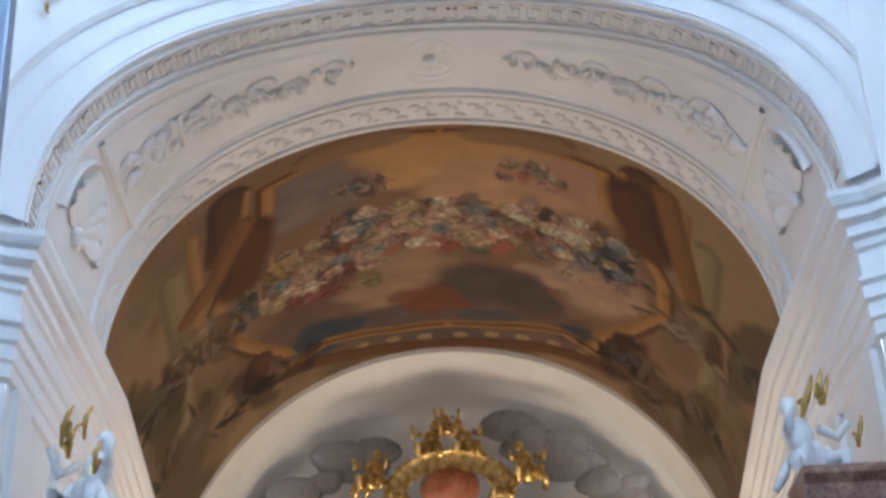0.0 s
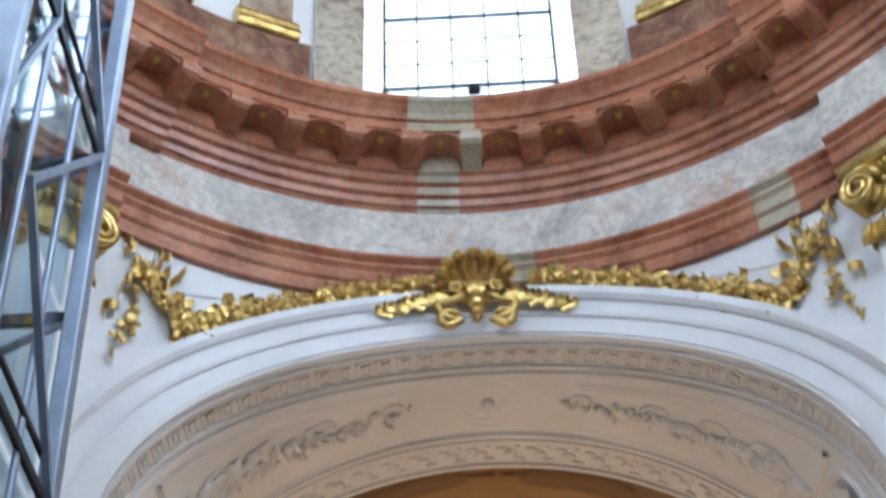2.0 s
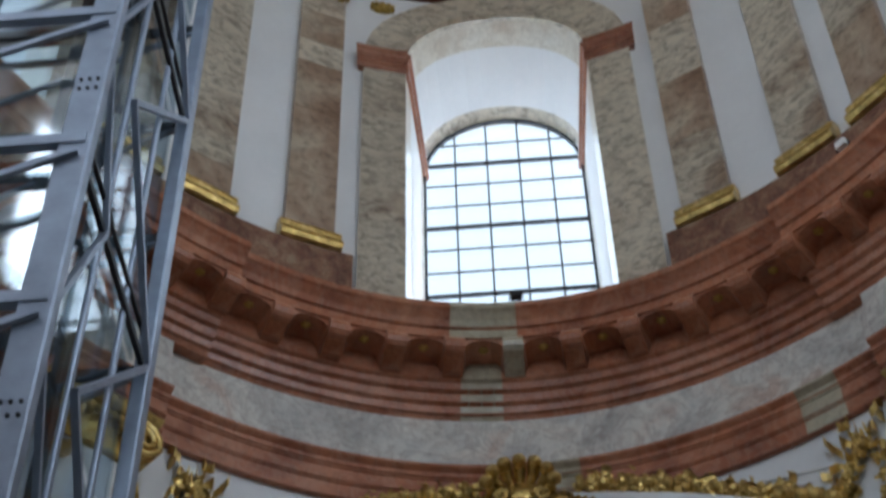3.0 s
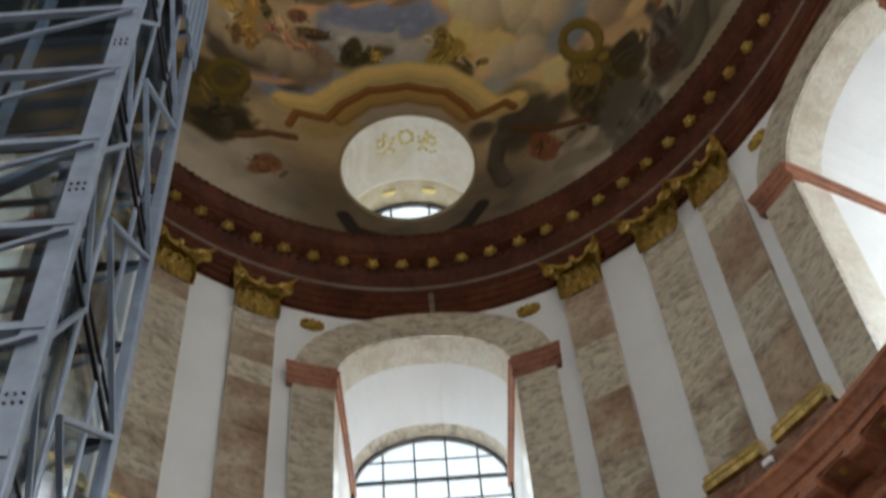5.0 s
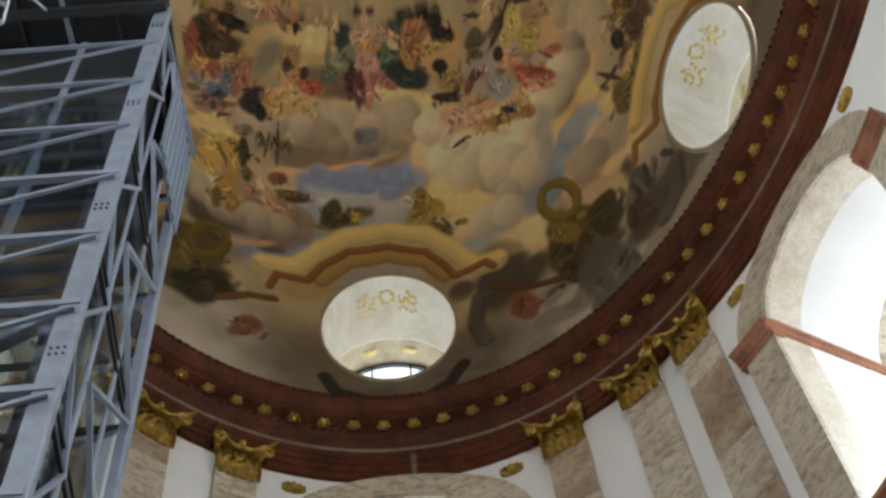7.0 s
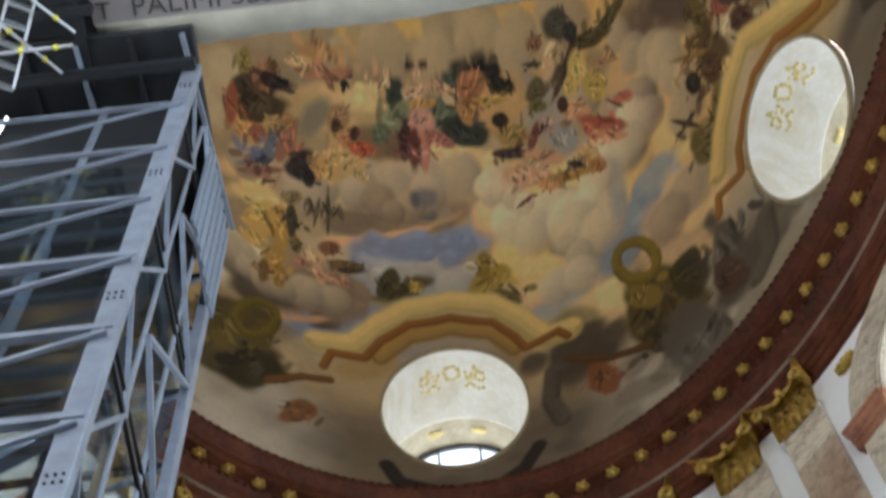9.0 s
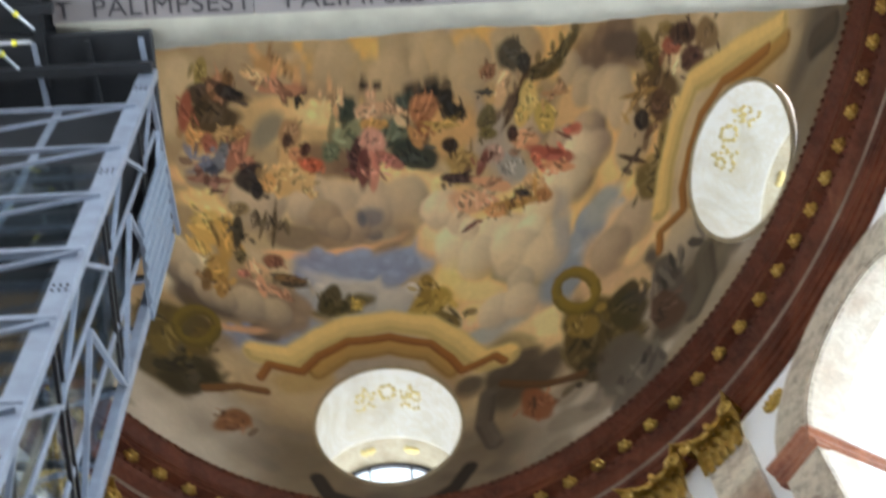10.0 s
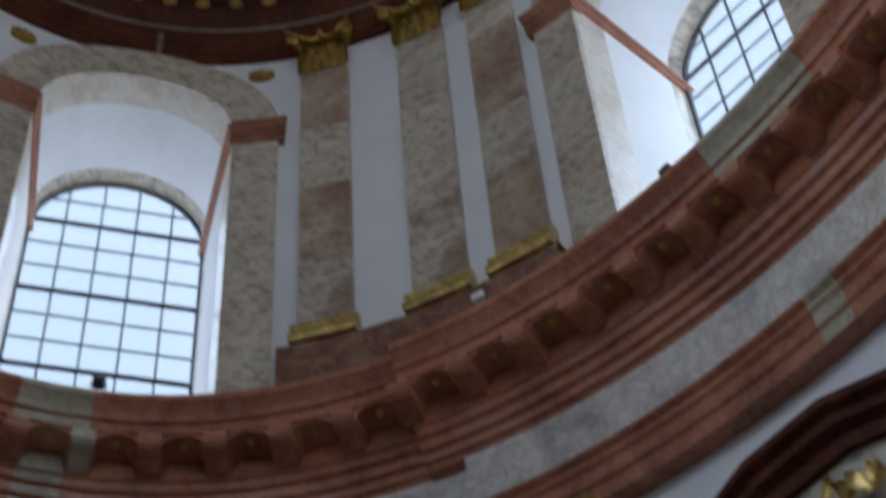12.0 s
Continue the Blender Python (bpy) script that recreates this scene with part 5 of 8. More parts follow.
    def figure(self, u, v, w, h, turn, col, soft, rag, amount):
        """Drapery or limbs: a patch broken by lit folds and dark gaps, with loose ends round it."""
        r = self.rng
        grey = sum(col) / 3
        col = tuple(0.82 * (0.8 * x + 0.2 * grey) for x in col)
        big = max(w, h)
        for k in range(3, 5):
            a = r.uniform(0, 2 * math.pi)
            other = ((0.62, 0.40, 0.24), (0.20, 0.11, 0.06), (0.60, 0.48, 0.30), tuple(x * 0.5 for x in col), tuple(min(0.9, x * 1.4) for x in col))[k]
            self.dab(u + 0.95 * w * math.cos(a), v + 0.95 * h * math.sin(a), 0.38 * big * r.uniform(0.6, 1.2), 0.16 * big * r.uniform(0.6, 1.3), r.uniform(0, 180), other, 0.4, 0.35, 0.7)
        self.dab(u, v, w, h, turn, col, 0.3, rag, amount)
        fold = turn + r.uniform(-60, 60)
        for k in range(15):
            a = r.uniform(0, 2 * math.pi)
            q = r.uniform(0.0, 0.85)
            g = (0.38, 0.6, 1.2, 1.5)[k % 4] * r.uniform(0.9, 1.1)
            c = tuple(min(0.92, x * g + (0.04 if g > 1 else 0)) for x in col)
            self.dab(u + q * w * math.cos(a), v + q * h * math.sin(a), max(0.06, 0.36 * big * r.uniform(0.35, 1)), max(0.035, 0.06 * big * r.uniform(0.6, 1.6)), fold + r.uniform(-45, 45), c, 0.4, 0.3, 0.85)

    def crowd(self, u0, u1, v0, v1, n, size, dim=1.0):
        """Small loose figures in the gaps of a group."""
        pal = ((0.50, 0.30, 0.16), (0.62, 0.42, 0.26), (0.22, 0.13, 0.07), (0.34, 0.22, 0.09), (0.16, 0.20, 0.20), (0.34, 0.17, 0.11), (0.60, 0.50, 0.32), (0.42, 0.30, 0.10))
        for k in range(n):
            r = self.rng
            self.figure(r.uniform(u0, u1), r.uniform(v0, v1), size * r.uniform(0.5, 1.2), size * r.uniform(0.4, 0.9), r.uniform(0, 180), tuple(x * dim for x in pal[r.randint(8)]), 0.3, 0.3, 0.75)

    def stroke(self, pts, w, col, soft=0.3):
        us, vs = [q[0] for q in pts], [q[1] for q in pts]
        win = self.window(min(us) - 2 * w, max(us) + 2 * w, min(vs) - 2 * w, max(vs) + 2 * w)
        u, v = self.u[win], self.v[win]
        best = np.full(u.shape, 1e9)
        side = np.zeros(u.shape)
        for (a, b), (c, d) in zip(pts, pts[1:]):
            ex, ey = c - a, d - b
            t = np.clip(((u - a) * ex + (v - b) * ey) / (ex * ex + ey * ey + 1e-9), 0, 1)
            dist = np.hypot(u - a - t * ex, v - b - t * ey)
            side = np.where(dist < best, np.sign(v - b - t * ey), side)
            best = np.minimum(best, dist)
        k = self.rng.randint(50)
        r = best / w + 0.06 * self.wobble(k, 2.0, win)
        self.tone(col, 0.95 * (1 - smooth(1 - soft, 1 + soft, r)), win)
        self.tone(tuple(min(0.95, x * 1.2) for x in col), 0.7 * (1 - smooth(0.2, 0.55, np.abs(r * side - 0.45))), win)
        self.tone(tuple(x * 0.68 for x in col), 0.7 * (1 - smooth(0.1, 0.4, np.abs(r * side + 0.7))), win)


def painted_surface(name, rows, colours, mat, keep=None):
    """A fine lattice of points with a colour for each."""
    n, m = len(rows), len(rows[0])
    verts = np.array(rows).reshape(-1, 3)
    i = np.arange(n * m).reshape(n, m)
    quads = np.stack([i[:-1, :-1], i[:-1, 1:], i[1:, 1:], i[1:, :-1]], -1).reshape(-1, 4)
    if keep is not None:
        k = keep.reshape(-1)
        quads = quads[k[quads].all(1)]
    data = bpy.data.meshes.new(name)
    data.from_pydata(verts.tolist(), [], quads.tolist())
    layer = data.color_attributes.new("paint", "FLOAT_COLOR", "POINT")
    layer.data.foreach_set("color", np.concatenate([colours.reshape(-1, 3), np.ones((n * m, 1))], 1).ravel())
    data.materials.append(mat)
    data.polygons.foreach_set("use_smooth", [True] * len(data.polygons))
    return new(name, data)


ths = np.array(spread(-180, -62, 60)[:-1] + spread(-62, 95, 800)[:-1] + spread(95, 180, 40))
phs = np.array(spread(-1.5, 52, 420)[:-1] + spread(52, 88, 40))
TH, PH = np.meshgrid(ths, phs)
sx, cx, sp, cp = np.sin(np.radians(TH)), np.cos(np.radians(TH)), np.sin(np.radians(PH)), np.cos(np.radians(PH))
DX, DY, DZZ = DA * sx * cp, CY + DB * cx * cp, DZ + DOME_H * sp
paint = Canvas(TH * 0.19, PH * 0.26, (0.42, 0.31, 0.17), 3)
paint_dome(paint)
paint.rgb = np.clip(0.36 * (paint.rgb / 0.36) ** 1.12 * np.array((1.06, 1.0, 0.98)), 0.004, 0.92)
hole = np.ones(TH.shape, bool)
for th in OC_TH:
    m = wall_pose(th, OC_Z).inverted()
    lx = m[0][0] * DX + m[0][1] * DY + m[0][3]
    ly = m[1][0] * DX + m[1][1] * DY + m[1][3]
    hole &= ~(((lx / OC_HW) ** 2 + ((DZZ - oculus_z(th)) / OC_HH) ** 2 < 1.0) & (ly > -6))
dome = painted_surface("ceiling_dome", np.stack([DX, DY, DZZ], -1), paint.rgb, FRESCO, hole)
tagged(dome, "oval dome with a warm cloud and figure fresco", "dome", kind="structure")
bm = bmesh.new()
lattice(bm, [[dome_point(t, p, 0.6) for t in range(-180, 181, 6)] for p in (45, 60, 75, 89)])
tagged(part("ceiling_dome_shell", bm, STUCCO), "outer shell above the painted dome", "dome", kind="structure")


LINING = marble("pale_marbled_stucco", [(0.3, (0.60, 0.55, 0.46)), (0.45, (0.74, 0.72, 0.67)), (0.7, (0.83, 0.82, 0.80))], (0.58, 0.48, 0.28), 0.6, 0.55, vein_amount=0.3, fleck=0.0)
OCHRE_LINING = marble("ochre_lining", [(0.3, (0.30, 0.25, 0.17)), (0.5, (0.42, 0.37, 0.27)), (0.75, (0.52, 0.47, 0.37))], (0.30, 0.22, 0.12), 0.9, 0.6, vein_amount=0.3, fleck=0.2)
PALE_GILT = plain("pale_gilding", (0.62, 0.49, 0.20), 0.4, 0.3, 0.35)


def make_oculus():
    """An oval light tunnel through the dome, with stuccoed walls and a small window at its end."""
    o = thing("oculus_1", "oval dome opening with gilded stucco lining and window", "window", kind="structure")

    def ring(hw, hh, y, n=40):
        return [(hw * math.cos(2 * math.pi * k / n), y(hw, hh, k, n), hh * math.sin(2 * math.pi * k / n)) for k in range(n + 1)]

    def skin(hw, hh, k, n):
        z = OC_Z + hh * math.sin(2 * math.pi * k / n)
        return -0.06 * (hw * math.cos(2 * math.pi * k / n)) ** 2 - (DB * (1 - math.sqrt(max(0, 1 - ((z - DZ) / DOME_H) ** 2)))) - DOME_OFF - 0.02
    bm = bmesh.new()
    lattice(bm, [ring(OC_HW, OC_HH, skin), ring(OC_HW, OC_HH, lambda *a: 0.2), ring(OC_HW * 0.985, OC_HH * 0.988, lambda *a: 0.22), ring(OC_HW * 0.985, OC_HH * 0.988, lambda *a: 0.27)])
    part("reveal", bm, LINING, o, "pale marbled oculus lining", True)
    bm = bmesh.new()
    lattice(bm, [ring(OC_HW * 0.985, OC_HH * 0.988, lambda *a: 0.27), ring(OC_HW * 0.96, OC_HH * 0.97, lambda *a: 1.0)])
    part("inner_reveal", bm, OCHRE_LINING, o, "ochre stone inner lining", True)
    bm = bmesh.new()
    rows = [[(x, y - d, z) for x, y, z in ring(OC_HW + g, OC_HH + g, skin)] for g, d in ((-0.02, 0.0), (-0.01, 0.03), (0.03, 0.04), (0.07, 0.02), (0.08, -0.05))]
    lattice(bm, rows, True)
    part("rim", bm, plain("ochre_rim", (0.46, 0.37, 0.23), 0.7) if "ochre_rim" not in bpy.data.materials else bpy.data.materials["ochre_rim"], o, "ochre painted rim", True)
    bm = bmesh.new()
    lattice(bm, [ring(OC_HW * 0.97, OC_HH * 0.97, lambda *a: 0.95), ring(OC_HW * 0.9, OC_HH * 0.93, lambda *a: 0.95), ring(OC_HW * 0.9, OC_HH * 0.93, lambda *a: 1.05)], True)
    part("window_frame", bm, IRON, o)
    for x in (-0.5, 0.5):
        bm = bmesh.new()
        bar(bm, (x, 0.98, -OC_HH * 0.85), (x, 0.98, OC_HH * 0.87), 0.05)
        part("glazing_bar", bm, IRON, o)
    bm = bmesh.new()
    bm.faces.new([bm.verts.new(p) for p in ring(OC_HW * 0.92, OC_HH * 0.94, lambda *a: 1.03)[:-1]])
    part("pane", bm, PANE, o).visible_shadow = False
    # gilded leaves on the lining's vault and a cartouche
    rng = random.Random(4)
    marks = [[(90 + 6.5 * math.cos(t), -0.95 + 0.17 * math.sin(t)) for t in spread(0, 6.0, 11)]]
    for q in (1, -1):
        marks.append([(90 + q * (11 + 10 * t), -0.95 + 0.16 * math.sin(5.5 * t)) for t in spread(0, 1, 7)])
        marks.append([(90 + q * (24 + 4 * math.cos(t)), -0.9 + 0.11 * math.sin(t)) for t in spread(0.5, 5.4, 7)])
        marks.append([(90 + q * (12 + 14 * t), -0.62 - 0.06 * math.sin(6 * t)) for t in spread(0, 1, 6)])
    for line in marks:
        bm = bmesh.new()
        for a, y in line:
            aa = radians(a + rng.uniform(-0.6, 0.6))
            ball(bm, (OC_HW * 0.997 * math.cos(aa), y + rng.uniform(-0.02, 0.02), OC_HH * 0.997 * math.sin(aa)), rng.uniform(0.035, 0.055), 7, 5, (1.4, 1.2, 0.35))
        part("gilded_leaf", bm, PALE_GILT, o)
    for s in (1, -1):
        bm = bmesh.new()
        for k in range(5):
            aa = radians(90 + s * (15 + 2.2 * k))
            ball(bm, (OC_HW * 0.96 * math.cos(aa), 0.55 + 0.04 * (k % 2), OC_HH * 0.97 * math.sin(aa)), 0.06, 7, 5, (1.4, 1.4, 0.35))
        part("gilded_leaf", bm, PALE_GILT, o)
    return o


oc = make_oculus()
oc.matrix_basis = wall_pose(OC_TH[0], OC_Z)
for i, th in enumerate(OC_TH[1:]):
    copy_thing(oc, wall_pose(th, oculus_z(th))).name = f"oculus_{i + 2}"

# ---------------------------------------------------------------- choir: deep arch, painted vault, rear arch, apse
Y_IN, Y_REAR = 23.6, 33.4
VW, VZ, VR = 6.1, 11.3, 6.1


def arch_row(w, z, r, y, n=60, low=0.0):
    """Outline of an arch across x, with straight jambs down to low; y may be a function of x."""
    f = y if callable(y) else (lambda x: y)
    a = [(-w, f(-w), low), (-w, f(-w), (low + z) / 2)]
    a += [(-w * math.cos(math.pi * k / n), f(-w * math.cos(math.pi * k / n)), z + r * math.sin(math.pi * k / n)) for k in range(n + 1)]
    return a + [(w, f(w), (low + z) / 2), (w, f(w), low)]


def wall_y(x):
    return oval(theta_of_x(max(-ARCH_W, min(ARCH_W, x))), -0.02).y


def rear_y(x):
    """The choir edge of the arch soffit, less curved than the nave wall."""
    return 0.375 * wall_y(x) + 16.03


bm = bmesh.new()
rows = []
for t in spread(0, 1, 8):
    rows.append(arch_row(ARCH_W, ARCH_Z, ARCH_R, lambda x: lerp(wall_y(x), rear_y(x), t)))
lattice(bm, rows)
tagged(part("wall_arch_soffit", bm, STUCCO, smooth=True), "white stuccoed soffit of the deep choir arch", "arch", kind="structure")
bm = bmesh.new()
lattice(bm, [arch_row(ARCH_W, ARCH_Z, ARCH_R, rear_y), arch_row(VW + 0.6, VZ, VR + 0.6, Y_IN + 0.02)])
tagged(part("wall_choir_front", bm, STUCCO), "stucco wall over the painted choir vault", "wall", kind="structure")

ts, ys = np.linspace(0, 1, 560), np.linspace(Y_IN, Y_REAR, 300)
TS, YS = np.meshgrid(ts, ys)
ang = np.pi * TS
VX, VZZ = -VW * np.cos(ang), VZ + VR * np.sin(ang)
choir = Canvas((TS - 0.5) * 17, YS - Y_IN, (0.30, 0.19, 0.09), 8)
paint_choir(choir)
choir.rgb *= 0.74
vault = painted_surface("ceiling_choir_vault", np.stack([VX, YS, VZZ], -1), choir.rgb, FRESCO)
tagged(vault, "barrel vault with a dark framed fresco of clouds", "vault", kind="structure")
bm = bmesh.new()
for s in (1, -1):
    ya = rear_y(ARCH_W) + 0.01
    plan = [(s * ARCH_W + s * 0.01, ya), (s * 6.12, Y_REAR), (s * 6.6, Y_REAR), (s * 6.6, ya), (s * ARCH_W + s * 0.01, ya)]
    lattice(bm, [[(x, y, z) for x, y in plan] for z in (0, 11.72)], s > 0)
    bm.faces.new([bm.verts.new((x, y, 11.72)) for x, y in plan[:4]])
tagged(part("wall_choir_sides", bm, STUCCO), "pale stucco side walls of the choir", "wall", kind="structure")

RW, RZ, RR = 6.02, 11.3, 5.98
bm = bmesh.new()
for a, b, ya, yb in ((VW + 0.5, RW, Y_REAR, Y_REAR), (RW, RW, Y_REAR, Y_REAR + 1.6)):
    g = a - RW
    lattice(bm, [arch_row(a, RZ, RR + g, ya), arch_row(b, RZ, RR, yb)], False)
tagged(part("wall_apse_arch", bm, STUCCO), "white plaster arch before the apse", "arch", kind="structure")
bm = bmesh.new()
rows = []
for k in range(11):
    p = radians(90 * k / 10)
    rows.append([(x * math.cos(p) if k else x, Y_REAR + 1.6 + 6.0 * math.sin(p), z if z <= RZ else RZ + (z - RZ) * math.cos(p) ** 0.5) for x, y, z in arch_row(RW + 0.3, RZ, RR + 0.3, 0, 40)])
lattice(bm, rows)
tagged(part("wall_apse", bm, STUCCO, smooth=True), "pale curved apse wall behind the high altar", "wall", kind="structure")

# outer shell that closes the nave and choir against the sky
bm = bmesh.new()
box(bm, -9, 23.7, 18.4, 9, 42, 18.8)
tagged(part("ceiling_choir_roof", bm, STUCCO), "plain roof over the choir", "roof", kind="structure")

# ---------------------------------------------------------------- lights in the openings
for th in WIN_TH:
    m = wall_pose(th, 0)
    area_lamp("window_light", m @ pose(0, reveal_depth(th) + 0.35, 25.9, -90 if abs(th) < 80 else -70, 0, 0), 3.4, 9.0, (60 if th == 0 else 105) if abs(th) < 80 else (310 if th > 0 else 205), (0.70, 0.84, 1.0))
    area_lamp("oculus_light", m @ pose(0, 1.3, OC_Z, -90, 0, 0), 3.0, 3.8, 17, (0.92, 0.96, 1.0))
for th in OC_TH:
    bm = bmesh.new()
    box(bm, -2.2, 1.6, -3, 2.2, 1.65, 3)
    back = part("backdrop", bm, SKYGLOW)
    back.matrix_basis = wall_pose(th, oculus_z(th))
    tagged(back, "bright hazy sky outside the oculus", "sky", kind="structure")
area_lamp("choir_light", pose(0, 27, 3.0, 180, 0, 0), 6, 4, 52, (1.0, 0.70, 0.43))
area_lamp("altar_light", pose(0, 31.5, 8.0, 150, 0, 0), 3, 1, 17, (1.0, 0.74, 0.44))
# ---------------------------------------------------------------- drum: plinths, pilasters, capitals
PATCH = marble("grey_green_marble", [(0.3, (0.30, 0.24, 0.155)), (0.5, (0.44, 0.375, 0.26)), (0.75, (0.54, 0.48, 0.37))], (0.3, 0.25, 0.2), 1.2, 0.3, vein_amount=0.3)
PLINTH = marble("speckled_red_marble", [(0.3, (0.10, 0.032, 0.02)), (0.48, (0.19, 0.072, 0.045)), (0.58, (0.28, 0.15, 0.095)), (0.75, (0.40, 0.30, 0.21))], (0.40, 0.32, 0.24), 2.6, 0.3, vein_amount=0.3, fleck=0.8)
for s in (1, -1):
    bm = ring_sweep([(0.0, 21.3), (0.30, 21.3), (0.30, 23.02), (0.26, 23.08), (0.0, 23.11)], s * 16.2, s * 41.8)
    if s < 0:
        bmesh.ops.reverse_faces(bm, faces=bm.faces)
    tagged(part("trim_plinth", bm, PLINTH), "speckled red marble plinth band under the pilasters", "plinth", kind="structure")


def acanthus(bm, m, w, h, curl, seg=5):
    """One leaf that grows up, bellies out and curls over; x across, z up, -y out of the wall."""
    rows = []
    for i in range(seg + 1):
        t = i / seg
        z = h * (math.sin(t * 1.9) / math.sin(1.57) if t < 0.83 else math.sin(0.83 * 1.9) - (t - 0.83) * 0.9)
        y = -curl * t ** 2.2
        ww = w * (0.55 + 0.6 * math.sin(math.pi * min(1, t * 0.9 + 0.1))) * (1 - 0.5 * t ** 4)
        rows.append([m @ Vector((ww * u, y + 0.25 * w * abs(u) * (1 if abs(u) > 0.9 else 0.5), z - 0.06 * h * (abs(u) > 0.6))) for u in (-1, -0.6, -0.2, 0.2, 0.6, 1)])
    lattice(bm, rows)


def spiral(bm, m, r, turns=1.6, thick=0.05, n=16):
    pts, rad = [], []
    for i in range(n + 1):
        t = i / n
        a = turns * 2 * math.pi * t
        rr = r * (1 - 0.8 * t)
        pts.append(m @ Vector((rr * math.cos(a), -0.05 * t, rr * math.sin(a))))
        rad.append(thick * (1 - 0.45 * t))
    tube(bm, pts, rad, 6)


def capital_meshes(w, h):
    """A gilded leaf capital, w wide, h high: its core, and each leaf and scroll as a mesh of its own."""
    out = []

    def keep(name, bm):
        d = bpy.data.meshes.new(name)
        bm.to_mesh(d)
        bm.free()
        d.materials.append(GOLD_DARK)
        d.polygons.foreach_set("use_smooth", [name != "capital"] * len(d.polygons))
        out.append((name, d))
    bm = bmesh.new()
    rows = [[(x * k, -0.15 - d, z) for x in (-w / 2, -w / 6, w / 6, w / 2)] for z, k, d in ((0.0, 0.98, 0.02), (0.05, 0.94, 0.0), (h * 0.5, 0.95, 0.02), (h * 0.9, 1.1, 0.16))]
    rows = [[(r[0][0], 0.1, r[0][2])] + r + [(r[-1][0], 0.1, r[-1][2])] for r in rows]
    curve = [((w / 2 + 0.30) * u, -0.36 - 0.42 * abs(u) ** 2.2) for u in spread(-1, 1, 10)]
    pts = [(-w / 2 - 0.05, 0.1)] + curve + [(w / 2 + 0.05, 0.1)]
    rows = [[(x, y, z) for x, y, z in [(-w / 2 * k, 0.1, z)] + [(w / 2 * k * u, -0.15 - d, z) for u in spread(-1, 1, 10)] + [(w / 2 * k, 0.1, z)]] for z, k, d in ((0.0, 0.92, 0.0), (h * 0.5, 0.92, 0.02), (h * 0.92, 1.02, 0.08))]
    rows += [[(x * (1 - 0.06 * (z < 0.95)), y * (1 - 0.06 * (z < 0.95)), h * z) for x, y in pts] for z in (0.93, 0.96, 1.0)]
    rows += [[(x * 0.9, 0.1, h) for x, y in pts]]
    lattice(bm, rows)
    bmesh.ops.remove_doubles(bm, verts=bm.verts, dist=0.0005)
    keep("capital", bm)
    for hh, n, c in ((0.44, 5, 0.10), (0.64, 4, 0.15), (0.84, 5, 0.20)):
        for k in range(n):
            bm = bmesh.new()
            acanthus(bm, Matrix.Translation((-w / 2 + w * (k + 0.5) / n, -0.23 if n == 5 and hh < 0.5 else -0.18, 0.02)), w / n * 0.42, h * hh, c)
            keep("leaf", bm)
    for s in (1, -1):
        bm = bmesh.new()
        acanthus(bm, Matrix.Translation((s * w / 2, -0.15, 0.05)) @ pose(0, 0, 0, 0, 0, -s * 70), 0.15, h * 0.8, 0.3)
        keep("leaf", bm)
        bm = bmesh.new()
        spiral(bm, Matrix.Translation((s * (w / 2 + 0.10), -0.52, h * 0.80)) @ Matrix.Diagonal((-s, 1, 1, 1)), 0.19, thick=0.06)
        keep("volute", bm)
        bm = bmesh.new()
        spiral(bm, Matrix.Translation((s * 0.14, -0.42, h * 0.80)) @ Matrix.Diagonal((s, 1, 1, 1)), 0.1, thick=0.035)
        keep("volute", bm)
    bm = bmesh.new()
    ball(bm, (0, -0.45, h * 0.95), 0.09, 8, 5)
    keep("fleuron", bm)
    return out


CAPITAL = capital_meshes(1.08, 1.0)
block_rng = random.Random(31)
for s in (1, -1):
    for a, b in ((18.0, 23.0), (28.6, 33.5), (36.2, 40.9)):
        mid = s * (a + b) / 2
        w = (oval(a) - oval(b)).length
        p = thing("drum_pilaster", "mottled beige marble pilaster with gilded leaf capital", "pilaster", "pilasters of the drum", m=wall_pose(mid, 0))
        bm = bmesh.new()
        box(bm, -w / 2 + 0.01, -0.16, 23.5, w / 2 - 0.01, 0.25, 31.3)
        shaft = part("shaft", bm, BEIGE, p)
        z0 = 23.62
        while z0 < 31.2:
            z1 = min(31.3, z0 + block_rng.choice((0.75, 1.1, 1.55, 1.9)))
            if 31.3 - z1 < 0.5:
                z1 = 31.3
            bm = bmesh.new()
            box(bm, -w / 2, -0.17 - 0.004 * block_rng.random(), z0 + 0.004, w / 2, 0.24, z1 - 0.004, bevel=0.008)
            part("stone_block", bm, block_rng.choice((BEIGE, BEIGE, ROSY)), shaft)
            z0 = z1
        bm = bmesh.new()
        prof = [(0.0, 23.10), (-0.36, 23.10), (-0.40, 23.18), (-0.39, 23.27), (-0.33, 23.32), (-0.28, 23.35), (-0.27, 23.42), (-0.30, 23.47), (-0.29, 23.54), (-0.22, 23.58), (-0.20, 23.64), (0.0, 23.64)]
        xs = (-w / 2 - 0.1, w / 2 + 0.1)
        lattice(bm, [[(x, o, z) for o, z in prof] for x in xs])
        for x in xs:
            bm.faces.new([bm.verts.new((x, o, z)) for o, z in prof])
        part("base", bm, GOLD, p, "gilded moulded base")
        top = None
        for name, data in CAPITAL:
            c = new(name, data)
            if top is None:
                top, c.parent = c, p
                c["label"] = "gilded acanthus capital"
                c.matrix_basis = pose(0, 0, 31.08) @ Matrix.Diagonal((w / 1.12, 1, 1, 1))
            else:
                c.parent = top

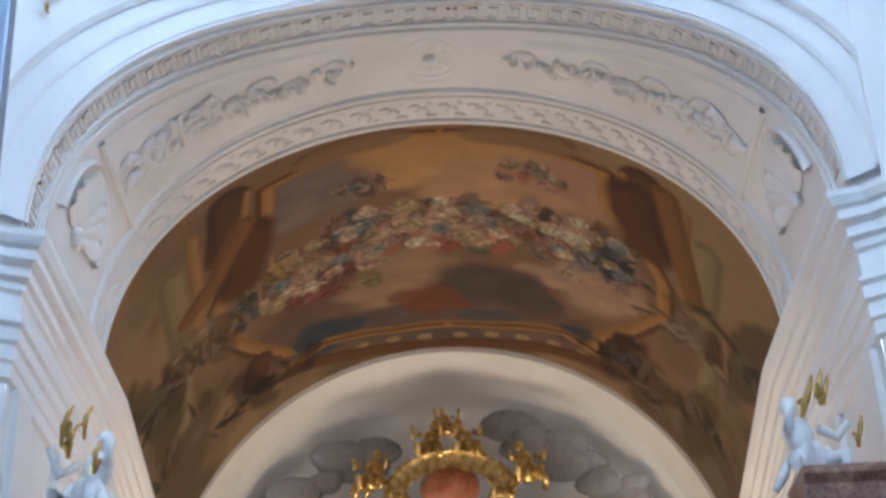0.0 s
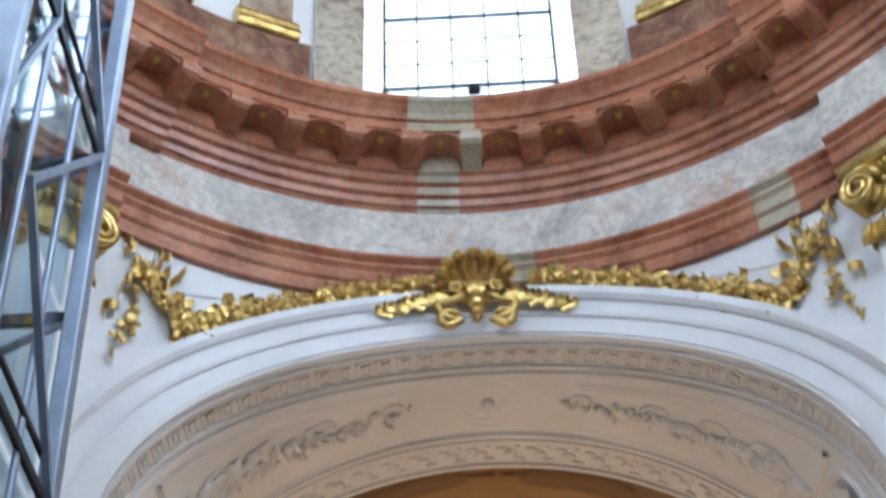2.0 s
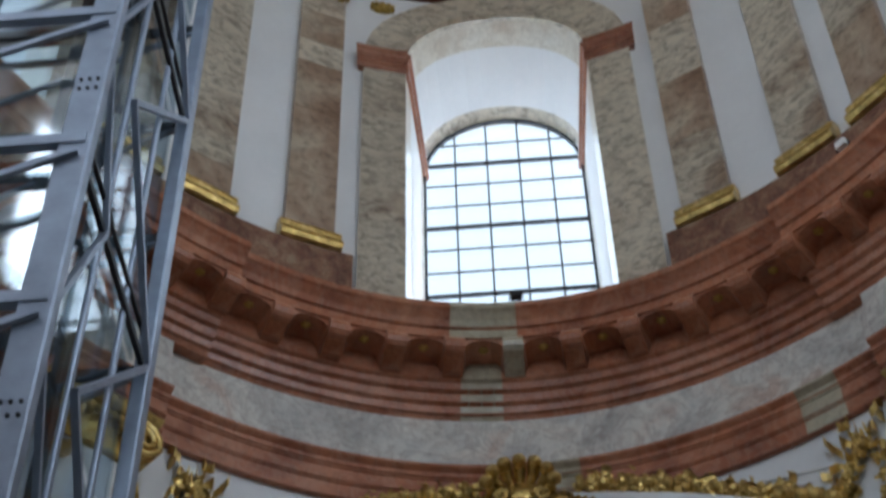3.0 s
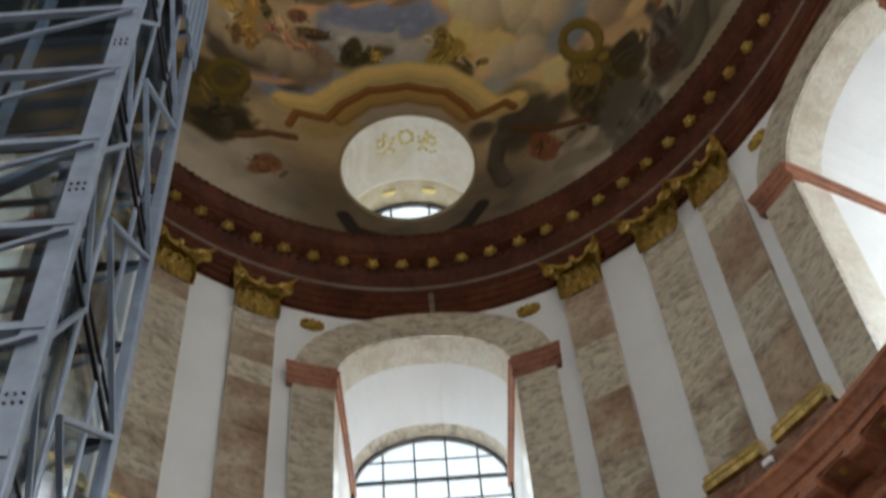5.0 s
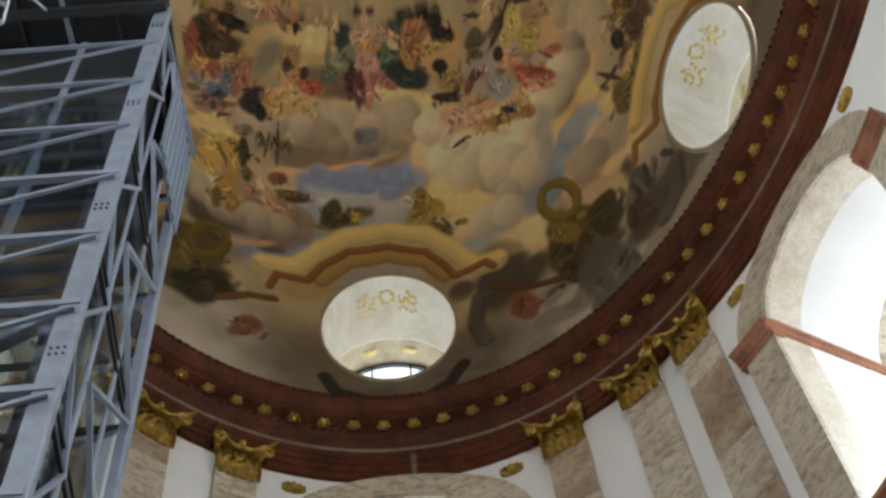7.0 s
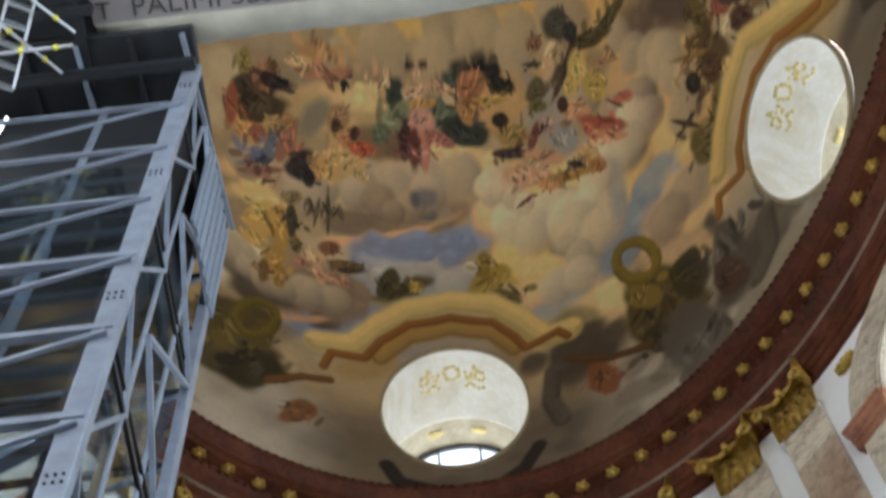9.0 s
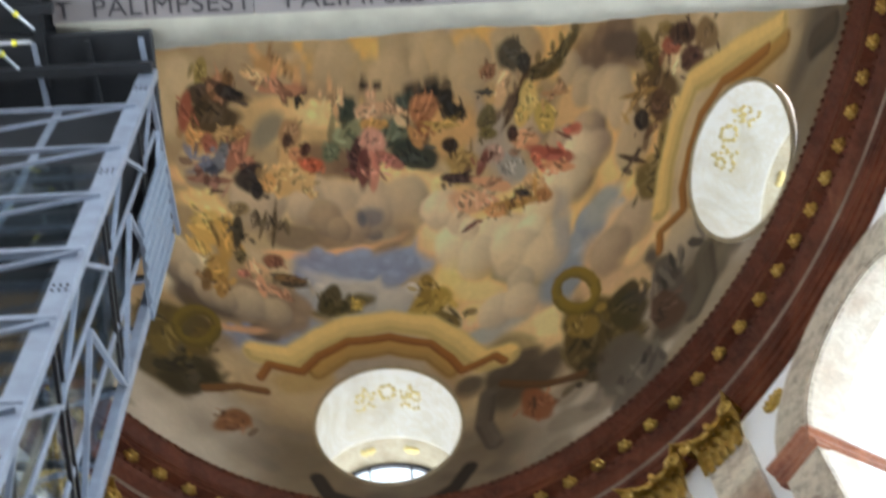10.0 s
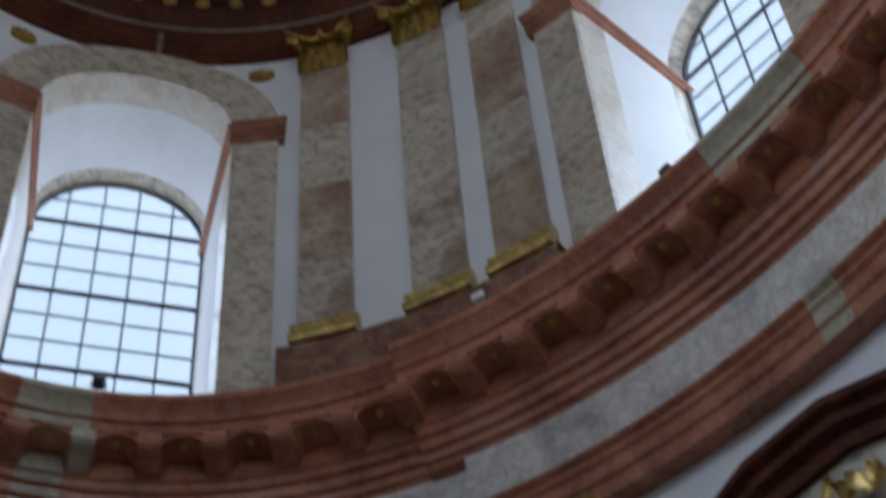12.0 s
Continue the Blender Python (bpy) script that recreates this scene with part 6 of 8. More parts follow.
# gilded cartouches in the spandrels beside the window arches
for th in (-13.4, 13.4, 44.9, 65.2, -44.9, -65.2):
    ca = thing("cartouche", "small oval gilded ornament on the spandrel", "ornament", "gilded ornaments over the windows", m=wall_pose(th, 31.45) @ Matrix.Diagonal((0.72, 1, 0.72, 1)))
    bm = bmesh.new()
    pts = [(0.32 * math.cos(2 * math.pi * k / 20), 0.17 * math.sin(2 * math.pi * k / 20)) for k in range(21)]
    tube(bm, [(x, -0.05 - 0.02 * (k % 2), z) for k, (x, z) in enumerate(pts)], [0.055 + 0.025 * (k % 2) for k in range(21)], 7)
    part("rim", bm, GOLD_DARK, ca)
    bm = bmesh.new()
    ball(bm, (0, -0.06, 0), 0.15, 10, 6, (1.4, 0.6, 0.75))
    part("boss", bm, GOLD_DARK, ca)

# ---------------------------------------------------------------- brackets and rosettes under the cornice
ARC = [0.0]
STEP = 0.25
for k in range(int(360 / STEP)):
    ARC.append(ARC[-1] + (oval((k + 1) * STEP, 0.5) - oval(k * STEP, 0.5)).length)


def theta_along(s):
    """The wall angle after s metres along the cornice from the choir axis."""
    s = s % ARC[-1]
    lo = int(np.searchsorted(ARC, s)) - 1
    lo = max(0, lo)
    t = (lo + (s - ARC[lo]) / max(1e-6, ARC[lo + 1] - ARC[lo])) * STEP
    return t if t <= 180 else t - 360


def bracket_mesh():
    bm = bmesh.new()
    prof = [(0.44, 20.55), (1.03, 20.56), (1.08, 20.50), (1.09, 20.42), (1.06, 20.34), (0.99, 20.29), (0.90, 20.28), (0.82, 20.30), (0.74, 20.26), (0.62, 20.20), (0.44, 20.18)]
    w = 0.17
    lattice(bm, [[(x, -o, z) for o, z in prof + prof[:1]] for x in (-w, w)])
    for x in (-w, w):
        bm.faces.new([bm.verts.new((x, -o, z)) for o, z in prof])
    d = bpy.data.meshes.new("bracket")
    bm.to_mesh(d)
    bm.free()
    d.materials.append(RED)
    return d


def rosette_mesh(r, petals, mat):
    bm = bmesh.new()
    ball(bm, (0, 0, -0.03), r * 0.42, 8, 5)
    for k in range(petals):
        a = 2 * math.pi * k / petals
        ball(bm, (r * 0.62 * math.cos(a), r * 0.62 * math.sin(a), 0), r * 0.4, 6, 4, (1, 1, 0.5))
    d = bpy.data.meshes.new("rosette")
    bm.to_mesh(d)
    bm.free()
    d.materials.append(mat)
    return d


bracket, rosette = bracket_mesh(), rosette_mesh(0.09, 6, GOLD_DARK)
green = bracket.copy()
green.materials[0] = PATCH
n = int(ARC[-1] / 1.02)
pitch = ARC[-1] / n
for k in range(n):
    for data, ds in ((bracket, 0.0), (rosette, 0.5)):
        th = theta_along((k + ds) * pitch - 0.05)
        e = forward(th)
        ob = new("bracket" if data is bracket else "rosette", green if data is bracket and -1.2 < th < 0.5 else data)
        ob.parent = cornice
        ob.matrix_basis = wall_pose(th, 0 if data is bracket else 20.53, e if data is bracket else 0.76 + e)
# arched hollows between the brackets
bm = bmesh.new()
for k in range(n):
    th = theta_along((k + 0.5) * pitch - 0.05)
    m = wall_pose(th, 0, forward(th))
    rows = []
    for o in (0.47, 0.985):
        rows.append([m @ Vector((0.32 * math.cos(math.pi * j / 8), -o, 20.27 + 0.27 * math.sin(math.pi * j / 8) ** 0.6)) for j in range(9)])
    lattice(bm, rows)
    for j in range(8):
        a, b = rows[1][j], rows[1][j + 1]
        bm.faces.new([bm.verts.new(v) for v in (a, b, Vector((b.x, b.y, 20.565)), Vector((a.x, a.y, 20.565)))])
tagged(part("coffer", bm, RED, cornice), kind="stuff")

knob = rosette_mesh(0.165, 6, GOLD_DARK)
n2 = int(ARC[-1] / 0.685)
for k in range(n2):
    th = theta_along((k + 0.5) * ARC[-1] / n2)
    ob = new("rosette", knob)
    ob.parent = dome_cornice
    ob.matrix_basis = wall_pose(th, 33.50, 0.55)

# rows of small beads above and below the rosettes
for off, z, gap, r in ((0.94, 34.16, 0.20, 0.06), (0.46, 33.42, 0.20, 0.06)):
    verts, faces = [], []
    for k in range(int(ARC[-1] / gap)):
        m = wall_pose(theta_along(k * gap), z, off)
        i = len(verts)
        verts += [m @ Vector(q) for q in ((r, 0, 0), (0, 0, r), (-r, 0, 0), (0, 0, -r), (0, -r, -r * 0.4), (0, r, 0))]
        faces += [(i + a, i + b, i + 4) for a, b in ((0, 1), (1, 2), (2, 3), (3, 0))] + [(i + b, i + a, i + 5) for a, b in ((0, 1), (1, 2), (2, 3), (3, 0))]
    data = bpy.data.meshes.new("bead")
    data.from_pydata(verts, [], faces)
    data.materials.append(DARK_SHADED_RED)
    ob = new("bead", data)
    ob.parent = dome_cornice
    tagged(ob, kind="stuff")

# grey-green replacement stones in the red marble
for prof, a, b in ((COR[10:], -7.0, 0.2), (COR[:11], -5.6, -1.6), (ENT[2:], 0.8, 5.0), (ENT[2:], 24.6, 28.2), (ENT[2:], 58.4, 60.6), (COR[10:], 57.5, 66)):
    bm = ring_sweep([(o + 0.004, z + 0.002) for o, z in prof], a, b, 0.6, forward)
    part("stone_insert", bm, PATCH, cornice, "grey-green replacement stone in the cornice")


def make_floodlight(m, col, label):
    f = thing("floodlight", label, "floodlight", "floodlights on the cornice", m=m @ Matrix.Diagonal((0.62, 0.62, 0.62, 1)))
    bm = bmesh.new()
    box(bm, -0.16, -0.12, 0.22, 0.16, 0.10, 0.46, bevel=0.03)
    part("housing", bm, col, f)
    bm = bmesh.new()
    box(bm, -0.2, -0.02, 0.0, -0.17, 0.03, 0.36)
    box(bm, 0.17, -0.02, 0.0, 0.2, 0.03, 0.36)
    box(bm, -0.2, -0.05, -0.02, 0.2, 0.06, 0.02)
    part("bracket", bm, IRON, f)
    bm = bmesh.new()
    for k in range(4):
        box(bm, -0.14, 0.10, 0.25 + 0.05 * k, 0.14, 0.14, 0.265 + 0.05 * k)
    part("cooling_fin", bm, col, f)
    return f


make_floodlight(wall_pose(0.4, 21.15, 1.2), IRON, "dark floodlight on the cornice below the window")
make_floodlight(wall_pose(54.4, 21.15, 1.3), IRON, "dark floodlight on the cornice beside a window")
make_floodlight(wall_pose(37.4, 21.15, 1.38), WHITE, "white camera housing on the cornice edge")
# ---------------------------------------------------------------- choir arch: stucco relief on the soffit
def soffit_pose(a, d, proud=0.0):
    """On the arch soffit: x along the arch, y into the choir, z away from the surface."""
    ar = radians(a)
    x, z = ARCH_W * math.sin(ar), ARCH_Z + ARCH_R * math.cos(ar)
    tx, tz = ARCH_W * math.cos(ar), -ARCH_R * math.sin(ar)
    ln = math.hypot(tx, tz)
    tx, tz = tx / ln, tz / ln
    nx, nz = tz, -tx
    y = wall_y(x) + d
    return Matrix(((tx, 0, nx, x + nx * proud), (0, 1, 0, y), (tz, 0, nz, z + nz * proud), (0, 0, 0, 1)))


def soffit_depth(a):
    x = ARCH_W * math.sin(radians(a))
    return rear_y(x) - wall_y(x)


soffit = bpy.data.objects["wall_arch_soffit"]


def soffit_strip(name, prof, a0, a1, parent, mat=STUCCO, inner=False):
    """A moulding along the arch; prof: depth, height. inner counts the depth from the choir's edge."""
    bm = bmesh.new()
    rows = []
    for a in spread(a0, a1, max(2, int(abs(a1 - a0) / 3))):
        base = soffit_depth(a) if inner else 0.0
        rows.append([soffit_pose(a, base + d, h).translation for d, h in prof])
    lattice(bm, rows)
    return part(name, bm, mat, parent)


for d in (0.06, 0.62):
    soffit_strip("fillet", [(d, 0), (d, 0.05), (d + 0.05, 0.06), (d + 0.08, 0.02), (d + 0.08, 0)], -89, 89, soffit)
soffit_strip("fillet", [(0.78, 0), (0.80, 0.06), (0.92, 0.06), (0.98, 0.0)], -89, 89, soffit)
for d in (-0.85, -0.12):
    soffit_strip("fillet", [(d, 0), (d, 0.06), (d + 0.08, 0.06), (d + 0.08, 0)], -89, 89, soffit, inner=True)
soffit_strip("fillet", [(-1.05, 0), (-1.03, 0.08), (-0.95, 0.08), (-0.93, 0.0)], -89, 89, soffit, inner=True)

# meander along the front edge
bm = bmesh.new()
for (x0, y0, x1, y1) in ((-0.15, 0.0, -0.105, 0.40), (-0.15, 0.355, 0.09, 0.40), (0.045, 0.10, 0.09, 0.40), (-0.06, 0.10, 0.09, 0.145), (-0.06, 0.10, -0.02, 0.28), (-0.15, 0.0, 0.15, 0.045)):
    box(bm, x0, y0, 0.0, x1, y1, 0.026)
key = bpy.data.meshes.new("meander")
bm.to_mesh(key)
bm.free()
key.materials.append(STUCCO)
a = -87.0
arc_len = lambda a: math.hypot(ARCH_W * math.cos(radians(a)), ARCH_R * math.sin(radians(a)))
while a < 87:
    ob = new("meander", key)
    ob.parent = soffit
    ob.matrix_basis = soffit_pose(a, 0.18, 0.0)
    a += math.degrees(0.325 / arc_len(a))
# wave of leaves along the choir edge
bm = bmesh.new()
ball(bm, (0, 0, 0.02), 0.13, 8, 4, (1, 0.8, 0.4))
ball(bm, (0.14, 0.16, 0.02), 0.09, 7, 4, (1.3, 0.6, 0.4))
ball(bm, (-0.14, -0.14, 0.02), 0.09, 7, 4, (1.3, 0.6, 0.4))
ball(bm, (0.12, -0.2, 0.02), 0.06, 6, 4, (1, 1, 0.4))
leafy = bpy.data.meshes.new("leaf_wave")
bm.to_mesh(leafy)
bm.free()
leafy.materials.append(STUCCO)
a = -86.0
while a < 86:
    ob = new("leaf_wave", leafy)
    ob.parent = soffit
    ob.matrix_basis = soffit_pose(a, soffit_depth(a) - 0.42)
    a += math.degrees(0.5 / arc_len(a))

# long raised panels with curling foliage
def curl_leaf(bm, m, length, w, bend):
    rows = []
    for i in range(8):
        t = i / 7
        ang = bend * t
        x = length * (math.sin(ang) / bend if abs(bend) > 0.05 else t)
        y = length * ((1 - math.cos(ang)) / bend if abs(bend) > 0.05 else 0)
        ww = w * math.sin(math.pi * min(1, 0.12 + t * 0.88)) * (1 + 0.35 * math.sin(t * 17))
        px, py = -math.sin(ang), math.cos(ang)
        rows.append([m @ Vector((x + px * ww * u, y + py * ww * u, 0.008 + 0.085 * (1 - u * u) * math.sin(math.pi * (0.15 + 0.8 * t)) + 0.025 * t)) for u in (-1, -0.5, 0, 0.5, 1)])
    lattice(bm, rows)


rng = random.Random(7)
for s in (1, -1):
    panel = thing("stucco_foliage", "white stucco relief of curling foliage on the arch soffit", "relief", "reliefs of the choir arch", m=soffit_pose(s * 40, 2.0))
    inv = panel.matrix_basis.inverted()
    for d in (1.12, None):
        bm = bmesh.new()
        rows = []
        for a in spread(16, 62.5, 18):
            base = 1.12 if d else lerp(2.35, 3.5, (a - 16) / 50)
            rows.append([inv @ soffit_pose(s * a, base + o, h).translation for o, h in ((0, 0), (0.02, 0.015), (0.06, 0.03), (0.14, 0.03), (0.18, 0.01), (0.2, 0))])
        lattice(bm, rows, s < 0)
        part("frame", bm, STUCCO, panel)
    bm = bmesh.new()
    rows = [[inv @ soffit_pose(s * (62.5 + g), lerp(1.12, 3.6, t), h).translation for g, h in ((0, 0), (0.1, 0.05), (0.8, 0.07), (1.4, 0.05), (1.5, 0))] for t in spread(0, 1, 8)]
    lattice(bm, rows, s > 0)
    part("frame_end", bm, STUCCO, panel)
    for k in range(8):
        a = s * (17 + 41 * (k / 7) ** 0.9)
        r = 0.20 + 0.030 * k
        bm = bmesh.new()
        spiral(bm, inv @ soffit_pose(a, lerp(1.75, 2.3, k / 7) + (0.12 if k % 2 else -0.12), 0.012) @ pose(0, 0, 0, 90, 0, 0) @ Matrix.Diagonal((s if k % 2 else -s, 1, 1, 1)), r, 1.7, 0.05, 22)
        part("scroll", bm, STUCCO, panel, smooth=True)
    for k in range(58):
        a = s * (14 + 45 * (k / 58) ** 0.85)
        size = 0.18 + 0.30 * (abs(a) - 12) / 50
        d = lerp(1.7, 2.35, (abs(a) - 14) / 50) + rng.uniform(-0.5, 0.5) * size
        bm = bmesh.new()
        curl_leaf(bm, inv @ soffit_pose(a, d, 0.01) @ pose(0, 0, 0, 0, 0, rng.uniform(0, 360)), size * rng.uniform(0.7, 1.3), size * 0.22, rng.choice((-1, 1)) * rng.uniform(0.8, 2.6))
        part("leaf", bm, STUCCO, panel, smooth=True)
    # shell niche at the foot of the arch
    m = soffit_pose(s * 77.0, 2.1)
    conch = thing("stucco_shell", "white stucco scallop shell in a round frame", "relief", "reliefs of the choir arch", m=m)
    up = 1 if s < 0 else -1
    for k in range(9):
        an = radians(-80 + 20 * k)
        bm = bmesh.new()
        rows = []
        for i in range(7):
            t = i / 6
            r = 0.10 + 0.82 * t
            w = 0.03 + 0.13 * t
            c = Vector((up * r * math.cos(an) * 0.95, r * math.sin(an) * 0.85, 0.0))
            side = Vector((-up * math.sin(an), math.cos(an), 0))
            rows.append([c + side * w * u + Vector((0, 0, 0.02 + 0.07 * t * (1 - u * u) + 0.08 * t * t)) for u in (-1, -0.5, 0, 0.5, 1)])
        lattice(bm, rows, s > 0)
        part("rib", bm, STUCCO, conch, smooth=True)
    bm = bmesh.new()
    for k in range(6):
        ball(bm, (up * rng.uniform(-0.16, 0.06), rng.uniform(-0.12, 0.12), 0.06), 0.09, 8, 5)
    part("hinge", bm, STUCCO, conch)
    bm = bmesh.new()
    pts = [(up * 1.02 * math.cos(radians(b)), 0.95 * math.sin(radians(b))) for b in range(-95, 96, 8)]
    lattice(bm, [[(x * g, y * g, h) for g, h in ((0.96, 0), (0.97, 0.1), (1.03, 0.14), (1.10, 0.1), (1.12, 0))] for x, y in pts], s < 0)
    part("frame", bm, STUCCO, conch)

m = soffit_pose(0.1, 1.6)
ros = thing("stucco_rosette", "white stucco ring rosette at the crown of the arch", "relief", "reliefs of the choir arch", m=m)
for r, w in ((0.62, 0.05), (0.46, 0.04)):
    bm = bmesh.new()
    lattice(bm, [[(r * math.cos(b) * g, r * 1.1 * math.sin(b) * g, h) for g, h in ((1 - w, 0), (1 - w * 0.6, 0.012), (1, 0.022), (1 + w * 0.6, 0.012), (1 + w, 0))] for b in spread(0, 2 * math.pi, 40)])
    part("ring", bm, STUCCO, ros)
for k in range(12):
    bm = bmesh.new()
    curl_leaf(bm, pose(0, 0, -0.006, 0, 0, 30 * k) @ Matrix.Diagonal((1, 1, 0.25, 1)), 0.42, 0.09, 0.1)
    part("petal", bm, STUCCO, ros)
bm = bmesh.new()
ball(bm, (0, 0, 0.06), 0.12, 10, 6, (1, 1, 0.8))
part("boss", bm, STUCCO, ros)

# impost cornice along the jambs and out on to the nave wall
IMP = [(0.0, 9.9), (0.06, 9.94), (0.06, 10.12), (0.10, 10.15), (0.10, 10.34), (0.15, 10.38), (0.15, 10.55), (0.20, 10.60), (0.20, 10.66), (0.12, 10.70), (0.12, 11.02), (0.17, 11.06), (0.17, 11.16), (0.24, 11.20), (0.24, 11.34), (0.34, 11.40), (0.34, 11.52), (0.40, 11.56), (0.46, 11.66), (0.46, 11.74), (0.0, 11.80)]
for s in (1, -1):
    bm = bmesh.new()
    corner = oval(theta_of_x(ARCH_W)).y
    rows = [[(s * (x - o), y - (o if i == 0 else 0), z) for o, z in IMP] for i, (x, y) in enumerate(((ARCH_W, corner), (ARCH_W, rear_y(ARCH_W)), (6.11, Y_REAR - 0.05)))]
    lattice(bm, rows, s > 0)
    rows = []
    for i, th in enumerate(spread(TH_A, 44, 8)):
        if i == 0:
            rows.append([(s * (ARCH_W - o), corner - o, z) for o, z in IMP])
        else:
            rows.append([(s * oval(th, o).x, oval(th, o).y, z) for o, z in IMP])
    lattice(bm, rows, s < 0)
    tagged(part("trim_impost", bm, WHITE), "white stepped impost cornice beside the choir arch", "cornice", kind="structure")
    bm = bmesh.new()
    for y0, y1 in ((corner + 0.25, corner + 0.9), (corner + 2.4, corner + 3.1), (corner + 4.0, corner + 4.6)):
        box(bm, s * ARCH_W - 0.1, y0, 0, s * ARCH_W + 0.1, y1, 9.92)
    tagged(part("trim_jamb", bm, STUCCO), "white pilaster strips on the arch jamb", "moulding", kind="structure")

# ---------------------------------------------------------------- gilded shell, garlands and ribbons over the arch
shell = thing("gilded_shell", "gilded scallop shell with scrolls over the arch", "ornament", m=wall_pose(-0.5, 17.05, 0.28) @ Matrix.Diagonal((0.90, 0.9, 0.86, 1)))
for k in range(7):
    an = radians(-78 + 26 * k)
    bm = bmesh.new()
    rows = []
    for i in range(8):
        t = i / 7
        r = 0.08 + 0.43 * t
        w = 0.02 + 0.105 * t
        c = Vector((r * math.sin(an) * 1.15, 0, 0.78 + r * math.cos(an) * 1.1))
        side = Vector((math.cos(an), 0, -math.sin(an)))
        rows.append([c + side * w * u + Vector((0, -0.05 - 0.16 * t * (1 - u * u) - 0.22 * t * t, 0)) for u in (-1, -0.6, 0, 0.6, 1)])
    lattice(bm, rows)
    tip = rows[-1][2]
    ball(bm, tip, 0.135, 10, 7)
    ball(bm, tip + Vector((0.02, -0.1, -0.05)), 0.07, 8, 5)
    part("shell_rib", bm, GOLD, shell, smooth=True)
for s in (1, -1):
    bm = bmesh.new()
    spiral(bm, Matrix.Translation((s * 0.34, -0.26, 0.70)) @ Matrix.Diagonal((-s, 1, 1, 1)), 0.15, 1.8, 0.045)
    part("volute", bm, GOLD, shell, smooth=True)
    bm = bmesh.new()
    pts = [(s * (0.15 + 0.52 * math.sin(t * 2.9)), -0.22, 0.62 - 0.62 * t - 0.06 * math.sin(t * 9)) for t in spread(0, 1, 10)]
    pts += [(s * (0.46 + 0.16 * math.cos(b)), -0.24, 0.02 + 0.16 * math.sin(b)) for b in spread(-1.6, 2.6, 8)]
    tube(bm, pts, [0.085 - 0.05 * abs(i / len(pts) - 0.45) for i in range(len(pts))], 8)
    part("scroll", bm, GOLD, shell, smooth=True)
    for k in range(14):
        bm = bmesh.new()
        acanthus(bm, Matrix.Translation((s * (0.35 + 0.09 * k), -0.12 - 0.04 * (k % 2), 0.52 - 0.025 * k + 0.08 * (k % 3))) @ pose(0, 0, 0, 0, s * (45 + 22 * (k % 3)), 0), 0.10, 0.38 - 0.012 * k, 0.16)
        part("leaf", bm, GOLD, shell, smooth=True)
bm = bmesh.new()
for z, r in ((0.52, 0.12), (0.34, 0.15), (0.14, 0.11), (0.0, 0.08)):
    ball(bm, (0, -0.25, z), r, 10, 7)
ball(bm, (0, -0.08, 0.78), 0.34, 12, 8, (1.3, 0.4, 1.0))
part("drop", bm, GOLD, shell, smooth=True)


def flower_mesh(seed, r):
    rr = random.Random(seed)
    bm = bmesh.new()
    ball(bm, (0, -r * 0.5, 0), r * 0.42, 7, 5)
    n = rr.choice((5, 6, 7))
    for k in range(n):
        a = 2 * math.pi * k / n + rr.uniform(-0.2, 0.2)
        m = Matrix.Translation((r * 0.55 * math.cos(a), -r * 0.25, r * 0.55 * math.sin(a))) @ pose(0, 0, 0, 0, math.degrees(-a), 0)
        ball(bm, (0, 0, 0), r * 0.42, 6, 4, (1.0, 0.45, 0.75), m)
    for k in range(4):
        a = rr.uniform(0, 6.28)
        acanthus(bm, Matrix.Translation((r * 0.5 * math.cos(a), -0.02, r * 0.5 * math.sin(a))) @ pose(0, 0, 0, 0, math.degrees(math.pi / 2 - a), 0), r * 0.35, r * 1.0, r * 0.5, 3)
    d = bpy.data.meshes.new("flower")
    bm.to_mesh(d)
    bm.free()
    d.materials.append(GOLD)
    return d


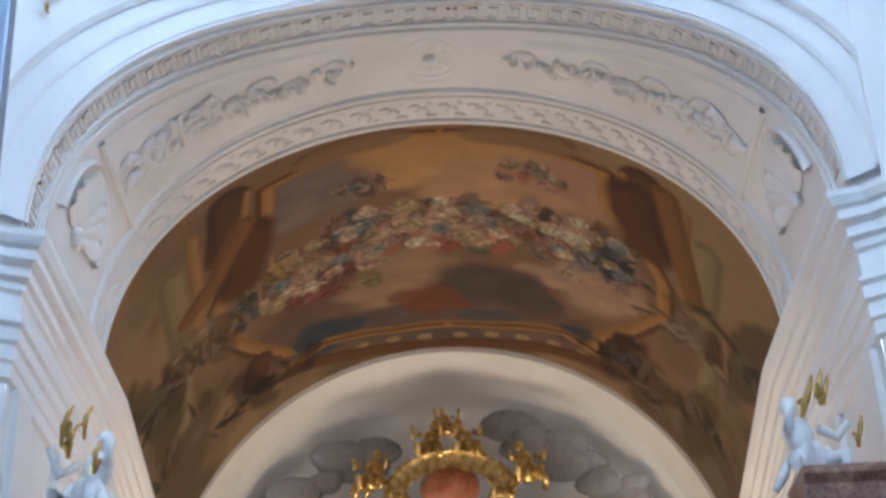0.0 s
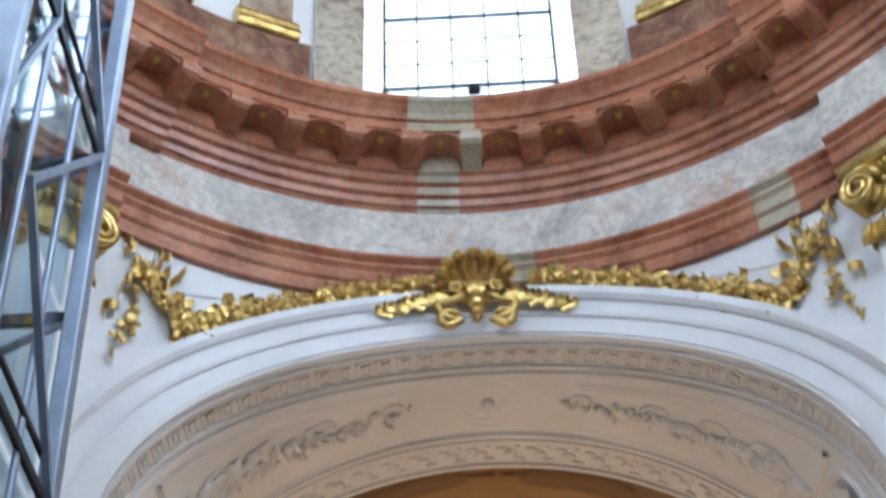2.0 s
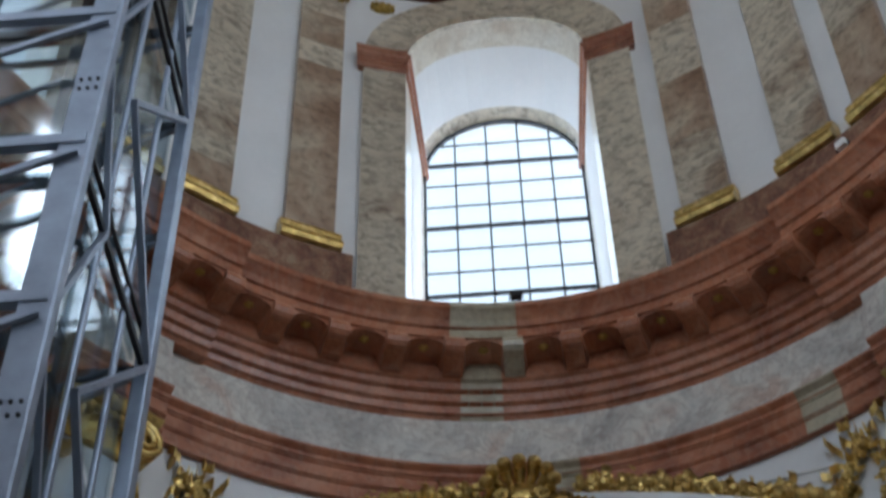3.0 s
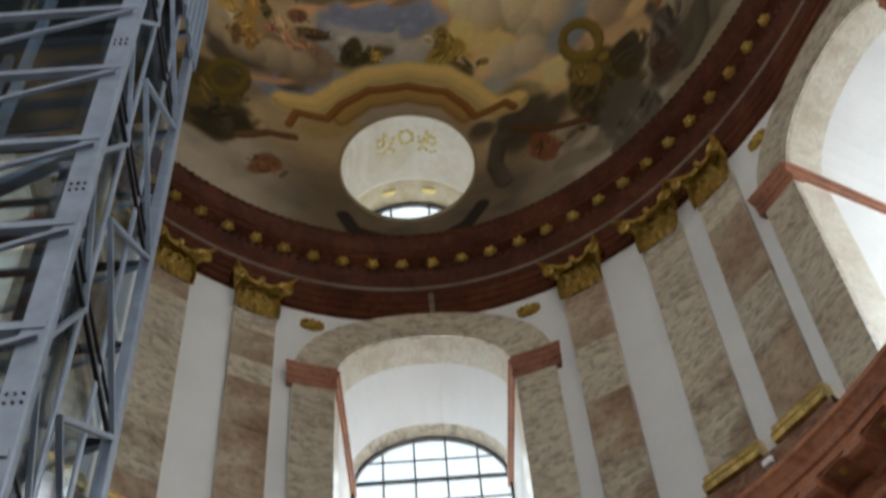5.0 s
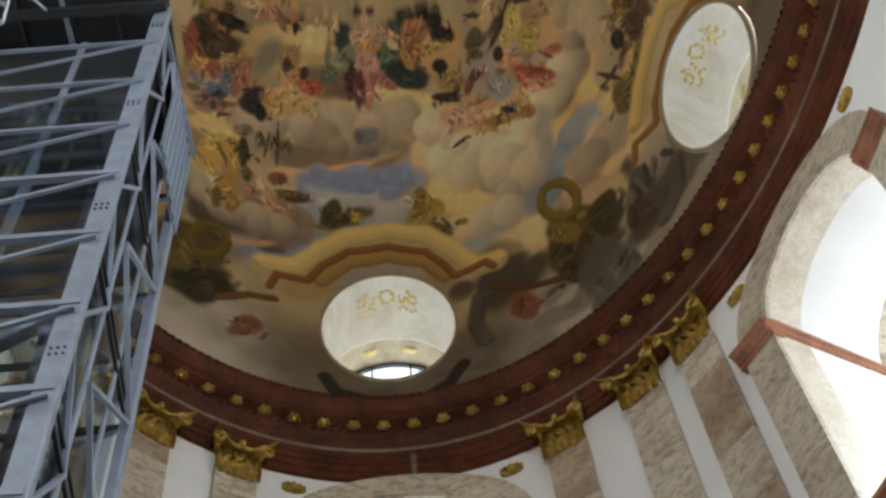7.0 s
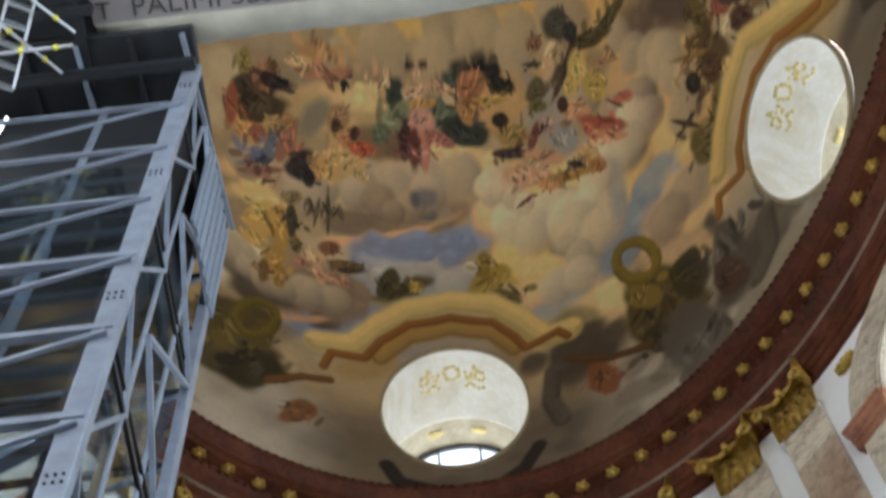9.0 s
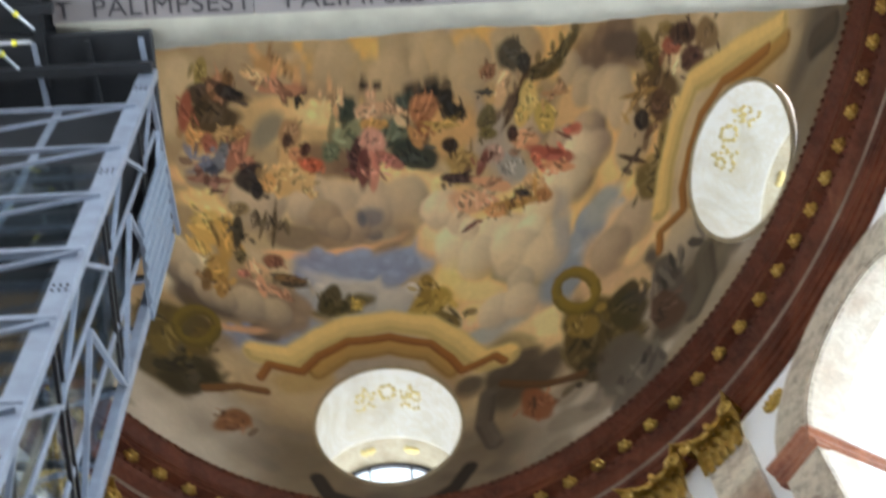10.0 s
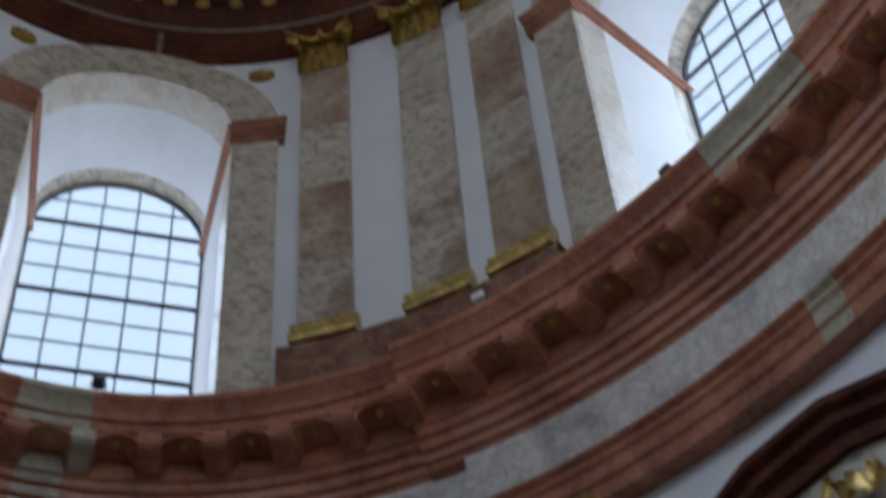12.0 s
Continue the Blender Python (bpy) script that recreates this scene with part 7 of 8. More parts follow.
FLOWERS = [flower_mesh(k, 0.22) for k in range(5)]
RIBBON_W = 0.09
for s in (1, -1):
    g = thing("gilded_garland", "gilded flower garland hung from a ribbon bow", "garland", "garlands over the choir arch", m=wall_pose(s * 16, 16.9))
    inv = g.matrix_basis.inverted()
    rr = random.Random(11 + s)

    def flower(th, z, size, off=0.1):
        ob = new("flower", FLOWERS[rr.randrange(5)])
        ob.parent = g
        ob.matrix_basis = inv @ wall_pose(th, z, off) @ pose(0, 0, 0, rr.uniform(-25, 25), rr.uniform(0, 360), rr.uniform(-25, 25)) @ Matrix.Diagonal((size, size, size, 1))
    for k in range(34):
        t = k / 33
        th = lerp(5.0, 25.5, t)
        z = 18.02 - 1.72 * t ** 1.55 + 0.05 * math.sin(k * 2.1)
        flower(s * th, z, 0.76 + 0.28 * (k % 3 == 0) + 0.2 * (t > 0.75))
        if k % 2:
            flower(s * (th + 0.35), z + rr.uniform(-0.12, 0.1), 0.4, 0.16)
    for k in range(6):
        t = k / 5
        flower(s * lerp(25.5, 28.6, t), 16.33 + 0.75 * t, 0.75 - 0.2 * t)
        flower(s * (28.9 + 1.6 * t + 0.4 * math.sin(k * 1.7)), 17.0 - 1.5 * t, (0.85, 0.6, 0.45)[k % 3] * (1 - 0.3 * t))
    for k, (th0, z0, dth, dz) in enumerate(((29.0, 17.15, -4.2, -0.35), (29.0, 17.2, 3.0, -1.2), (28.8, 17.2, -1.5, 0.45), (29.2, 17.2, 1.6, 0.35), (28.7, 17.1, -3.0, 0.2))):
        bm = bmesh.new()
        rows = []
        for i in range(22):
            t = i / 21
            th = s * (th0 + dth * t + 0.25 * math.sin(t * 16 + k))
            z = z0 + dz * t + 0.10 * math.sin(t * 14 + 2 * k)
            off = 0.10 + 0.09 * math.sin(t * 19 + k)
            rows.append([inv @ Vector((*oval(th, off + 0.04 * math.cos(t * 15)), z + h)) for h in (-RIBBON_W, 0, RIBBON_W)])
        lattice(bm, rows)
        part("ribbon", bm, GOLD, g, "gilded wavy ribbon", True)
    # scroll capital of the giant pilaster beside the garland
    c = thing("gilded_capital", "gilded scroll capital under the red architrave", "capital", "scroll capitals of the nave", m=wall_pose(s * 37.3, 16.75, 0.1))
    bm = bmesh.new()
    prof = [(-0.9, 0.95), (-1.0, 0.86), (-0.92, 0.78), (-0.8, 0.72), (0, 0.7)]
    lattice(bm, [[(x * (1 - 0.02 * i), y * 0.55, z) for i, (y, z) in enumerate([(0, 0.97)] + prof)] for x in (-0.95, -0.5, 0, 0.5, 0.95)])
    for x in (-0.95, 0.95):
        bm.faces.new([bm.verts.new((x * (1 - 0.02 * i), y * 0.55, z)) for i, (y, z) in enumerate([(0, 0.97)] + prof)])
    part("abacus", bm, GOLD, c)
    for q in (1, -1):
        bm = bmesh.new()
        for y in (-0.5, -0.3, -0.12):
            spiral(bm, Matrix.Translation((q * 0.62, y, 0.36)) @ Matrix.Diagonal((-q, 1, 1, 1)), 0.33, 2.3, 0.08, 26)
        tube(bm, [(q * 0.62, y, 0.36) for y in (-0.5, -0.1)], [0.25, 0.25], 12)
        part("volute", bm, GOLD, c, smooth=True)
        bm = bmesh.new()
        for k in range(6):
            acanthus(bm, Matrix.Translation((q * (0.5 + 0.1 * (k % 3)), -0.2 - 0.1 * (k // 3), -0.15)) @ pose(0, 0, 0, 180, 0, 40 * k), 0.16, 0.4, 0.12)
        part("leaf", bm, GOLD_DARK, c, smooth=True)
    bm = bmesh.new()
    for k in range(7):
        ball(bm, (-0.36 + 0.12 * k, -0.45, 0.56), 0.075, 7, 5)
    box(bm, -0.7, -0.35, 0.0, 0.7, 0.1, 0.7, bevel=0.03)
    part("echinus", bm, GOLD_DARK, c)
    bm = bmesh.new()
    box(bm, -0.72, -0.25, -16.7, 0.72, 0.1, 0.02, bevel=0.02)
    part("shaft", bm, WHITE, c, "white plaster pilaster shaft")
    # thin sunk line on the spandrel
    bm = bmesh.new()
    pts = [wall_pose(s * t, lerp(17.45, 17.05, (t - 17) / 9), 0.012).translation for t in spread(17, 26.5, 12)]
    for p, q in zip(pts, pts[1:]):
        bar(bm, p, q, 0.02, 0.05)
    tagged(part("trim_spandrel_line", bm, STUCCO), "thin moulding line on the spandrel", "moulding", kind="structure")
# ---------------------------------------------------------------- lift tower of steel lattice with glass sides
T_X0, T_X1, T_Y0, T_Y1, T_TOP, BAY = -7.6, -3.80, 8.80, 11.75, 31.6, 2.05
tower = thing("lift_tower", "grey steel lattice lift tower with glass panels", "lift")


def steel(name, p, q, w, h=None, mat=STEEL, up=(0, 0, 1), label=""):
    bm = bmesh.new()
    bar(bm, p, q, w, h, up)
    return part(name, bm, mat, tower, label)


def post(name, x, y, w, h, mat):
    bm = bmesh.new()
    box(bm, x - w / 2, y - h / 2, 0, x + w / 2, y + h / 2, T_TOP, bevel=0.015)
    return part(name, bm, mat, tower)


front = post("corner_post", T_X1, T_Y0, 0.30, 0.16, STEEL)
post("corner_post", T_X1, T_Y1, 0.16, 0.22, STEEL)
post("corner_post", T_X0, T_Y0, 0.30, 0.16, STEEL)
post("corner_post", T_X0, T_Y1, 0.16, 0.22, STEEL)
for f in (0.36, 0.70):
    post("side_post", T_X1 - 0.02, lerp(T_Y0, T_Y1, f), 0.05, 0.10, STEEL)
zs = [0.9 + BAY * k for k in range(15)]
for i, z in enumerate(zs):
    if z > T_TOP:
        break
    # front face: rails and braces
    slim = 0.62 if z > 24 else 1.0
    steel("front_rail", (T_X0, T_Y0 - 0.05, z), (T_X1 + 0.1, T_Y0 - 0.05, z), 0.10 * slim, 0.13 * slim)
    steel("front_brace", (T_X1 + 0.05, T_Y0 - 0.12, z - 0.22), (T_X0, T_Y0 - 0.08, z - BAY * 0.95), 0.05, 0.08 * slim)
    # right-hand side: rails and zigzag
    if i % 2 == 0:
        steel("side_rail", (T_X1, T_Y0, z), (T_X1, T_Y1, z), 0.05, 0.09, DARK_SHADED_STEEL)
        steel("side_rail", (T_X1, T_Y0, z + 0.32), (T_X1, T_Y1, z + 0.32), 0.04, 0.05, DARK_SHADED_STEEL)
    a, b = (0.36, 0.98) if i % 2 else (0.98, 0.36)
    steel("side_brace", (T_X1 + 0.04, lerp(T_Y0, T_Y1, a), z), (T_X1 + 0.04, lerp(T_Y0, T_Y1, b), z + BAY), 0.07)
    a, b = (0.04, 0.36) if i % 2 else (0.36, 0.04)
    steel("side_brace", (T_X1 + 0.02, lerp(T_Y0, T_Y1, a), z), (T_X1 + 0.02, lerp(T_Y0, T_Y1, b), z + BAY), 0.06, None, STEEL)
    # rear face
    steel("rear_rail", (T_X0, T_Y1, z), (T_X1, T_Y1, z), 0.08, 0.12, DARK_SHADED_STEEL)
    steel("rear_brace", (T_X0, T_Y1, z), (T_X1, T_Y1, z + BAY), 0.06, None, STEEL)
    steel("left_rail", (T_X0, T_Y0, z), (T_X0, T_Y1, z), 0.08, 0.12, STEEL)
    steel("left_brace", (T_X0, T_Y0, z), (T_X0, T_Y1, z + BAY), 0.06, None, STEEL)
    # glass sheets of the shaft
    if z < 26:
        for nm, p in (("glass_sheet", [(T_X1 - 0.12, T_Y0 + 0.12), (T_X1 - 0.12, T_Y1 - 0.1)]), ("glass_sheet", [(T_X0 + 0.3, T_Y0 + 0.18), (T_X1 - 0.15, T_Y0 + 0.18)])):
            bm = bmesh.new()
            (x0, y0), (x1, y1) = p
            n = Vector((y1 - y0, x0 - x1, 0)).normalized() * 0.012
            lo, hi = z + 0.05, z + BAY - 0.05
            for d in (1, -1):
                bm.faces.new([bm.verts.new(Vector(v) + n * d) for v in ((x0, y0, lo), (x1, y1, lo), (x1, y1, hi), (x0, y0, hi))])
            part(nm, bm, LIFT_GLASS, tower, "clear lift shaft glass").visible_shadow = False
    # bolts on the corner post
    if i % 2 == 0:
        for bx in (-0.08, 0.0, 0.08):
            for bz in (0.0, 0.14):
                bm = bmesh.new()
                ball(bm, (T_X1 + bx, T_Y0 - 0.085, z + 0.75 + bz), 0.022, 6, 4)
                part("bolt", bm, DARK_SHADED_STEEL, front)
# lift rails, shaft frame, machine housing and the car's counterweight
for x, y in ((-4.35, 10.9), (-6.6, 10.9), (-4.35, 9.5)):
    post("guide_rail", x, y, 0.12, 0.12, DARK_SHADED_STEEL)
for k in range(11):
    z = 2 + 2.7 * k
    steel("shaft_frame", (-6.6, 10.9, z), (-4.35, 10.9, z), 0.1, 0.14, DARK_SHADED_STEEL)
    steel("shaft_frame", (-4.35, 9.5, z), (-4.35, 10.9, z), 0.08, 0.1, DARK_SHADED_STEEL)
    steel("shaft_frame", (-6.6, 9.5, z + 1.2), (-6.6, 10.9, z), 0.08, 0.1, STEEL)
for z in (5.5, 12.5, 19.6):
    steel("tie_beam", (-6.9, 10.2, z), (-4.0, 9.2, z + 0.5), 0.16, 0.2, STEEL)
# housing reaches down and forward as a dark backing for the shaded top
bm = bmesh.new()
box(bm, -7.3, 9.3, 25.6, -4.1, 11.6, 31.4, bevel=0.04)
part("machine_housing", bm, DARK_SHADED_STEEL, tower, "black clad machine housing, enlarged as dark backing for the tower top")
bm = bmesh.new()
for k in range(12):
    y = 10.2 + 0.14 * k
    box(bm, T_X1 + 0.05, y, 28.2, T_X1 + 0.10 + 0.03 * (k % 2), y + 0.14, T_TOP)
part("side_cladding", bm, plain("blue_grey_cladding", (0.24, 0.30, 0.38), 0.5, 0.2, 0.25), tower, "blue-grey ribbed cladding sheet")
bm = bmesh.new()
box(bm, -6.9, 9.05, 29.4, -6.86, 9.10, 30.9)
tube_mat = bpy.data.materials.new("fluorescent_tube")
tube_mat.use_nodes = True
tube_mat.node_tree.nodes["Principled BSDF"].inputs["Emission Color"].default_value = (0.75, 0.86, 1, 1)
tube_mat.node_tree.nodes["Principled BSDF"].inputs["Emission Strength"].default_value = 0.6
part("strip_light", bm, tube_mat, tower, "lit fluorescent tube")

# ---------------------------------------------------------------- viewing platform under the dome
P_X0, P_X1, P_Y0, P_Y1, P_Z = -5.4, 8.35, 0.6, 8.0, 32.0
plat = thing("viewing_platform", "platform with printed grey soffit and pale sheeting edge", "platform")
nx = 4
for i in range(nx):
    for j in range(3):
        x0, x1 = lerp(P_X0, P_X1, i / nx), lerp(P_X0, P_X1, (i + 1) / nx)
        y0, y1 = lerp(P_Y0, P_Y1, j / 3), lerp(P_Y0, P_Y1, (j + 1) / 3)
        bm = bmesh.new()
        box(bm, x0 + 0.008, y0 + 0.008, P_Z, x1 - 0.008, y1 - 0.008, P_Z + 0.06, bevel=0.006)
        part("soffit_panel", bm, BOARD, plat)
bm = bmesh.new()
box(bm, P_X0 + 0.1, P_Y0 + 0.1, P_Z + 0.07, P_X1 - 0.1, P_Y1 - 0.05, P_Z + 0.5)
part("deck", bm, DARK_SHADED_STEEL, plat)
# sheeting that sags along the edge
rows = []
for k in range(61):
    t = k / 60
    x = lerp(P_X0 + 0.05, P_X1, t)
    bulge = 0.55 * min(1.0, t / 0.13) - 0.22 * t * (t > 0.13) + 0.012 * math.sin(k * 1.9) + 0.03 * math.sin(k * 0.37)
    dy = 0.012 * math.sin(k * 0.9)
    rows.append([(x, P_Y1 - 0.05, P_Z - 0.01), (x, P_Y1 + 0.10, P_Z - 0.06 + dy), (x, P_Y1 + bulge * 0.55 + dy, P_Z - 0.02 + 0.03 * math.sin(k * 1.3)), (x, P_Y1 + bulge, P_Z + 0.10), (x, P_Y1 + bulge * 0.9, P_Z + 0.42)])
bm = bmesh.new()
lattice(bm, rows, True)
part("edge_sheet", bm, SHEET, plat, "creased pale plastic sheeting", True)
for k, x in enumerate((-7.87, -4.72, -1.43, 1.87, 5.2)):
    data = bpy.data.curves.new("lettering", "FONT")
    data.body = "PALIMPSEST" if k else "T"
    data.size, data.extrude, data.align_x, data.space_character = 0.40, 0.004, "LEFT", 1.05
    data.materials.append(INK)
    ob = new("lettering", data)
    dg = bpy.context.evaluated_depsgraph_get()
    mesh = bpy.data.meshes.new_from_object(ob.evaluated_get(dg))
    bpy.data.objects.remove(ob)
    xs = [v.co.x for v in mesh.vertices]
    span = max(xs) - min(xs)
    ob = new("lettering", mesh)
    ob.parent = plat
    ob["label"] = "dark printed lettering"
    sc = (2.7 if k else 0.26) / span
    # read from below: the letters' tops point towards the viewer
    ob.matrix_basis = Matrix.Translation((x if k else -5.32, P_Y1 - 0.13, P_Z - 0.012)) @ pose(0, 0, 0, 180, 0, 0) @ Matrix.Diagonal((sc, sc * 0.92, 1, 1))
# stains on the soffit
for x, y, r in ((-3.9, 6.35, 0.16), (-3.6, 6.5, 0.1), (-2.6, 6.3, 0.14), (0.6, 7.0, 0.12)):
    bm = bmesh.new()
    bm.faces.new([bm.verts.new((x + r * (1 + 0.35 * math.sin(3 * a + x)) * math.cos(a), y + r * math.sin(a), P_Z - 0.004)) for a in spread(0, 6.2, 14)][::-1])
    part("stain", bm, plain("brown_stain", (0.22, 0.14, 0.11), 0.8), plat)

# scaffold stair beside the platform
scaf = thing("scaffold", "aluminium scaffold stair with yellow couplers", "scaffold")
ALU = plain("aluminium", (0.55, 0.58, 0.62), 0.35, 0.8, 0.2)
YEL = plain("yellow_coupler", (0.75, 0.68, 0.05), 0.5)
tubes = [((-6.9, 8.2, 30.2), (-6.1, 5.6, 33.6)), ((-6.5, 8.4, 30.2), (-5.75, 5.8, 33.6)), ((-7.3, 5.9, 31), (-5.6, 7.9, 31.4)), ((-6.95, 8.0, 28.0), (-6.95, 8.0, 33.5)), ((-6.0, 6.4, 30.5), (-6.0, 6.4, 33.8)), ((-7.4, 7.0, 32), (-5.5, 7.0, 32)), ((-7.4, 7.9, 30.6), (-5.5, 7.9, 30.6)), ((-7.1, 6.3, 29.6), (-5.9, 8.5, 31.2))]
for p, q in tubes:
    bm = bmesh.new()
    tube(bm, [p, q], [0.03, 0.03], 8)
    part("tube", bm, ALU, scaf)
    for t in (0.2, 0.55, 0.85):
        bm = bmesh.new()
        ball(bm, Vector(p).lerp(Vector(q), t), 0.055, 7, 5)
        part("coupler", bm, YEL, scaf)
for k in range(12):
    t = k / 11
    bm = bmesh.new()
    a, b = Vector(tubes[0][0]).lerp(Vector(tubes[0][1]), t), Vector(tubes[1][0]).lerp(Vector(tubes[1][1]), t)
    bar(bm, a, b, 0.05, 0.16)
    part("tread", bm, ALU, scaf)
# dark beams between tower and platform
for k, (p, q) in enumerate((((-7.6, 8.6, 31.3), (-3.7, 8.6, 31.3)), ((-7.6, 7.6, 31.7), (-5.3, 7.6, 31.7)), ((-5.6, 6.0, 31.8), (-5.6, 9.0, 31.8)), ((-7.3, 8.9, 31.9), (-3.9, 11.5, 31.9)))):
    steel("head_beam", p, q, 0.16, 0.22, DARK_SHADED_STEEL)
bm = bmesh.new()
box(bm, -8.6, 5.0, 32.1, -5.35, 11.6, 32.4)
part("landing", bm, DARK_SHADED_STEEL, tower, "dark landing deck")
bm = bmesh.new()
box(bm, -8.6, 8.1, 31.78, -3.72, 11.95, 32.06, bevel=0.02)
part("landing", bm, DARK_SHADED_STEEL, tower, "dark landing deck")
for k in range(6):
    steel("joist", (-8.4 + 0.9 * k, 8.2, 31.70), (-8.1 + 0.9 * k, 11.8, 31.70), 0.08, 0.14, STEEL if k % 2 else DARK_SHADED_STEEL)
for x, y in ((-5.35, 9.35), (-6.2, 10.3)):
    post("inner_post", x, y, 0.15, 0.12, STEEL)
for k in range(9):
    steel("inner_brace", (-7.4, 10.6, 3 + 2.9 * k), (-4.5, 11.2, 4.6 + 2.9 * k), 0.06, 0.1, STEEL if k % 2 else DARK_SHADED_STEEL)
    steel("inner_rail", (-7.2, 9.6, 4.1 + 2.9 * k), (-4.4, 9.6, 4.1 + 2.9 * k), 0.05, 0.07, DARK_SHADED_STEEL)
for k in range(7):
    steel("upper_brace", (-7.5 + 0.3 * k, 9.2 + 0.1 * k, 27.3 + 0.5 * k), (-6.2 + 0.35 * k, 9.4, 28.6 + 0.45 * k), 0.05, 0.08, STEEL if k % 2 else DARK_SHADED_STEEL)

# ---------------------------------------------------------------- high altar, statues, side altar
def blob_figure(seed, h, lean=0.2):
    """A seated stone figure reduced to plain masses, on its own base."""
    r = random.Random(seed)
    bm = bmesh.new()
    ball(bm, (0, 0, 0.30 * h), 0.20 * h, 12, 8, (1.1, 0.9, 1.2))
    ball(bm, (lean * 0.2 * h, -0.02, 0.55 * h), 0.17 * h, 12, 8, (1.05, 0.85, 1.25))
    ball(bm, (lean * 0.4 * h, -0.03, 0.86 * h), 0.105 * h, 12, 8, (0.9, 1, 1.1))
    for s in (1, -1):
        tube(bm, [(s * 0.16 * h, -0.02, 0.66 * h), (s * 0.32 * h, -0.12 * h, 0.55 * h), (s * (0.30 + 0.1 * r.random()) * h, -0.25 * h, (0.66 + 0.2 * r.random()) * h)], [0.065 * h, 0.055 * h, 0.04 * h])
        tube(bm, [(s * 0.1 * h, 0, 0.25 * h), (s * 0.24 * h, -0.3 * h, 0.27 * h), (s * 0.2 * h, -0.32 * h, 0.0)], [0.10 * h, 0.085 * h, 0.05 * h])
    for k in range(7):
        a = r.uniform(0, 6.28)
        tube(bm, [(0.2 * h * math.cos(a), 0.16 * h * math.sin(a), 0.42 * h), (0.34 * h * math.cos(a), 0.26 * h * math.sin(a), 0.2 * h), (0.42 * h * math.cos(a + 0.3), 0.34 * h * math.sin(a + 0.3), 0.0)], [0.03 * h, 0.06 * h, 0.045 * h], 6)
    return bm


MARBLE_WHITE = plain("white_statue_marble", (0.78, 0.77, 0.76), 0.45, 0.0, 0.08)
for s in (1, -1):
    m = Matrix.Translation((s * 4.32, 18.45, 8.25)) @ pose(0, 0, 0, 0, 0, s * 25)
    fig = part("statue", blob_figure(21 + s, 1.15, -s * 0.5), MARBLE_WHITE, smooth=True)
    fig.matrix_basis = m
    tagged(fig, "white marble seated figure with gilded attributes beside it", "statue", "statues beside the choir arch")
    for k in range(5):
        bm = bmesh.new()
        r = random.Random(40 + k)
        acanthus(bm, pose(0, 0, 0, 0, r.uniform(-60, 60), r.uniform(0, 360)), 0.05, 0.22, 0.08)
        tube(bm, [(0, 0, 0), (0.05, -0.05, 0.25), (0.12, -0.02, 0.4)], [0.02, 0.035, 0.015], 7)
        if k == 0:
            gold = part("gilded_attribute", bm, GOLD, smooth=True)
            tagged(gold, "gilded leafy attribute of a white statue", "ornament", "gilded attributes")
            gold.matrix_basis = m @ Matrix.Translation((0.1, -0.3, 0.95))
        else:
            o = part("sprig", bm, GOLD, gold, smooth=True)
            o.matrix_basis = pose(r.uniform(-0.4, 0.4), r.uniform(-0.2, 0.1), r.uniform(-0.8, 0.3))
    ped = thing("side_cornice", "dark red marble cornice carrying a statue", "cornice", "cornices beside the choir", m=Matrix.Translation((s * 4.9, 18.35, 0)))
    bm = bmesh.new()
    prof = [(-0.75, 7.4), (-0.8, 7.7), (-0.95, 7.85), (-0.95, 8.05), (-1.1, 8.15), (-1.1, 8.25), (0.6, 8.27)]
    lattice(bm, [[(x * s * (1 + 0.0 * z), o * 0.6, z) for o, z in prof] for x in (-0.85, 1.6)], s < 0)
    for x in (-0.85, 1.6):
        bm.faces.new([bm.verts.new((x * s, o * 0.6, z)) for o, z in prof])
    part("moulding", bm, PLINTH, ped)
    bm = bmesh.new()
    box(bm, -0.7, -0.35, 0, 0.7, 0.4, 7.42, bevel=0.03)
    part("pier", bm, BEIGE, ped)

altar = thing("high_altar", "high altar crowned by gilded figures over a dark arch", "altar", m=Matrix.Translation((0, 34.5, 0)))
bm = bmesh.new()
rows = [[(r * math.cos(b), y, 12.6 + r * 0.62 * math.sin(b)) for r, y in ((2.45, 0.3), (2.45, -0.2), (2.2, -0.3), (2.0, -0.15), (2.0, 0.3))] for b in spread(0, math.pi, 24)]
lattice(bm, rows)
part("arched_pediment", bm, DARK_SHADED_RED, altar, "dark red marble arched pediment")
bm = bmesh.new()
box(bm, -2.4, -0.2, 0, 2.4, 0.6, 12.7, bevel=0.05)
part("retable", bm, DARK_SHADED_RED, altar)
bm = bmesh.new()
ball(bm, (0, -0.35, 14.3), 0.62, 14, 10, (1.1, 0.6, 0.9))
part("globe", bm, RED, altar, "red marble boss", True)
for k in range(16):
    bm = bmesh.new()
    a = math.pi * k / 15
    acanthus(bm, Matrix.Translation((1.0 * math.cos(a), -0.6, 14.1 + 0.55 * math.sin(a))) @ pose(0, 0, 0, 0, 90 - math.degrees(a), 0), 0.16, 0.45, 0.2)
    part("gilded_leaf", bm, GOLD, altar, smooth=True)
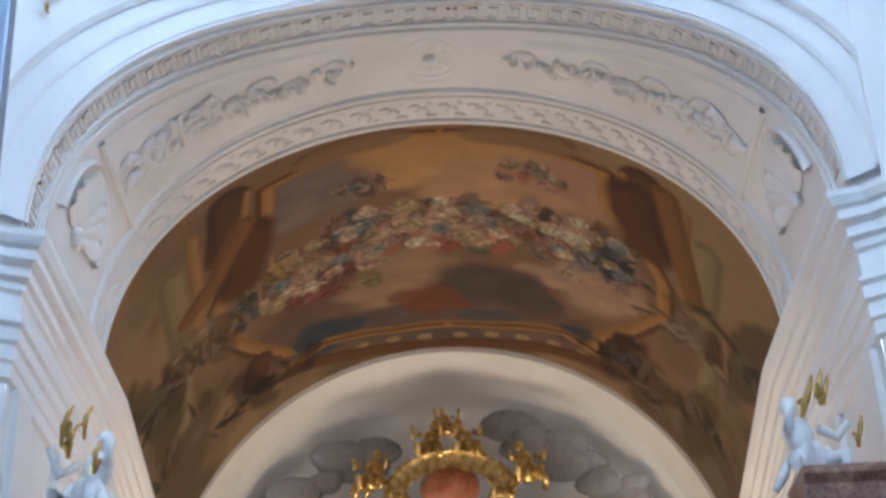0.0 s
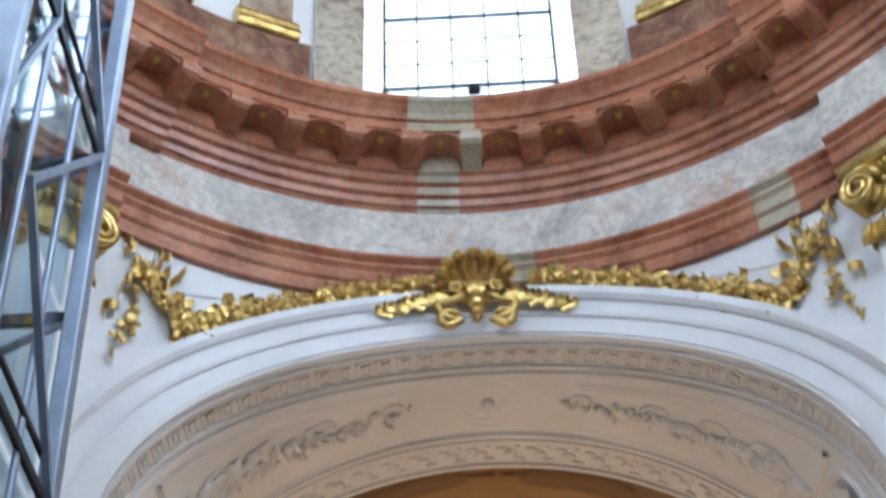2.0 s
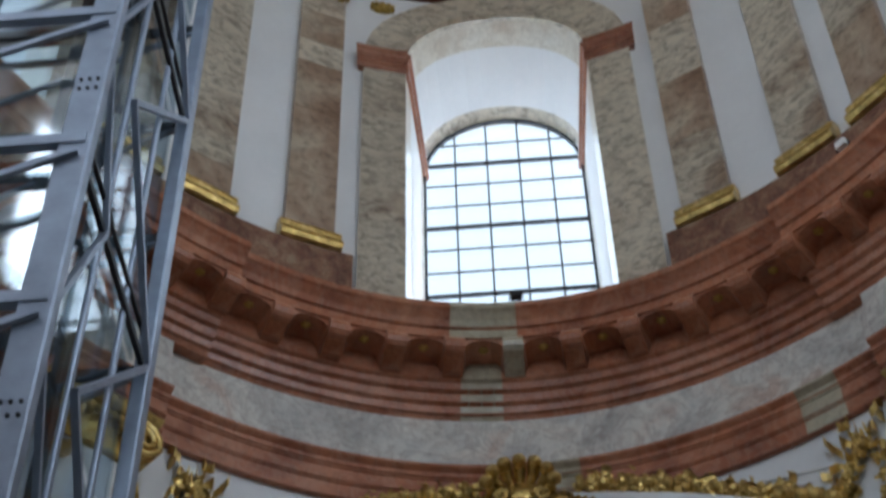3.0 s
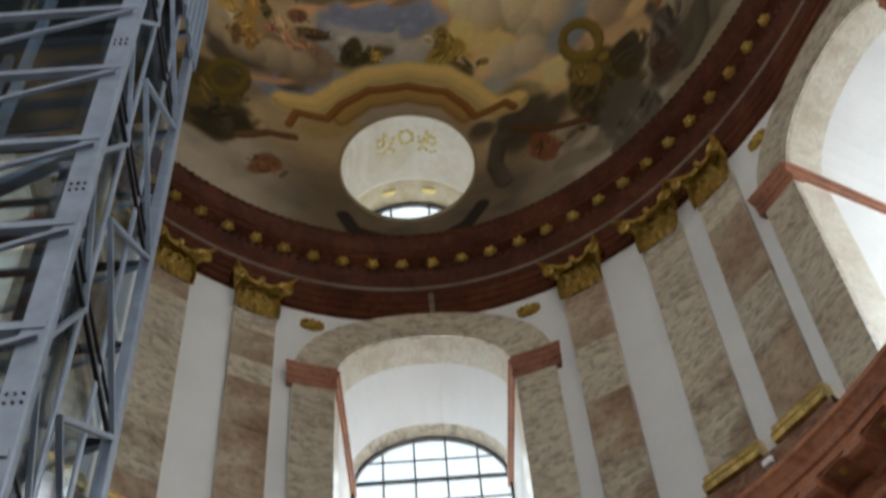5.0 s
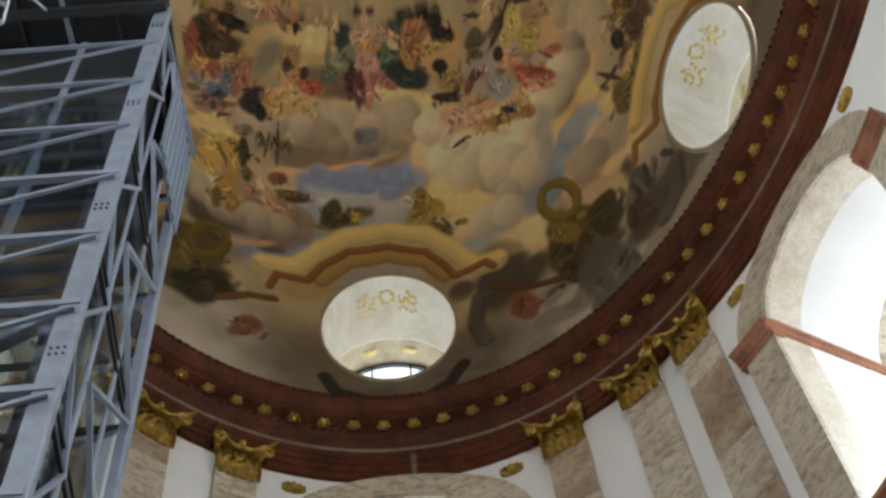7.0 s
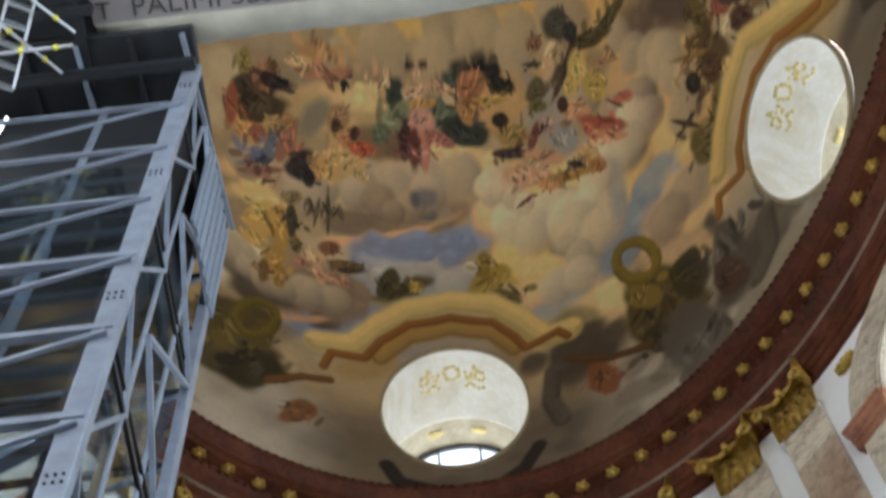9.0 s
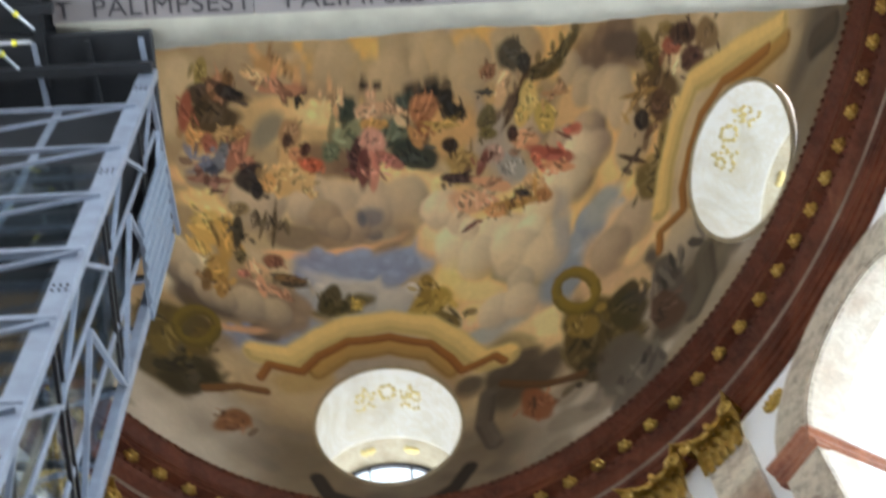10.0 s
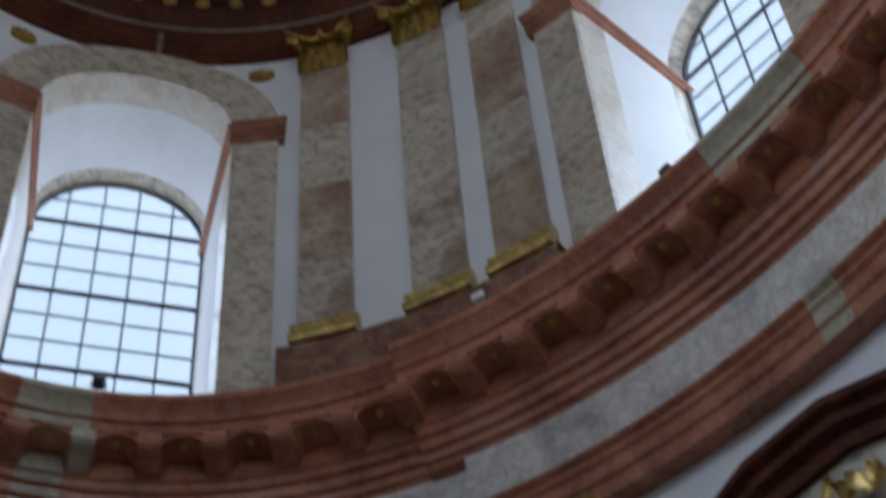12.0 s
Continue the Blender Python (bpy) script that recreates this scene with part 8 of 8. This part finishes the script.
for x, z, h, sd in ((-0.45, 14.9, 1.0, 3), (0.42, 14.9, 1.0, 4), (0.0, 15.45, 0.75, 5), (-1.75, 14.2, 1.05, 6), (1.75, 14.2, 1.1, 7), (-1.15, 13.9, 0.7, 8), (1.1, 13.9, 0.7, 9)):
    f = part("gilded_figure", blob_figure(sd, h, 0.4 if x < 0 else -0.4), GOLD, smooth=True)
    f.matrix_basis = Matrix.Translation((x, 34.0, z))
    tagged(f, "gilded carved figure on top of the high altar", "statue", "gilded figures of the altar")
# stucco cloud relief on the apse vault, in a grey that stands for shadow patches
rng = random.Random(5)
for s in (1, -1):
    cl = thing("stucco_cloud", "stucco cloud relief on the apse vault, its grey standing for shadow", "relief", "cloud reliefs of the apse", m=Matrix.Translation((s * 2.9, 36.0, 15.4)))
    for k in range(16):
        bm = bmesh.new()
        t = k / 15
        ball(bm, (s * (-1.5 + 3.0 * t) + rng.uniform(-0.2, 0.2), rng.uniform(-0.1, 0.1), 0.9 - 1.9 * t ** 1.3 + rng.uniform(-0.35, 0.35)), rng.uniform(0.3, 0.62), 9, 6, (1.2, 0.25, 0.7))
        part("puff", bm, plain("shadow_grey_stucco", (0.30, 0.28, 0.27), 0.8) if k == 0 and s == 1 else bpy.data.materials["shadow_grey_stucco"], cl, smooth=True)

# side chapel frame: dark red marble pediment with gilded trophy, beside the nave wall
ch = thing("chapel_pediment", "dark red marble arched pediment with gilded carving", "pediment", m=wall_pose(57, 0, 0.05))
bm = bmesh.new()
pts = [(-3.4, 14.2), (-1.9, 16.3), (-1.1, 16.75), (0.1, 16.85), (1.2, 16.45), (3.0, 14.4)]
rows = []
for x, z in pts:
    y = -0.045 * x * x
    rows.append([(x, y + 0.1, z), (x, y - 0.5, z - 0.02), (x, y - 0.5, z - 0.14), (x, y - 0.36, z - 0.2), (x, y - 0.36, z - 0.34), (x, y - 0.2, z - 0.42), (x, y - 0.2, z - 0.62), (x, y + 0.1, z - 0.62)])
lattice(bm, rows, True)
part("moulding", bm, DARK_SHADED_RED, ch)
bm = bmesh.new()
lattice(bm, [[(x, -0.045 * x * x - 0.08, z - 0.5), (x, -0.045 * x * x - 0.08, 13.0)] for x, z in pts], True)
part("panel", bm, BEIGE, ch, "beige marble field")
for k in range(26):
    bm = bmesh.new()
    acanthus(bm, Matrix.Translation((rng.uniform(-0.9, 0.9), -0.3, rng.uniform(14.6, 15.7))) @ pose(0, 0, 0, 0, rng.uniform(-140, 140), rng.uniform(-30, 30)), 0.09, 0.32, 0.16)
    part("gilded_leaf", bm, GOLD, ch, smooth=True)
